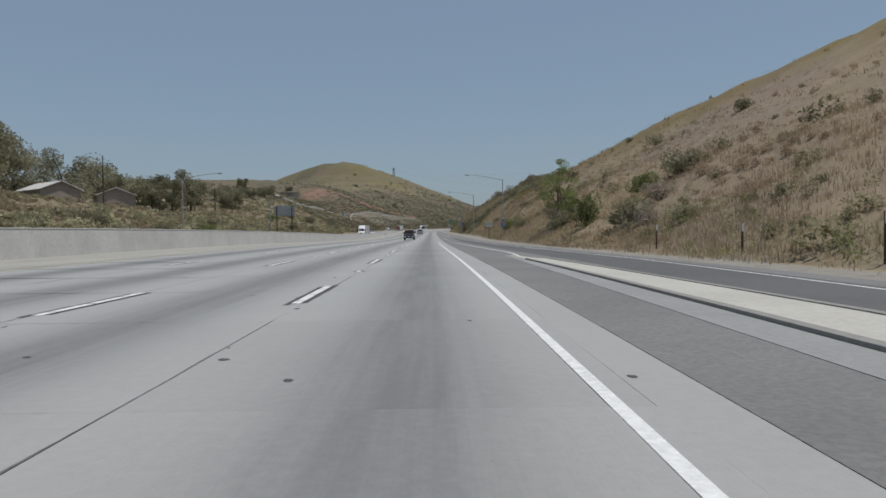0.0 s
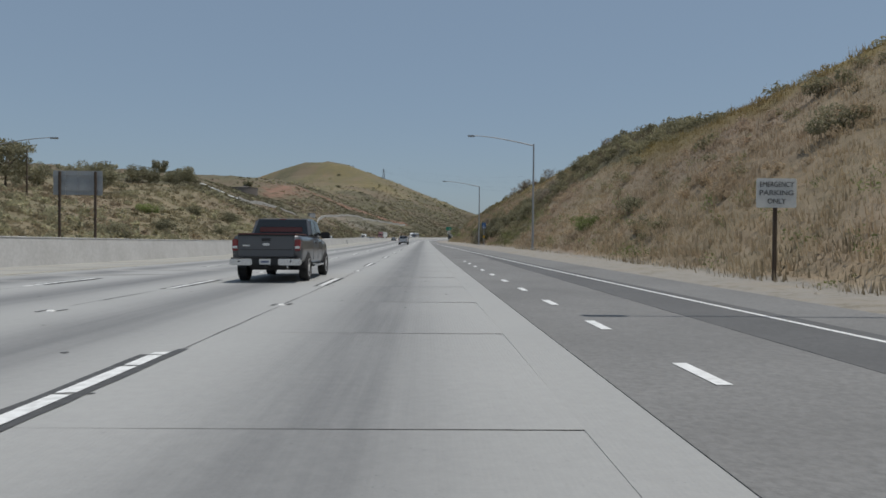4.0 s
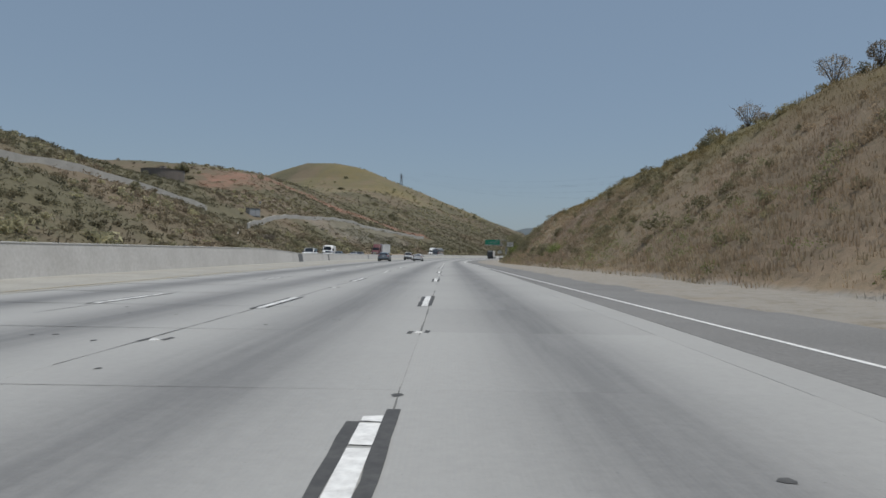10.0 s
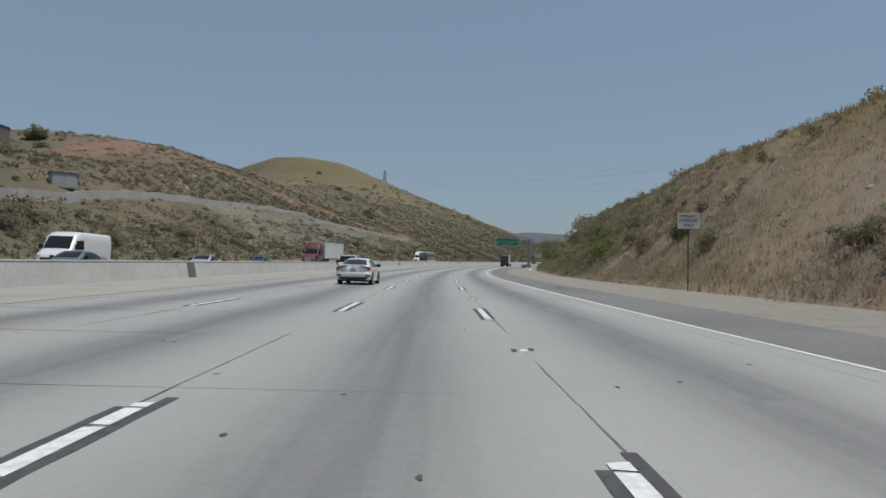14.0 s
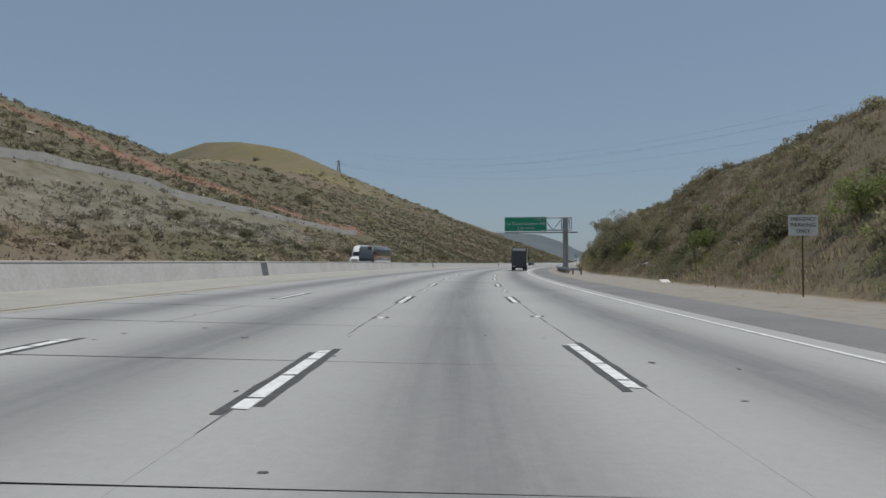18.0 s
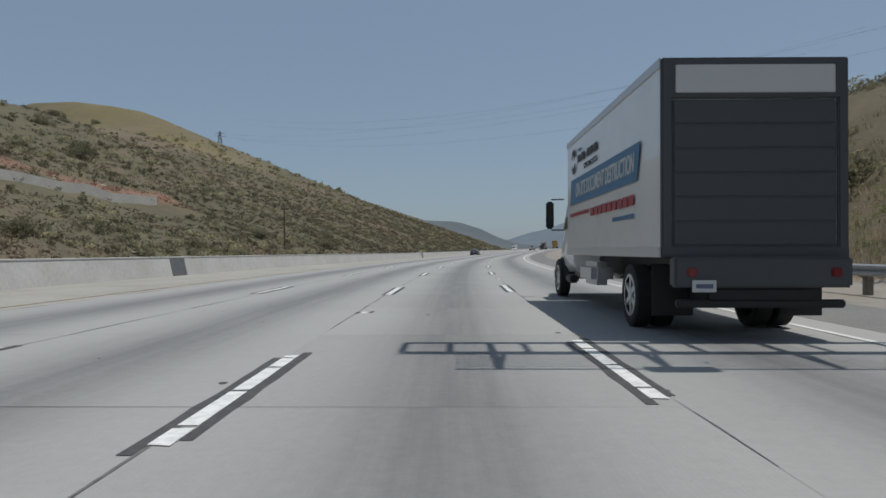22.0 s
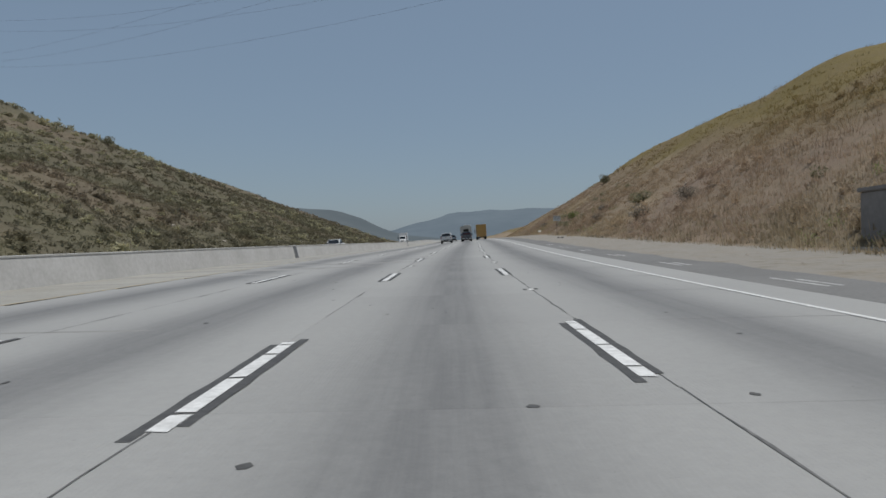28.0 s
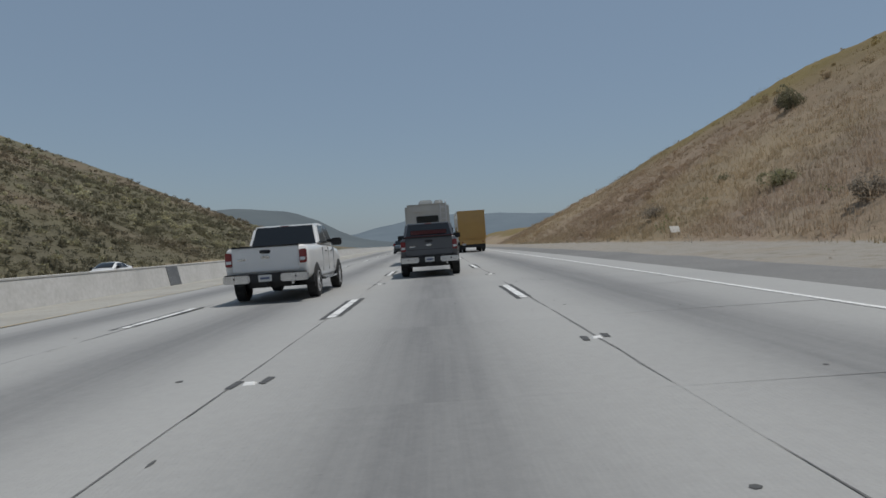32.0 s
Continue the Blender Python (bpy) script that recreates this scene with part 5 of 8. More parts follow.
def wheel_meshes():
    """Unit tyre and rim, radius 1, axis along x, 0.7 wide."""
    if wheel_cache:
        return wheel_cache["t"], wheel_cache["r"], wheel_cache["s"]
    n = 28
    bm = bmesh.new()
    prof = [(-0.30, 0.66), (-0.35, 0.72), (-0.36, 0.88), (-0.30, 0.98), (0.30, 0.98), (0.36, 0.88), (0.35, 0.72), (0.30, 0.66)]
    rings = [[bm.verts.new((x, math.cos(2 * math.pi * k / n) * r, math.sin(2 * math.pi * k / n) * r)) for k in range(n)] for x, r in prof]
    for a, b in zip(rings, rings[1:] + rings[:1]):
        for k in range(n):
            bm.faces.new((a[k], b[k], b[(k + 1) % n], a[(k + 1) % n]))
    me = bpy.data.meshes.new("tyre")
    bm.to_mesh(me)
    bm.free()
    me.materials.append(RUBBER)
    bm = bmesh.new()
    for x0, r0, x1, r1 in ((0.30, 0.67, 0.34, 0.60), (0.34, 0.60, 0.10, 0.56), (0.10, 0.56, 0.10, 0.0)):
        a = [bm.verts.new((x0, math.cos(2 * math.pi * k / n) * r0, math.sin(2 * math.pi * k / n) * r0)) for k in range(n)]
        b = [bm.verts.new((x1, math.cos(2 * math.pi * k / n) * max(r1, 0.01), math.sin(2 * math.pi * k / n) * max(r1, 0.01))) for k in range(n)]
        for k in range(n):
            bm.faces.new((a[k], b[k], b[(k + 1) % n], a[(k + 1) % n]))
    rim = bpy.data.meshes.new("rim")
    bm.to_mesh(rim)
    bm.free()
    rim.materials.append(BLACK_TRIM_SHADE)
    bm = bmesh.new()
    for k in range(6):
        r = bmesh.ops.create_cube(bm, size=1.0, matrix=Matrix.Rotation(k * math.pi / 3, 4, "X") @ Matrix.Translation((0.26, 0, 0.34)) @ Matrix.Diagonal((0.1, 0.17, 0.5, 1)))
    bmesh.ops.create_cone(bm, cap_ends=True, segments=16, radius1=0.2, radius2=0.16, depth=0.12, matrix=Matrix.Translation((0.28, 0, 0)) @ Matrix.Rotation(math.pi / 2, 4, "Y"))
    a = [bm.verts.new((0.335, math.cos(2 * math.pi * k / n) * 0.67, math.sin(2 * math.pi * k / n) * 0.67)) for k in range(n)]
    b = [bm.verts.new((0.34, math.cos(2 * math.pi * k / n) * 0.57, math.sin(2 * math.pi * k / n) * 0.57)) for k in range(n)]
    for k in range(n):
        bm.faces.new((a[k], b[k], b[(k + 1) % n], a[(k + 1) % n]))
    sp = bpy.data.meshes.new("spokes")
    bm.to_mesh(sp)
    bm.free()
    sp.materials.append(ALLOY)
    wheel_cache.update(t=me, r=rim, s=sp)
    return me, rim, sp


def wheel(root, x, y, r, wide=0.24):
    t, rm, sp = wheel_meshes()
    w = new("wheel", t)
    w.parent = root
    w.matrix_basis = Matrix.Translation((x, y, r)) @ (Matrix.Rotation(math.pi, 4, "Z") if x < 0 else Matrix.Identity(4)) @ Matrix.Diagonal((wide / 0.72, r, r, 1))
    for nm, me in (("rim", rm), ("spokes", sp)):
        o = new(nm, me)
        o.parent = w
    return w


def loft(stations, caps=True):
    """A mirrored shell: stations of (y, [(x, z) ...]) from underside to top."""
    bm = bmesh.new()
    rings = []
    for y, half in stations:
        rings.append([bm.verts.new((x, y, z)) for x, z in half] + [bm.verts.new((-x, y, z)) for x, z in reversed(half)])
    n = len(rings[0])
    for a, b in zip(rings[:-1], rings[1:]):
        for k in range(n):
            bm.faces.new((a[k], a[(k + 1) % n], b[(k + 1) % n], b[k]))
    if caps:
        bm.faces.new(rings[0][::-1])
        bm.faces.new(rings[-1])
    bmesh.ops.recalc_face_normals(bm, faces=bm.faces[:])
    return bm


def shell(name, root, top, under, widths, material, label="", round_=0.07):
    """Body shell from a top line (y, z), an underside and a half-width line."""
    ys = sorted({round(y, 3) for y, _ in top} | {round(y, 3) for y, _ in widths})
    st = []
    for y in ys:
        zt = float(np.interp(y, [a for a, _ in top], [b for _, b in top]))
        w = float(np.interp(y, [a for a, _ in widths], [b for _, b in widths]))
        zb = float(np.interp(y, [a for a, _ in under], [b for _, b in under]))
        h = zt - zb
        st.append((y, [(w * 0.9, zb), (w * 0.985, zb + h * 0.12), (w, zb + h * 0.45), (w * 0.985, zt - h * 0.22), (w * 0.955, zt - round_ * 0.8), (w * 0.90, zt - round_ * 0.2), (w * 0.6, zt + 0.01)]))
    bm = loft(st)
    ob = part(name, bm, material, root, label, smooth=True)
    return ob


def pane(name, parent, quad, material, inset=0.08, lift=0.012, label=""):
    """A glass pane set a little proud of the middle of a four-cornered face."""
    q = [Vector(p) for p in quad]
    c = sum(q, Vector()) / 4
    n = (q[1] - q[0]).cross(q[3] - q[0]).normalized()
    bm = bmesh.new()
    o = []
    for p in q:
        d = c - p
        o.append(p + d.normalized() * min(inset, d.length * 0.4))
    vs = [bm.verts.new(p + n * lift) for p in o] + [bm.verts.new(p - n * 0.02) for p in o]
    bm.faces.new(vs[:4])
    for k in range(4):
        bm.faces.new((vs[k], vs[k + 4], vs[(k + 1) % 4 + 4], vs[(k + 1) % 4]))
    bmesh.ops.recalc_face_normals(bm, faces=bm.faces[:])
    return part(name, bm, material, parent, label)


def cabin(root, pts, w0, w1, material, doors=2):
    """The upper cabin: pts = rear base, rear top, front top, front base as (y, z); half-widths at base and roof."""
    (ya, za), (yb, zb), (yc, zc), (yd, zd) = pts
    bm = bmesh.new()
    mid = (yb + yc) / 2
    ring = [(w0, ya, za), (w1, yb, zb), (w1 * 1.01, mid, max(zb, zc) + 0.035), (w1, yc, zc), (w0, yd, zd)]
    R = [bm.verts.new(p) for p in ring]
    Lf = [bm.verts.new((-x, y, z)) for x, y, z in ring]
    for k in range(4):
        bm.faces.new((R[k], R[k + 1], Lf[k + 1], Lf[k]))
    bm.faces.new(R[::-1])
    bm.faces.new(Lf)
    bm.faces.new((R[0], Lf[0], Lf[4], R[4]))
    bmesh.ops.recalc_face_normals(bm, faces=bm.faces[:])
    es = [e for e in bm.edges if (e.verts[0] in R) == (e.verts[1] in R)]
    bmesh.ops.bevel(bm, geom=es, offset=0.07, segments=3, affect="EDGES")
    cb = part("cabin", bm, material, root, smooth=False)
    pane("rear_window", cb, [(-w0, ya, za), (w0, ya, za), (w1, yb, zb), (-w1, yb, zb)], GLASS_DARK, 0.10)
    pane("windscreen", cb, [(w0, yd, zd), (-w0, yd, zd), (-w1, yc, zc), (w1, yc, zc)], GLASS_DARK, 0.10)
    for sx in (1, -1):
        cuts = [i / doors for i in range(doors + 1)]
        for a, b in zip(cuts[:-1], cuts[1:]):
            lo = [ya + 0.12 + (yd - ya - 0.24) * t for t in (a, b)]
            hi = [yb + 0.04 + (yc - yb - 0.08) * t for t in (a, b)]
            zl, zh = (za + zd) / 2 + 0.02, (zb + zc) / 2
            quad = [(sx * w0, lo[0], zl), (sx * w0, lo[1], zl), (sx * w1, hi[1], zh), (sx * w1, hi[0], zh)]
            pane("side_window", cb, quad if sx > 0 else quad[::-1], GLASS_DARK, 0.07)
    return cb


def block(name, root, dims, material, bevel=0.02, label=""):
    bm = bmesh.new()
    box(bm, *dims, bevel)
    return part(name, bm, material, root, label)


# flat black half-discs on the solid body side, painted as shaded wheel wells
def wheel_well_shades(root, wheels, x, r):
    for y in wheels:
        for sx in (1, -1):
            bm = bmesh.new()
            k = 14
            c = [bm.verts.new((sx * x, y + math.cos(math.pi * i / k) * r * 1.17, r + math.sin(math.pi * i / k) * r * 1.17)) for i in range(k + 1)]
            d = [bm.verts.new((sx * (x - 0.25), v.co.y, v.co.z)) for v in c]
            low = [bm.verts.new((sx * x, y - r * 1.17, r * 0.75)), bm.verts.new((sx * x, y + r * 1.17, r * 0.75))]
            bm.faces.new([low[1], *c, low[0]])
            for i in range(k):
                bm.faces.new((c[i], c[i + 1], d[i + 1], d[i]))
            bmesh.ops.recalc_face_normals(bm, faces=bm.faces[:])
            part("wheel_well_shade", bm, BLACK_TRIM_SHADE, root)


def licence_plate(root, y, z, x=0.0):
    pl = block("licence_plate", root, (x - 0.155, x + 0.155, y - 0.012, y + 0.012, z - 0.078, z + 0.078), PLATE_WHITE, 0.006)
    bar(pl, x - 0.11, x + 0.11, z - 0.026, z + 0.028, y - 0.014, PLATE_INK)


def mirrors(root, x, y, z, material=None, big=1.0):
    for sx in (1, -1):
        bm = bmesh.new()
        x0, x1 = sorted((sx * (x - 0.02), sx * (x + 0.22 * big)))
        box(bm, x0, x1, y - 0.06, y + 0.08, z, z + 0.17 * big, 0.03)
        part("mirror", bm, material or BLACK_TRIM_SHADE, root)


def place(root, s, u, turn, label, category, group=""):
    root.matrix_world = stand(s, u, 0.0, turn)
    return tagged(root, label, category, group)


def pickup(s, u, body_paint, label, turn=0.0, cover=None, chrome_bumper=True):
    root = new("pickup_truck")
    L, w, r = 5.75, 0.985, 0.40
    shell("body", root, [(0.06, 1.34), (0.5, 1.345), (2.1, 1.34), (4.2, 1.27), (5.2, 1.18), (5.62, 1.05), (5.75, 0.85)], [(0, 0.60), (0.9, 0.48), (4.8, 0.44), (5.75, 0.5)], [(0.06, 0.95), (0.35, w), (5.0, w), (5.5, 0.94), (5.75, 0.82)], body_paint)
    cabin(root, [(1.98, 1.33), (2.28, 1.88), (3.62, 1.88), (4.38, 1.28)], 0.94, 0.83, body_paint, 2)
    tg = block("tailgate", root, (-0.79, 0.79, 0.015, 0.10, 0.74, 1.335), body_paint, 0.025)
    block("tailgate_rail", tg, (-0.80, 0.80, 0.01, 0.11, 1.325, 1.36), BLACK_TRIM_SHADE, 0.01)
    block("tailgate_handle", tg, (-0.13, 0.13, 0.0, 0.03, 1.17, 1.26), BLACK_TRIM_SHADE, 0.015)
    block("tailgate_crease", tg, (-0.74, 0.74, 0.008, 0.02, 0.93, 0.945), BLACK_TRIM_SHADE if cover else body_paint, 0.003)
    block("emblem", tg, (-0.1, 0.1, 0.004, 0.02, 1.05, 1.12), CHROME, 0.02)
    block("badge", tg, (-0.66, -0.46, 0.006, 0.018, 1.03, 1.07), CHROME, 0.004)
    if cover:
        block("bed_cover", root, (-0.82, 0.82, 0.12, 1.96, 1.345, 1.40), cover, 0.02, "maroon bed cover")
        # block in the cover's paint gives the rear window a reddish glow; no lamp
        block("painted_window_glow", root, (-0.66, 0.66, 2.02, 2.06, 1.45, 1.62), cover, 0.02)
    else:
        # the bed is solid; a black lid stands in for its shaded inside
        block("bed_shade_lid", root, (-0.76, 0.76, 0.14, 1.96, 1.30, 1.362), BLACK_TRIM_SHADE, 0.01)
    for sx in (1, -1):
        x0, x1 = sorted((sx * 0.79, sx * 0.955))
        tl = block("tail_lamp", root, (x0, x1, 0.02, 0.16, 0.90, 1.23), LAMP_RED, 0.02)
        block("reverse_lamp", tl, (x0 + 0.02, x1 - 0.02, 0.012, 0.03, 0.97, 1.04), LAMP_CLEAR, 0.006)
        x0, x1 = sorted((sx * 0.36, sx * 0.985))
        bp = block("rear_bumper", root, (x0, x1, -0.16, 0.08, 0.50, 0.69), CHROME if chrome_bumper else body_paint, 0.03, "bright chrome bumper half")
        block("sensor", bp, (sx * 0.72 - 0.025, sx * 0.72 + 0.025, -0.168, -0.15, 0.59, 0.64), BLACK_TRIM_SHADE, 0.008)
        block("side_step", root, (*sorted((sx * 0.92, sx * 1.06)), 2.0, 4.0, 0.40, 0.46), CHROME, 0.02)
        block("head_lamp", root, (*sorted((sx * 0.55, sx * 0.86)), 5.5, 5.70, 0.84, 1.05), LAMP_CLEAR, 0.03)
        for y in (2.62, 3.5):
            block("door_handle", root, (*sorted((sx * 0.97, sx * 1.005)), y, y + 0.16, 1.12, 1.155), BLACK_TRIM_SHADE, 0.01)
        for y in (2.2, 3.1, 3.98):
            block("door_seam", root, (*sorted((sx * 0.96, sx * 0.987)), y, y + 0.007, 0.62, 1.24), SEAM, 0.001)
    block("bumper_step", root, (-0.37, 0.37, -0.13, 0.06, 0.50, 0.70), BLACK_TRIM_SHADE, 0.02)
    block("step_pad", root, (-0.95, 0.95, -0.14, 0.05, 0.685, 0.715), BLACK_TRIM_SHADE, 0.01)
    licence_plate(root, -0.14, 0.60)
    block("tow_hitch", root, (-0.05, 0.05, -0.18, 0.3, 0.42, 0.49), BLACK_TRIM_SHADE, 0.01)
    block("axle", root, (-0.8, 0.8, 1.12, 1.28, 0.32, 0.46), BLACK_TRIM_SHADE, 0.04)
    block("chassis", root, (-0.5, 0.5, 0.3, 5.3, 0.36, 0.56), BLACK_TRIM_SHADE, 0.02)
    block("exhaust_pipe", root, (0.55, 0.62, 0.1, 0.9, 0.42, 0.48), CHROME, 0.02)
    block("brake_lamp", root, (-0.11, 0.11, 2.25, 2.30, 1.85, 1.875), LAMP_RED, 0.006)
    ws = (1.2, 4.78)
    wheel_well_shades(root, ws, w + 0.004, r)
    for y in ws:
        for x in (0.895, -0.895):
            wheel(root, x, y, r, 0.27)
    mirrors(root, 0.96, 4.0, 1.28, None, 1.25)
    return place(root, s, u, turn, label, "pickup truck")


def through_points(pairs, y):
    """A smooth curve through (y, value) pairs."""
    xs, vs = [q[0] for q in pairs], [q[1] for q in pairs]
    if y <= xs[0] or y >= xs[-1]:
        return vs[0] if y <= xs[0] else vs[-1]
    i = max(k for k in range(len(xs) - 1) if xs[k] <= y)
    sl = [(vs[min(k + 1, len(vs) - 1)] - vs[max(k - 1, 0)]) / (xs[min(k + 1, len(xs) - 1)] - xs[max(k - 1, 0)]) for k in (i, i + 1)]
    d = xs[i + 1] - xs[i]
    t = (y - xs[i]) / d
    return (2 * t ** 3 - 3 * t ** 2 + 1) * vs[i] + (t ** 3 - 2 * t ** 2 + t) * d * sl[0] + (3 * t ** 2 - 2 * t ** 3) * vs[i + 1] + (t ** 3 - t ** 2) * d * sl[1]


def patch_mesh(rows, thick):
    """A curved sheet through rows of points, closed to a solid of the given thickness along each point's inward vector."""
    bm = bmesh.new()
    outer = [[bm.verts.new(q[0]) for q in row] for row in rows]
    inner = [[bm.verts.new(Vector(q[0]) + Vector(q[1]) * thick) for q in row] for row in rows]
    m, n = len(rows), len(rows[0])
    for i in range(m - 1):
        for j in range(n - 1):
            bm.faces.new((outer[i][j], outer[i + 1][j], outer[i + 1][j + 1], outer[i][j + 1]))
    ring = [(i, 0) for i in range(m)] + [(m - 1, j) for j in range(1, n)] + [(i, n - 1) for i in range(m - 2, -1, -1)] + [(0, j) for j in range(n - 2, 0, -1)]
    for (i, j), (k, l) in zip(ring, ring[1:] + ring[:1]):
        bm.faces.new((outer[i][j], outer[k][l], inner[k][l], inner[i][j]))
    bmesh.ops.recalc_face_normals(bm, faces=bm.faces[:])
    return bm


def saloon(s, u, body_paint, label, turn=0.0, hatch=False, category="car"):
    """A four-door car: lofted body and glasshouse, wrap-round lamps, bumper, boot lid and trim."""
    root = new("car")
    A, B, L, r = 0.90, 0.55, 4.55, 0.33
    top = [(0.0, 0.99), (0.12, 1.03), (0.5, 1.045), (1.0, 1.02), (2.6, 0.97), (3.4, 0.93), (4.0, 0.83), (4.35, 0.70), (L, 0.56)]
    under = [(0.0, 0.34), (0.5, 0.24), (4.0, 0.22), (L, 0.27)]
    front = [(3.5, A), (4.0, 0.86), (4.35, 0.74), (L, 0.5)]

    def half(y):
        return A * (1 - max(0.0, 1 - y / B) ** 4) ** 0.25 if y < B else through_points(front, y) if y > 3.5 else A

    SECT = [(0.80, 0.0), (0.95, 0.04), (0.985, 0.25), (1.0, 0.5), (0.985, 0.72), (0.955, 0.85), (0.90, 0.94), (0.78, 0.985), (0.0, 1.0)]
    fac = lambda z: float(np.interp((z - 0.3) / 0.72, [q[1] for q in SECT[:-1]], [q[0] for q in SECT[:-1]]))
    st = []
    for y in [0.004, 0.02, 0.06, 0.13, 0.25, 0.4, 0.55, 0.8] + [1.0 + 0.25 * k for k in range(11)] + [3.7, 3.9, 4.1, 4.25, 4.38, 4.48, L]:
        zt, zb, w = through_points(top, y), through_points(under, y), half(y)
        st.append((y, [(w * fx, zb + (zt - zb) * fz) for fx, fz in SECT[:-1]] + [(0.02, zt + 0.008)]))
    part("body", loft(st), body_paint, root, smooth=True)
    # glasshouse
    roof = [(0.10, 1.0), (0.35, 1.17), (0.85, 1.355), (1.5, 1.425), (2.2, 1.42), (2.75, 1.28), (3.35, 0.965)] if hatch else [(0.36, 1.03), (0.75, 1.17), (1.25, 1.335), (1.75, 1.41), (2.25, 1.415), (2.75, 1.285), (3.35, 0.965)]
    y0, y1 = roof[0][0], roof[-1][0]
    wr = lambda y: through_points([(y0, 0.73), (1.2, 0.60), (2.3, 0.60), (y1, 0.76)], y)
    wb = lambda y: through_points([(y0, 0.78), (1.0, 0.83), (2.4, 0.84), (y1, 0.80)], y)
    zr = lambda y: through_points(roof, y)
    crown = lambda x, y: zr(y) - 0.035 * (x / wr(y)) ** 2
    st = []
    for k in range(19):
        y = y0 + (y1 - y0) * k / 18
        belt = 0.93 if y < 3.2 else 0.9
        hgt = max(zr(y) - 0.045 - belt, 0.02)
        st.append((y, [(wb(y), belt), (wb(y) * 0.6 + wr(y) * 0.4 + 0.012, belt + hgt * 0.5), (wr(y) + 0.012, belt + hgt * 0.93), (wr(y) * 0.9, crown(wr(y) * 0.9, y)), (wr(y) * 0.5, crown(wr(y) * 0.5, y)), (0.02, crown(0, y))]))
    cb = part("cabin", loft(st), body_paint, root, smooth=True)
    glass = lambda ya, yb, kx: patch_mesh([[((x * kx * wr(y), y, crown(x * kx * wr(y), y) + 0.008), (0, 0, -1)) for x in (-1, -0.6, -0.2, 0.2, 0.6, 1)] for y in (ya + (yb - ya) * k / 6 for k in range(7))], 0.03)
    part("rear_window", glass(y0 + 0.10, 0.78 if hatch else 1.26, 0.9), GLASS_DARK, cb, smooth=True)
    part("windscreen", glass(2.42, y1 - 0.1, 0.9), GLASS_DARK, cb, smooth=True)
    for sx in (1, -1):
        for a0, a1, b0, b1 in ((0.95, 1.85, 1.35, 1.87), (1.93, 3.02, 1.95, 2.48)):
            rows = []
            for t in (0.12, 0.4, 0.65, 0.88):
                row = []
                for k in range(5):
                    lo, hi = a0 + (b0 - a0) * t, a1 + (b1 - a1) * t
                    y = lo + (hi - lo) * k / 4
                    hgt = zr(y) - 0.045 - 0.93
                    x = wb(y) + (wr(y) - wb(y)) * t + 0.024 + 0.036 * math.sin(math.pi * t)
                    row.append(((sx * x, y, 0.93 + hgt * t), (-sx, 0, 0)))
                rows.append(row)
            part("side_window", patch_mesh(rows, 0.03), GLASS_DARK, cb)
        skin = lambda x0, z, out: ((sx * (x0 * fac(z) * (1 + out)), B * (1 - max(0.0, 1 - (x0 / A) ** 4) ** 0.25) - out, z), (-sx * 0.5, 0.8, 0))
        lamp = []
        for x0, z0, z1 in ((0.40, 0.975, 0.995), (0.52, 0.935, 0.995), (0.62, 0.875, 0.99), (0.70, 0.80, 0.985), (0.78, 0.765, 0.975), (0.84, 0.78, 0.97), (0.88, 0.815, 0.96), (0.8985, 0.86, 0.945)):
            lamp.append([skin(x0, z0 + (z1 - z0) * k / 3, 0.014) for k in range(4)])
        tl = part("tail_lamp", patch_mesh(lamp, 0.05), LAMP_RED, root, smooth=False)
        part("reverse_lamp", patch_mesh([[skin(x0, z0 + (z1 - z0) * k, 0.02) for k in range(2)] for x0, z0, z1 in ((0.64, 0.86, 0.875), (0.70, 0.83, 0.87), (0.755, 0.845, 0.875))], 0.03), LAMP_CLEAR, tl)
        part("bumper_vent", patch_mesh([[skin(x0, z0 + 0.075 * k, 0.052) for k in range(2)] for x0, z0 in ((0.6, 0.47), (0.7, 0.455), (0.79, 0.455), (0.85, 0.47))], 0.03), BLACK_TRIM_SHADE, root)
        block("head_lamp", root, (*sorted((sx * 0.45, sx * 0.74)), 4.12, 4.36, 0.62, 0.74), LAMP_CLEAR, 0.04)
        for y in (1.5, 2.42):
            block("door_handle", root, (*sorted((sx * 0.87, sx * 0.905)), y, y + 0.15, 0.84, 0.865), body_paint, 0.008)
        for y in (1.3, 2.22, 3.1):
            block("door_seam", root, (*sorted((sx * 0.87, sx * 0.9008)), y, y + 0.005, 0.42, 0.80), SEAM, 0.001)
        block("sill", root, (*sorted((sx * 0.8, sx * 0.905)), 1.35, 3.2, 0.2, 0.29), body_paint, 0.02)
    around = [-0.8985, -0.88, -0.84, -0.76, -0.64, -0.45, -0.2, 0.0, 0.2, 0.45, 0.64, 0.76, 0.84, 0.88, 0.8985]
    wrap = lambda x0, z, out: ((x0 * fac(z) * (1 + out), B * (1 - max(0.0, 1 - abs(x0 / A) ** 4) ** 0.25) - out, z), (-0.3 * x0, 0.9, 0))
    part("rear_bumper", patch_mesh([[wrap(x, z, o) for z, o in ((0.36, 0.012), (0.42, 0.04), (0.52, 0.048), (0.61, 0.042), (0.665, 0.022), (0.69, 0.004))] for x in around], 0.03), body_paint, root, smooth=True)
    part("diffuser", patch_mesh([[wrap(x, z, 0.05) for z in (0.29, 0.36, 0.425)] for x in around[3:-3]], 0.06), BLACK_TRIM_SHADE, root)
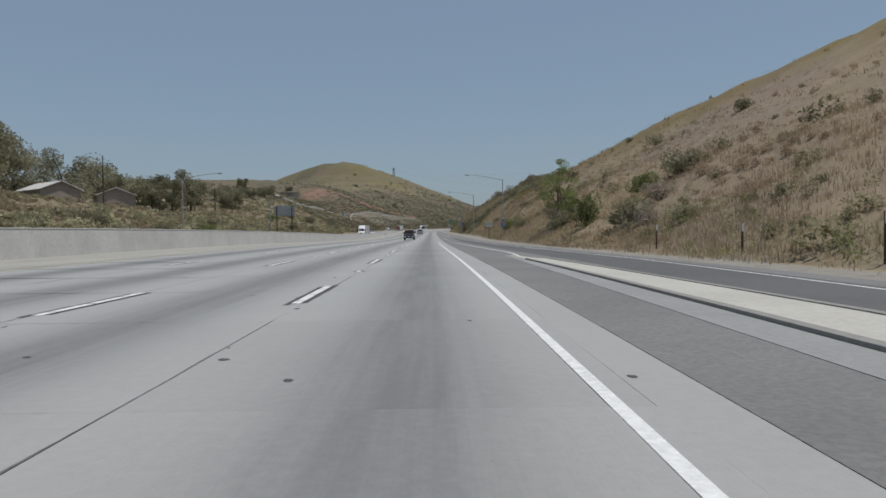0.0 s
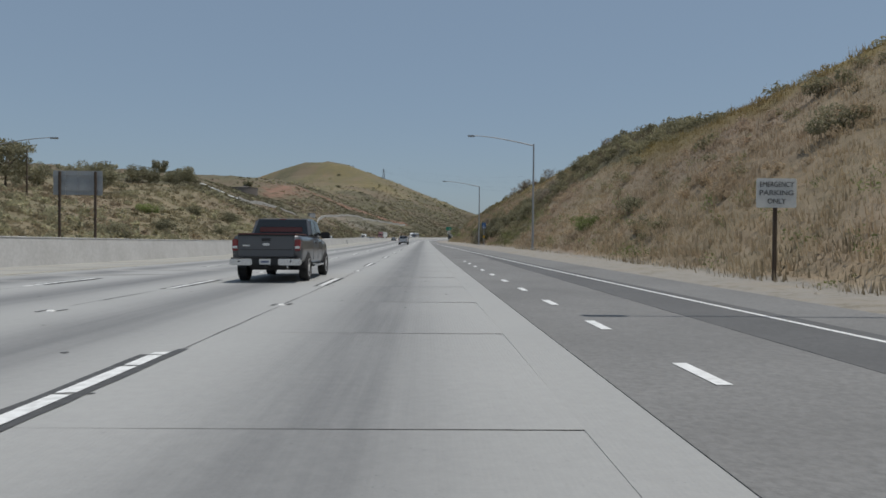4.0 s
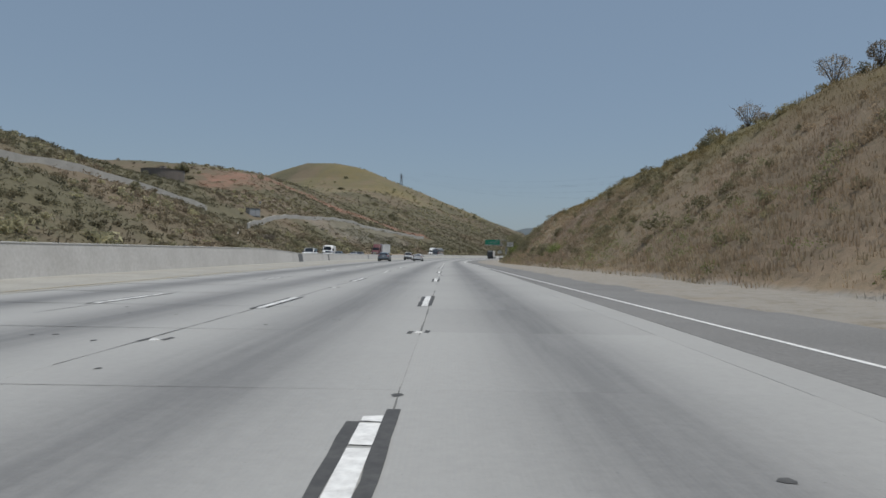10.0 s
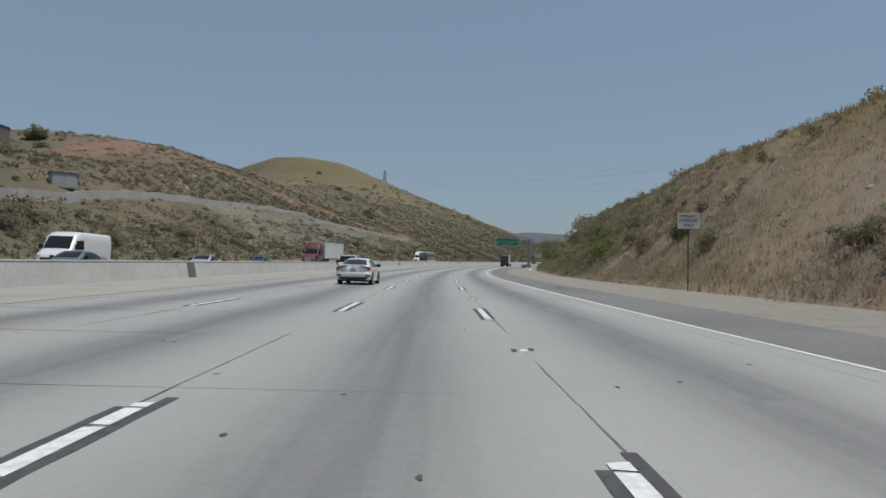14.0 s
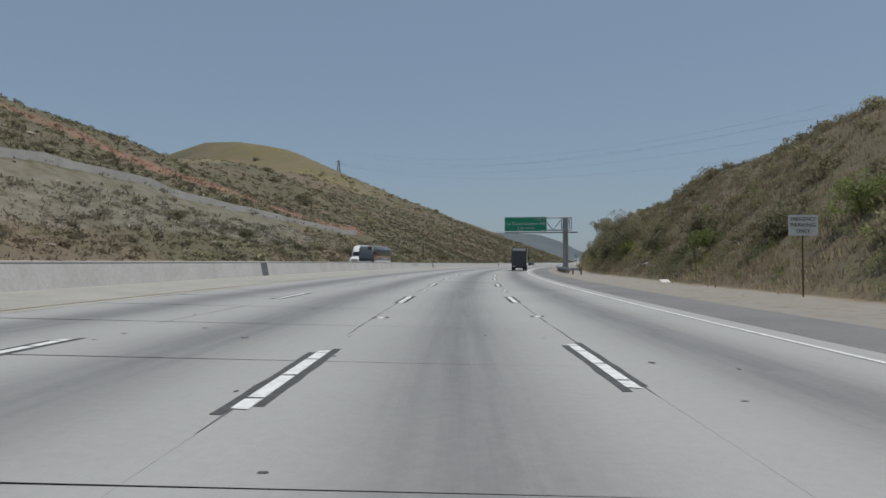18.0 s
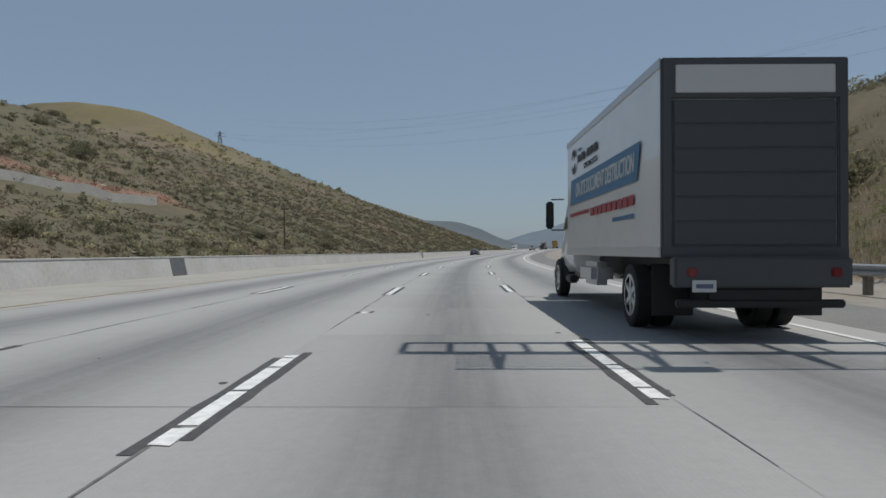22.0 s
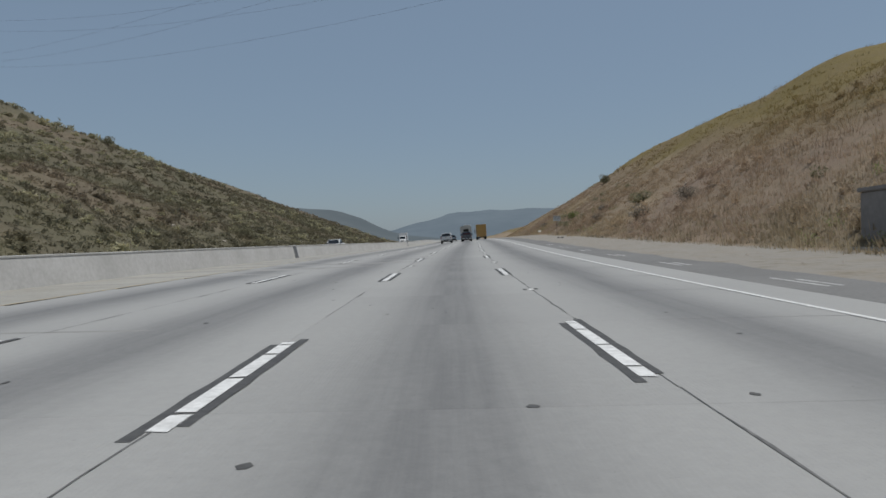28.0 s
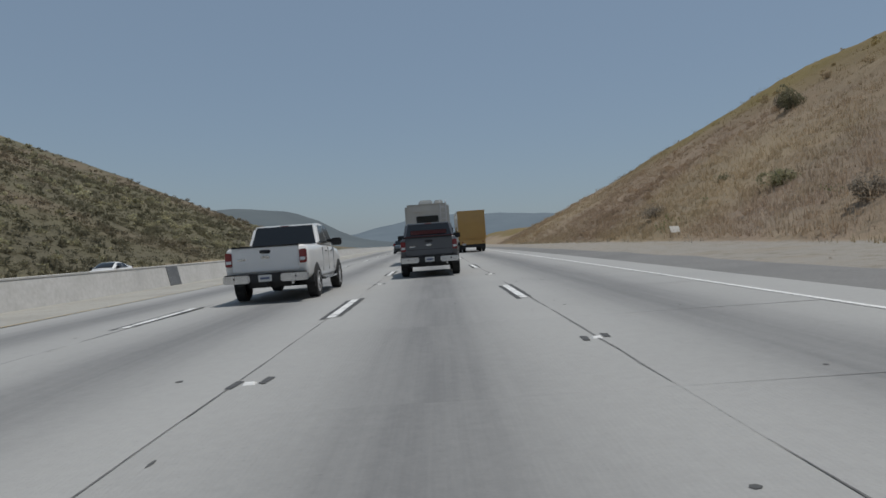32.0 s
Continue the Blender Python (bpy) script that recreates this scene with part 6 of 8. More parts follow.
    if hatch:
        block("rear_wing_bar", root, (-0.66, 0.66, 0.16, 0.30, 1.075, 1.105), BLACK_TRIM_SHADE, 0.012)
    else:
        part("boot_spoiler", patch_mesh([[((x, y + 0.12 * x * x, z), (0, 0.3, -0.8)) for y, z in ((0.02, 1.045), (0.1, 1.065), (0.24, 1.06))] for x in (-0.6, -0.3, 0, 0.3, 0.6)], 0.02), body_paint, root)
    for x in (-0.56, 0.56):
        block("boot_seam", root, (x - 0.003, x + 0.003, 0.0, 0.05, 0.70, 0.86), SEAM, 0.001)
    block("boot_gap", root, (-0.56, 0.56, -0.006, 0.04, 0.694, 0.704), BLACK_TRIM_SHADE, 0.002)
    block("emblem", root, (-0.05, 0.05, -0.012, 0.02, 0.90, 0.96), CHROME, 0.012)
    block("boot_handle", root, (-0.17, 0.17, -0.008, 0.02, 0.862, 0.88), CHROME, 0.006)
    block("underbody", root, (-0.7, 0.7, 0.3, 4.1, 0.18, 0.32), BLACK_TRIM_SHADE, 0.03)
    licence_plate(root, -0.004, 0.785)
    ws = (0.95, 3.62)
    wheel_well_shades(root, ws, A + 0.004, r)
    for y in ws:
        for x in (0.825, -0.825):
            wheel(root, x, y, r, 0.215)
    mirrors(root, 0.86, 2.9, 0.95, BLACK_TRIM_SHADE)
    return place(root, s, u, turn, label, category)


def suv(s, u, body_paint, label, turn=0.0):
    root = new("car")
    w, r = 0.95, 0.36
    shell("body", root, [(0.0, 1.02), (0.1, 1.1), (1.5, 1.1), (3.4, 1.05), (4.3, 0.98), (4.7, 0.8), (4.8, 0.6)], [(0, 0.42), (0.6, 0.3), (4.2, 0.28), (4.8, 0.34)], [(0, 0.88), (0.3, w), (4.0, w), (4.5, 0.9), (4.8, 0.76)], body_paint)
    cabin(root, [(0.12, 1.08), (0.42, 1.70), (2.75, 1.72), (3.75, 1.05)], 0.88, 0.70, body_paint, 3)
    for sx in (1, -1):
        block("tail_lamp", root, (*sorted((sx * 0.72, sx * 0.93)), 0.0, 0.16, 0.98, 1.32), LAMP_RED, 0.03)
        block("head_lamp", root, (*sorted((sx * 0.5, sx * 0.84)), 4.4, 4.66, 0.74, 0.9), LAMP_CLEAR, 0.04)
        block("roof_rail", root, (*sorted((sx * 0.62, sx * 0.66)), 0.6, 2.7, 1.74, 1.78), CHROME, 0.012)
    block("rear_bumper", root, (-0.88, 0.88, -0.1, 0.15, 0.42, 0.68), BLACK_TRIM_SHADE, 0.05)
    block("rear_wiper", root, (-0.3, 0.15, 0.03, 0.06, 1.16, 1.19), BLACK_TRIM_SHADE, 0.005)
    block("underbody", root, (-0.7, 0.7, 0.3, 4.3, 0.22, 0.36), BLACK_TRIM_SHADE, 0.03)
    licence_plate(root, -0.0, 0.86)
    ws = (0.95, 3.85)
    wheel_well_shades(root, ws, w + 0.004, r)
    for y in ws:
        for x in (0.87, -0.87):
            wheel(root, x, y, r, 0.23)
    mirrors(root, 0.92, 3.3, 1.05)
    return place(root, s, u, turn, label, "car")


def van(s, u, body_paint, label, turn=0.0):
    root = new("van")
    w, r = 1.0, 0.36
    shell("body", root, [(0.0, 2.4), (0.1, 2.55), (3.9, 2.58), (4.4, 2.35), (4.9, 1.55), (5.5, 1.25), (5.75, 0.9)], [(0, 0.45), (1, 0.32), (5.75, 0.38)], [(0, 0.96), (0.3, w), (4.9, w), (5.5, 0.94), (5.75, 0.8)], body_paint, round_=0.2)
    pane("windscreen", root, [(0.86, 4.98, 1.5), (-0.86, 4.98, 1.5), (-0.8, 4.42, 2.3), (0.8, 4.42, 2.3)], GLASS_DARK, 0.06, 0.05)
    for sx in (1, -1):
        q = [(sx * 1.0, 3.6, 1.45), (sx * 1.0, 4.75, 1.45), (sx * 0.96, 4.45, 2.05), (sx * 0.97, 3.6, 2.1)]
        pane("side_window", root, q if sx > 0 else q[::-1], GLASS_DARK, 0.05, 0.02)
        block("tail_lamp", root, (*sorted((sx * 0.86, sx * 0.97)), -0.01, 0.1, 0.9, 1.5), LAMP_RED, 0.02)
        block("head_lamp", root, (*sorted((sx * 0.55, sx * 0.86)), 5.5, 5.72, 0.85, 1.1), LAMP_CLEAR, 0.04)
    block("grille", root, (-0.55, 0.55, 5.7, 5.78, 0.62, 0.95), BLACK_TRIM_SHADE, 0.03)
    block("bumper", root, (-0.9, 0.9, 5.65, 5.8, 0.36, 0.6), BLACK_TRIM_SHADE, 0.05)
    licence_plate(root, -0.02, 0.7)
    for y in (1.1, 4.85):
        for x in (0.92, -0.92):
            wheel(root, x, y, r, 0.23)
    wheel_well_shades(root, (1.1, 4.85), w + 0.004, r)
    mirrors(root, 0.99, 4.6, 1.5, None, 1.5)
    return place(root, s, u, turn, label, "van")


def cargo_box(root, y0, y1, w, z0, z1, side, rear, name="cargo_box"):
    bx = block(name, root, (-w, w, y0, y1, z0, z1), side, 0.03)
    for sx in (1, -1):
        for z in (z0 + 0.06, z1 - 0.06):
            block("side_rail", bx, (*sorted((sx * (w - 0.01), sx * (w + 0.02))), y0, y1, z - 0.07, z + 0.07), ALLOY, 0.01)
    block("rear_frame_top", bx, (-w, w, y0 - 0.05, y0 + 0.05, z1 - 0.55, z1), rear, 0.02)
    for sx in (1, -1):
        block("rear_frame_post", bx, (*sorted((sx * (w - 0.14), sx * w)), y0 - 0.05, y0 + 0.05, z0, z1 - 0.5), rear, 0.02)
    return bx


def truck_axle(root, y, w, r, dual=True):
    for sx in (1, -1):
        wheel(root, sx * (w - 0.16), y, r, 0.28)
        if dual:
            wheel(root, sx * (w - 0.5), y, r, 0.28)


def box_truck(s, u, side, rear, label, turn=0.0, graphics=False, door=None):
    root = new("box_truck")
    w = 1.24
    bx = cargo_box(root, 0.0, 7.4, w, 1.12, 3.78, side, rear)
    dr = block("roll_door", bx, (-w + 0.15, w - 0.15, -0.02, 0.02, 1.25, 3.22), door or rear, 0.01)
    for k in range(6):
        block("door_slat", dr, (-w + 0.17, w - 0.17, -0.035, -0.015, 1.28 + k * 0.325, 1.58 + k * 0.325), door or rear, 0.008)
    if graphics:
        block("door_top_panel", bx, (-w + 0.18, w - 0.18, -0.065, -0.045, 3.30, 3.68), PLATE_WHITE, 0.01, "pale panel over the roll door")
    block("door_sill", bx, (-w, w, -0.06, 0.03, 1.11, 1.26), rear, 0.015)
    block("lift_platform", root, (-1.15, 1.15, -0.30, -0.06, 0.72, 1.12), rear, 0.03)
    block("lift_frame", root, (-0.7, 0.7, -0.2, 0.5, 0.45, 0.72), BLACK_TRIM_SHADE, 0.03)
    block("under_bar", root, (-1.1, 1.1, -0.22, -0.12, 0.45, 0.56), BLACK_TRIM_SHADE, 0.02)
    for sx in (1, -1):
        block("tail_lamp", root, (*sorted((sx * 0.86, sx * 1.0)), -0.33, -0.27, 0.86, 0.98), LAMP_RED, 0.02)
        block("mud_flap", root, (*sorted((sx * 0.62, sx * 1.2)), 0.55, 0.58, 0.28, 1.0), BLACK_TRIM_SHADE, 0.01)
        block("fuel_tank", root, (*sorted((sx * 0.75, sx * 1.2)), 4.7, 6.1, 0.5, 0.98), ALLOY, 0.12)
        block("cab_step", root, (*sorted((sx * 0.95, sx * 1.16)), 7.5, 8.2, 0.42, 0.62), BLACK_TRIM_SHADE, 0.04)
    licence_plate(root, -0.32, 0.74, -0.78)
    block("chassis", root, (-0.45, 0.45, 0.2, 9.3, 0.72, 1.08), BLACK_TRIM_SHADE, 0.02)
    shell("cab", root, [(7.5, 2.62), (7.7, 2.7), (8.45, 2.62), (8.95, 1.72), (9.7, 1.58), (10.1, 1.3), (10.2, 1.0)], [(7.5, 0.7), (8.6, 0.66), (10.2, 0.6)], [(7.5, 1.08), (8.6, 1.1), (9.2, 1.08), (9.9, 1.0), (10.2, 0.9)], WHITE_PAINT, round_=0.12)
    pane("windscreen", root, [(0.98, 8.98, 1.74), (-0.98, 8.98, 1.74), (-0.92, 8.5, 2.52), (0.92, 8.5, 2.52)], GLASS_DARK, 0.06, 0.06)
    for sx in (1, -1):
        q = [(sx * 1.095, 7.85, 1.72), (sx * 1.095, 8.85, 1.72), (sx * 1.05, 8.45, 2.42), (sx * 1.06, 7.85, 2.42)]
        pane("side_window", root, q if sx > 0 else q[::-1], GLASS_DARK, 0.05, 0.02)
        bm = bmesh.new()
        tube(bm, [(sx * 1.1, 8.75, 1.75), (sx * 1.42, 8.85, 1.75)], 0.02, 6)
        tube(bm, [(sx * 1.1, 8.75, 2.55), (sx * 1.42, 8.85, 2.55)], 0.02, 6)
        part("mirror_arm", bm, BLACK_TRIM_SHADE, root)
        block("mirror", root, (*sorted((sx * 1.36, sx * 1.56)), 8.8, 8.93, 1.78, 2.5), BLACK_TRIM_SHADE, 0.04)
        block("head_lamp", root, (*sorted((sx * 0.62, sx * 0.92)), 9.95, 10.16, 0.95, 1.2), LAMP_CLEAR, 0.04)
    block("grille", root, (-0.55, 0.55, 10.12, 10.22, 0.85, 1.35), CHROME, 0.03)
    block("front_bumper", root, (-1.15, 1.15, 10.05, 10.3, 0.42, 0.72), CHROME, 0.05)
    truck_axle(root, 1.75, w, 0.50)
    truck_axle(root, 9.15, w, 0.50, False)
    wheel_well_shades(root, (9.15,), 1.11, 0.48)
    if graphics:
        x = -w - 0.024
        turn_left = lambda y, z: Matrix.Translation((x, y, z)) @ Matrix.Rotation(radians(-90), 4, "Z")
        bm = bmesh.new()
        pts = [(6.9, 2.25), (1.1, 2.25), (0.9, 2.82), (6.75, 2.82)]
        bm.faces.new([bm.verts.new((x - 0.001, y, z)) for y, z in pts])
        band = part("blue_band", bm, BAND_BLUE, bx, "slanted blue band")
        lettering("ON-SITE DOCUMENT DESTRUCTION", 0.42, PLATE_WHITE, bx, turn_left(3.7, 2.53) @ Matrix.Translation((0, -0.006, 0)), width=4.9, shear=0.2, bold=0.006)
        lettering("SPECIALISTS", 0.16, SIGN_BLACK, bx, turn_left(4.6, 2.98), width=1.3)
        for y0, y1, z0, z1, mt in ((6.9, 4.75, 1.98, 2.06, TEXT_RED), (4.6, 1.25, 1.90, 2.06, TEXT_RED), (2.7, 1.3, 1.70, 1.77, BAND_BLUE), (6.0, 5.1, 3.14, 3.3, SIGN_BLACK), (4.95, 3.9, 3.14, 3.3, SIGN_BLACK), (5.9, 5.5, 3.38, 3.43, BAND_BLUE)):
            n = max(1, round((y0 - y1) / ((z1 - z0) * 2.4)))      # a row of short bars for words that are not spelt out
            for k in range(n):
                c = y1 + (y0 - y1) * (k + 0.5) / n
                block("text_bar", bx, (x - 0.003, x + 0.001, c - (y0 - y1) / n * 0.4, c + (y0 - y1) / n * 0.4, z0, z1), mt, 0.0005)
        bm = bmesh.new()
        for r0, r1, a0, a1 in ((0.13, 0.25, 0.3, 2.7), (0.13, 0.25, 3.4, 5.8)):
            ring = [(r0, a0 + (a1 - a0) * k / 8) for k in range(9)] + [(r1, a1 - (a1 - a0) * k / 8) for k in range(9)]
            bm.faces.new([bm.verts.new((x - 0.003, 6.45 + q * math.cos(t), 3.22 + q * math.sin(t) * 1.15)) for q, t in ring])
        part("mark_shape", bm, SIGN_BLACK, bx, "round dark mark of two arcs")
    return place(root, s, u, turn, label, "truck")


def motorhome(s, u, label, turn=0.0):
    root = new("motorhome")
    w = 1.2
    hs = block("house", root, (-w, w, 0, 6.6, 0.62, 3.25), TAN_PAINT, 0.12)
    block("rear_window", hs, (-0.6, 0.6, -0.02, 0.02, 1.95, 2.6), GLASS_DARK, 0.03)
    block("rear_cap", hs, (-1.05, 1.05, -0.06, 0.1, 2.75, 3.2), TAN_PAINT, 0.08)
    for z in (1.3, 1.5):
        block("stripe", hs, (-w - 0.004, w + 0.004, -0.008, 6.6, z, z + 0.09), BAND_BLUE, 0.002)
    bm = bmesh.new()
    for x in (0.72, 1.02):
        tube(bm, [(x, -0.1, 0.9), (x, -0.1, 3.3), (x, 0.15, 3.4)], 0.02, 6)
    for k in range(7):
        tube(bm, [(0.72, -0.1, 1.1 + k * 0.32), (1.02, -0.1, 1.1 + k * 0.32)], 0.015, 6)
    part("ladder", bm, ALLOY, root)
    for y in (1.2, 4.0):
        block("roof_unit", root, (-0.45, 0.35, y, y + 0.9, 3.25, 3.52), PLATE_WHITE, 0.08)
    for y in (0.6, 2.4, 5.4):
        block("roof_box", root, (0.4, 0.9, y, y + 0.5, 3.25, 3.45), PLATE_WHITE, 0.06)
    block("spare_wheel_cover", root, (-0.42, 0.32, -0.2, -0.02, 1.0, 1.7), PLATE_WHITE, 0.08)
    for sx in (1, -1):
        block("tail_lamp", root, (*sorted((sx * 0.95, sx * 1.12)), -0.03, 0.05, 0.85, 1.2), LAMP_RED, 0.02)
        for y in (1.4, 3.2):
            block("side_window", hs, (*sorted((sx * (w - 0.01), sx * (w + 0.012))), y, y + 0.9, 1.9, 2.5), GLASS_DARK, 0.01)
    block("bumper", root, (-1.1, 1.1, -0.2, 0.0, 0.5, 0.72), BLACK_TRIM_SHADE, 0.03)
    shell("cab", root, [(6.6, 2.4), (7.0, 2.35), (7.5, 1.5), (8.2, 1.3), (8.5, 0.9)], [(6.6, 0.5), (8.5, 0.5)], [(6.6, 1.0), (7.6, 1.0), (8.5, 0.85)], TAN_PAINT)
    block("overcab", hs, (-w, w, 6.5, 7.5, 2.35, 3.2), TAN_PAINT, 0.15)
    licence_plate(root, -0.21, 0.62)
    truck_axle(root, 1.6, w, 0.4)
    truck_axle(root, 7.5, w, 0.4, False)
    return place(root, s, u, turn, label, "motorhome")


def semi_truck(s, u, cab_paint, label, turn=180.0, trailer=13.0):
    root = new("semi_truck")
    w = 1.28
    bx = cargo_box(root, 0, trailer, w, 1.2, 4.0, WHITE_PAINT, ALLOY, "trailer")
    for sx in (1, -1):
        block("trailer_door", bx, (*sorted((sx * 0.02, sx * 1.13)), -0.03, 0.02, 1.25, 3.45), WHITE_PAINT, 0.01)
        block("side_skirt", bx, (*sorted((sx * 1.2, sx * 1.23)), 4, trailer - 3, 0.5, 1.2), ALLOY, 0.01)
        block("tail_lamp", root, (*sorted((sx * 0.8, sx * 1.1)), -0.06, 0.02, 1.0, 1.12), LAMP_RED, 0.02)
    block("chassis", root, (-0.45, 0.45, 0.2, trailer + 5.6, 0.75, 1.1), BLACK_TRIM_SHADE, 0.02)
    y = trailer + 0.7
    shell("cab", root, [(y, 3.75), (y + 0.3, 3.95), (y + 1.9, 3.75), (y + 2.6, 2.75), (y + 3.1, 1.95), (y + 4.6, 1.7), (y + 5.1, 1.2)], [(y, 0.7), (y + 5.1, 0.45)], [(y, 1.2), (y + 2.8, 1.18), (y + 4.4, 1.1), (y + 5.1, 0.9)], cab_paint, round_=0.2)
    pane("windscreen", root, [(1.02, y + 3.12, 2.0), (-1.02, y + 3.12, 2.0), (-0.95, y + 2.62, 2.72), (0.95, y + 2.62, 2.72)], GLASS_DARK, 0.05, 0.09)
    block("grille", root, (-0.6, 0.6, y + 5.02, y + 5.14, 0.6, 1.45), CHROME, 0.04)
    block("front_bumper", root, (-1.15, 1.15, y + 4.9, y + 5.2, 0.35, 0.7), CHROME, 0.06)
    for sx in (1, -1):
        q = [(sx * 1.19, y + 1.9, 1.95), (sx * 1.19, y + 3.0, 1.95), (sx * 1.13, y + 2.6, 2.65), (sx * 1.14, y + 1.9, 2.65)]
        pane("side_window", root, q if sx > 0 else q[::-1], GLASS_DARK, 0.05, 0.03)
        block("head_lamp", root, (*sorted((sx * 0.65, sx * 1.0)), y + 4.8, y + 5.06, 0.95, 1.25), LAMP_CLEAR, 0.05)
        block("mirror", root, (*sorted((sx * 1.3, sx * 1.5)), y + 3.0, y + 3.15, 1.9, 2.7), BLACK_TRIM_SHADE, 0.03)
    for yy in (1.4, 2.7, trailer - 0.6, trailer + 0.7):
        truck_axle(root, yy, w, 0.5)
    truck_axle(root, y + 4.1, w - 0.1, 0.5, False)
    return place(root, s, u, turn, label, "truck")


def coach(s, u, label, turn=180.0):
    root = new("coach_bus")
    w, L = 1.28, 13.2
    sh = shell("body", root, [(0, 3.3), (0.2, 3.5), (12.2, 3.55), (12.9, 3.2), (13.2, 1.6)], [(0, 0.4), (13.2, 0.35)], [(0, 1.2), (0.3, w), (12.6, w), (13.2, 1.15)], CHARCOAL, round_=0.15)
    pane("windscreen", root, [(1.1, 13.19, 1.3), (-1.1, 13.19, 1.3), (-1.05, 12.85, 3.1), (1.05, 12.85, 3.1)], GLASS_DARK, 0.05, 0.05)
    for sx in (1, -1):
        for k in range(7):
            y = 0.9 + k * 1.6
            block("side_window", root, (*sorted((sx * (w - 0.005), sx * (w + 0.012))), y, y + 1.56, 2.0, 3.1), GLASS_DARK, 0.008)
        block("dark_panel", root, (*sorted((sx * (w - 0.01), sx * (w + 0.008))), 0.5, 11.0, 1.3, 2.0), CHARCOAL, 0.004, "dark lower side panel")
        block("orange_stripe", root, (*sorted((sx * w, sx * (w + 0.014))), 0.5, 11.2, 1.86, 1.98), ORANGE, 0.003, "orange side stripe")
        block("white_skirt", root, (*sorted((sx * (w - 0.01), sx * (w + 0.01))), 0.3, 12.4, 0.42, 1.26), WHITE_PAINT, 0.004, "white lower side panel")
        bm = bmesh.new()
        f = [(11.0, 1.2), (12.6, 1.2), (12.6, 1.75), (11.6, 2.3), (11.0, 2.3)]
        vs = [bm.verts.new((sx * (w + 0.012), a, b)) for a, b in f]
        bm.faces.new(vs)
        part("red_panel", bm, RED_PAINT, root, "red slanted panel")
        for k in range(3):
            block("luggage_latch", root, (*sorted((sx * w, sx * (w + 0.012))), 4.4 + k * 1.7, 4.6 + k * 1.7, 0.85, 1.1), BLACK_TRIM_SHADE, 0.004)
    lettering("YOUR TRAIN CONNECTION", 0.3, PLATE_WHITE, root, Matrix.Translation((w + 0.016, 5.5, 1.58)) @ Matrix.Rotation(radians(90), 4, "Z"), width=4.4)
    lettering("YOUR TRAIN CONNECTION", 0.3, PLATE_WHITE, root, Matrix.Translation((-w - 0.016, 5.5, 1.58)) @ Matrix.Rotation(radians(-90), 4, "Z"), width=4.4)
    block("white_nose", root, (-1.12, 1.12, 13.05, 13.24, 0.4, 1.15), WHITE_PAINT, 0.06, "white front bumper")
    block("marker_light", root, (-1.0, -0.3, 12.7, 12.95, 3.28, 3.42), RED_PAINT, 0.03, "red marker strip")
    for y in (2.3, 3.5, 10.6):
        truck_axle(root, y, w, 0.5, False)
    wheel_well_shades(root, (2.3, 3.5, 10.6), w + 0.006, 0.5)
    mirrors(root, 1.25, 12.9, 2.3, None, 1.6)
    return place(root, s, u, turn, label, "bus")


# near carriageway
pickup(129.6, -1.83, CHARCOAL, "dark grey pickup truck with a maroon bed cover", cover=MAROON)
pickup(258.6, -1.95, SILVER, "silver four-door pickup truck with a chrome rear bumper", turn=-0.6)
saloon(381.6, -9.75, GREY_BLUE, "grey-blue hatchback with dark windows in the outer lane", hatch=True)
saloon(409.4, -5.75, WHITE_PAINT, "white four-door saloon with red wrap-round tail lamps", turn=-1.5)
suv(431.5, -9.3, WHITE_PAINT, "white people carrier with a dark rear bumper")
box_truck(585.6, 2.25, WHITE_PAINT, TRUCK_DARK, "white-sided box truck with a dark rear roll door", graphics=True)
# repeats of the silver and dark pickups above, added farther along the road
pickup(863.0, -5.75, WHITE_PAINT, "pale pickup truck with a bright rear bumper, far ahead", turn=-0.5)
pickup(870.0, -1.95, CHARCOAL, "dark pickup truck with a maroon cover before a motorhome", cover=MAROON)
motorhome(884.0, -2.0, "tan motorhome with roof units and a rear ladder")
box_truck(909.0, 1.9, ORANGE, ORANGE, "orange-yellow box truck with a roll-up rear door")
suv(935.0, -5.6, GREY_BLUE, "grey estate car far ahead in the lane")
saloon(731.0, -8.8, CHARCOAL, "dark green saloon in the outer lane")
# far carriageway, coming the other way
semi_truck(262.5, -22.5, WHITE_PAINT, "white semi truck and trailer on the opposite carriageway")
saloon(228.0, -29.0, RED_PAINT, "red car on the opposite carriageway", turn=180.0)
pickup(290.0, -22.0, WHITE_PAINT, "white pickup truck on the opposite carriageway", turn=180.0)
saloon(404.0, -22.0, WHITE_PAINT, "white saloon on the opposite carriageway", turn=180.0)
suv(388.0, -22.2, WHITE_PAINT, "white estate car on the opposite carriageway", turn=180.0)
van(421.0, -25.0, WHITE_PAINT, "white high-roofed van on the opposite carriageway", turn=180.0)
saloon(415.0, -22.0, GREY_BLUE, "grey saloon on the opposite carriageway", turn=180.0)
saloon(436.0, -22.2, SILVER, "silver saloon on the opposite carriageway", turn=180.0)
saloon(462.0, -25.2, CHARCOAL, "dark saloon on the opposite carriageway", turn=180.0)
semi_truck(503.0, -25.5, MAROON, "maroon semi truck with a white trailer on the opposite carriageway")
coach(594.0, -22.2, "black coach with a white skirt, orange stripe and red panel")
semi_truck(607.0, -26.0, WHITE_PAINT, "white semi truck and trailer beside a coach")
pickup(839.5, -21.0, WHITE_PAINT, "white pickup truck on the opposite carriageway", turn=180.0)
box_truck(972.0, -22.3, WHITE_PAINT, WHITE_PAINT, "white delivery truck on the opposite carriageway", turn=180.0)
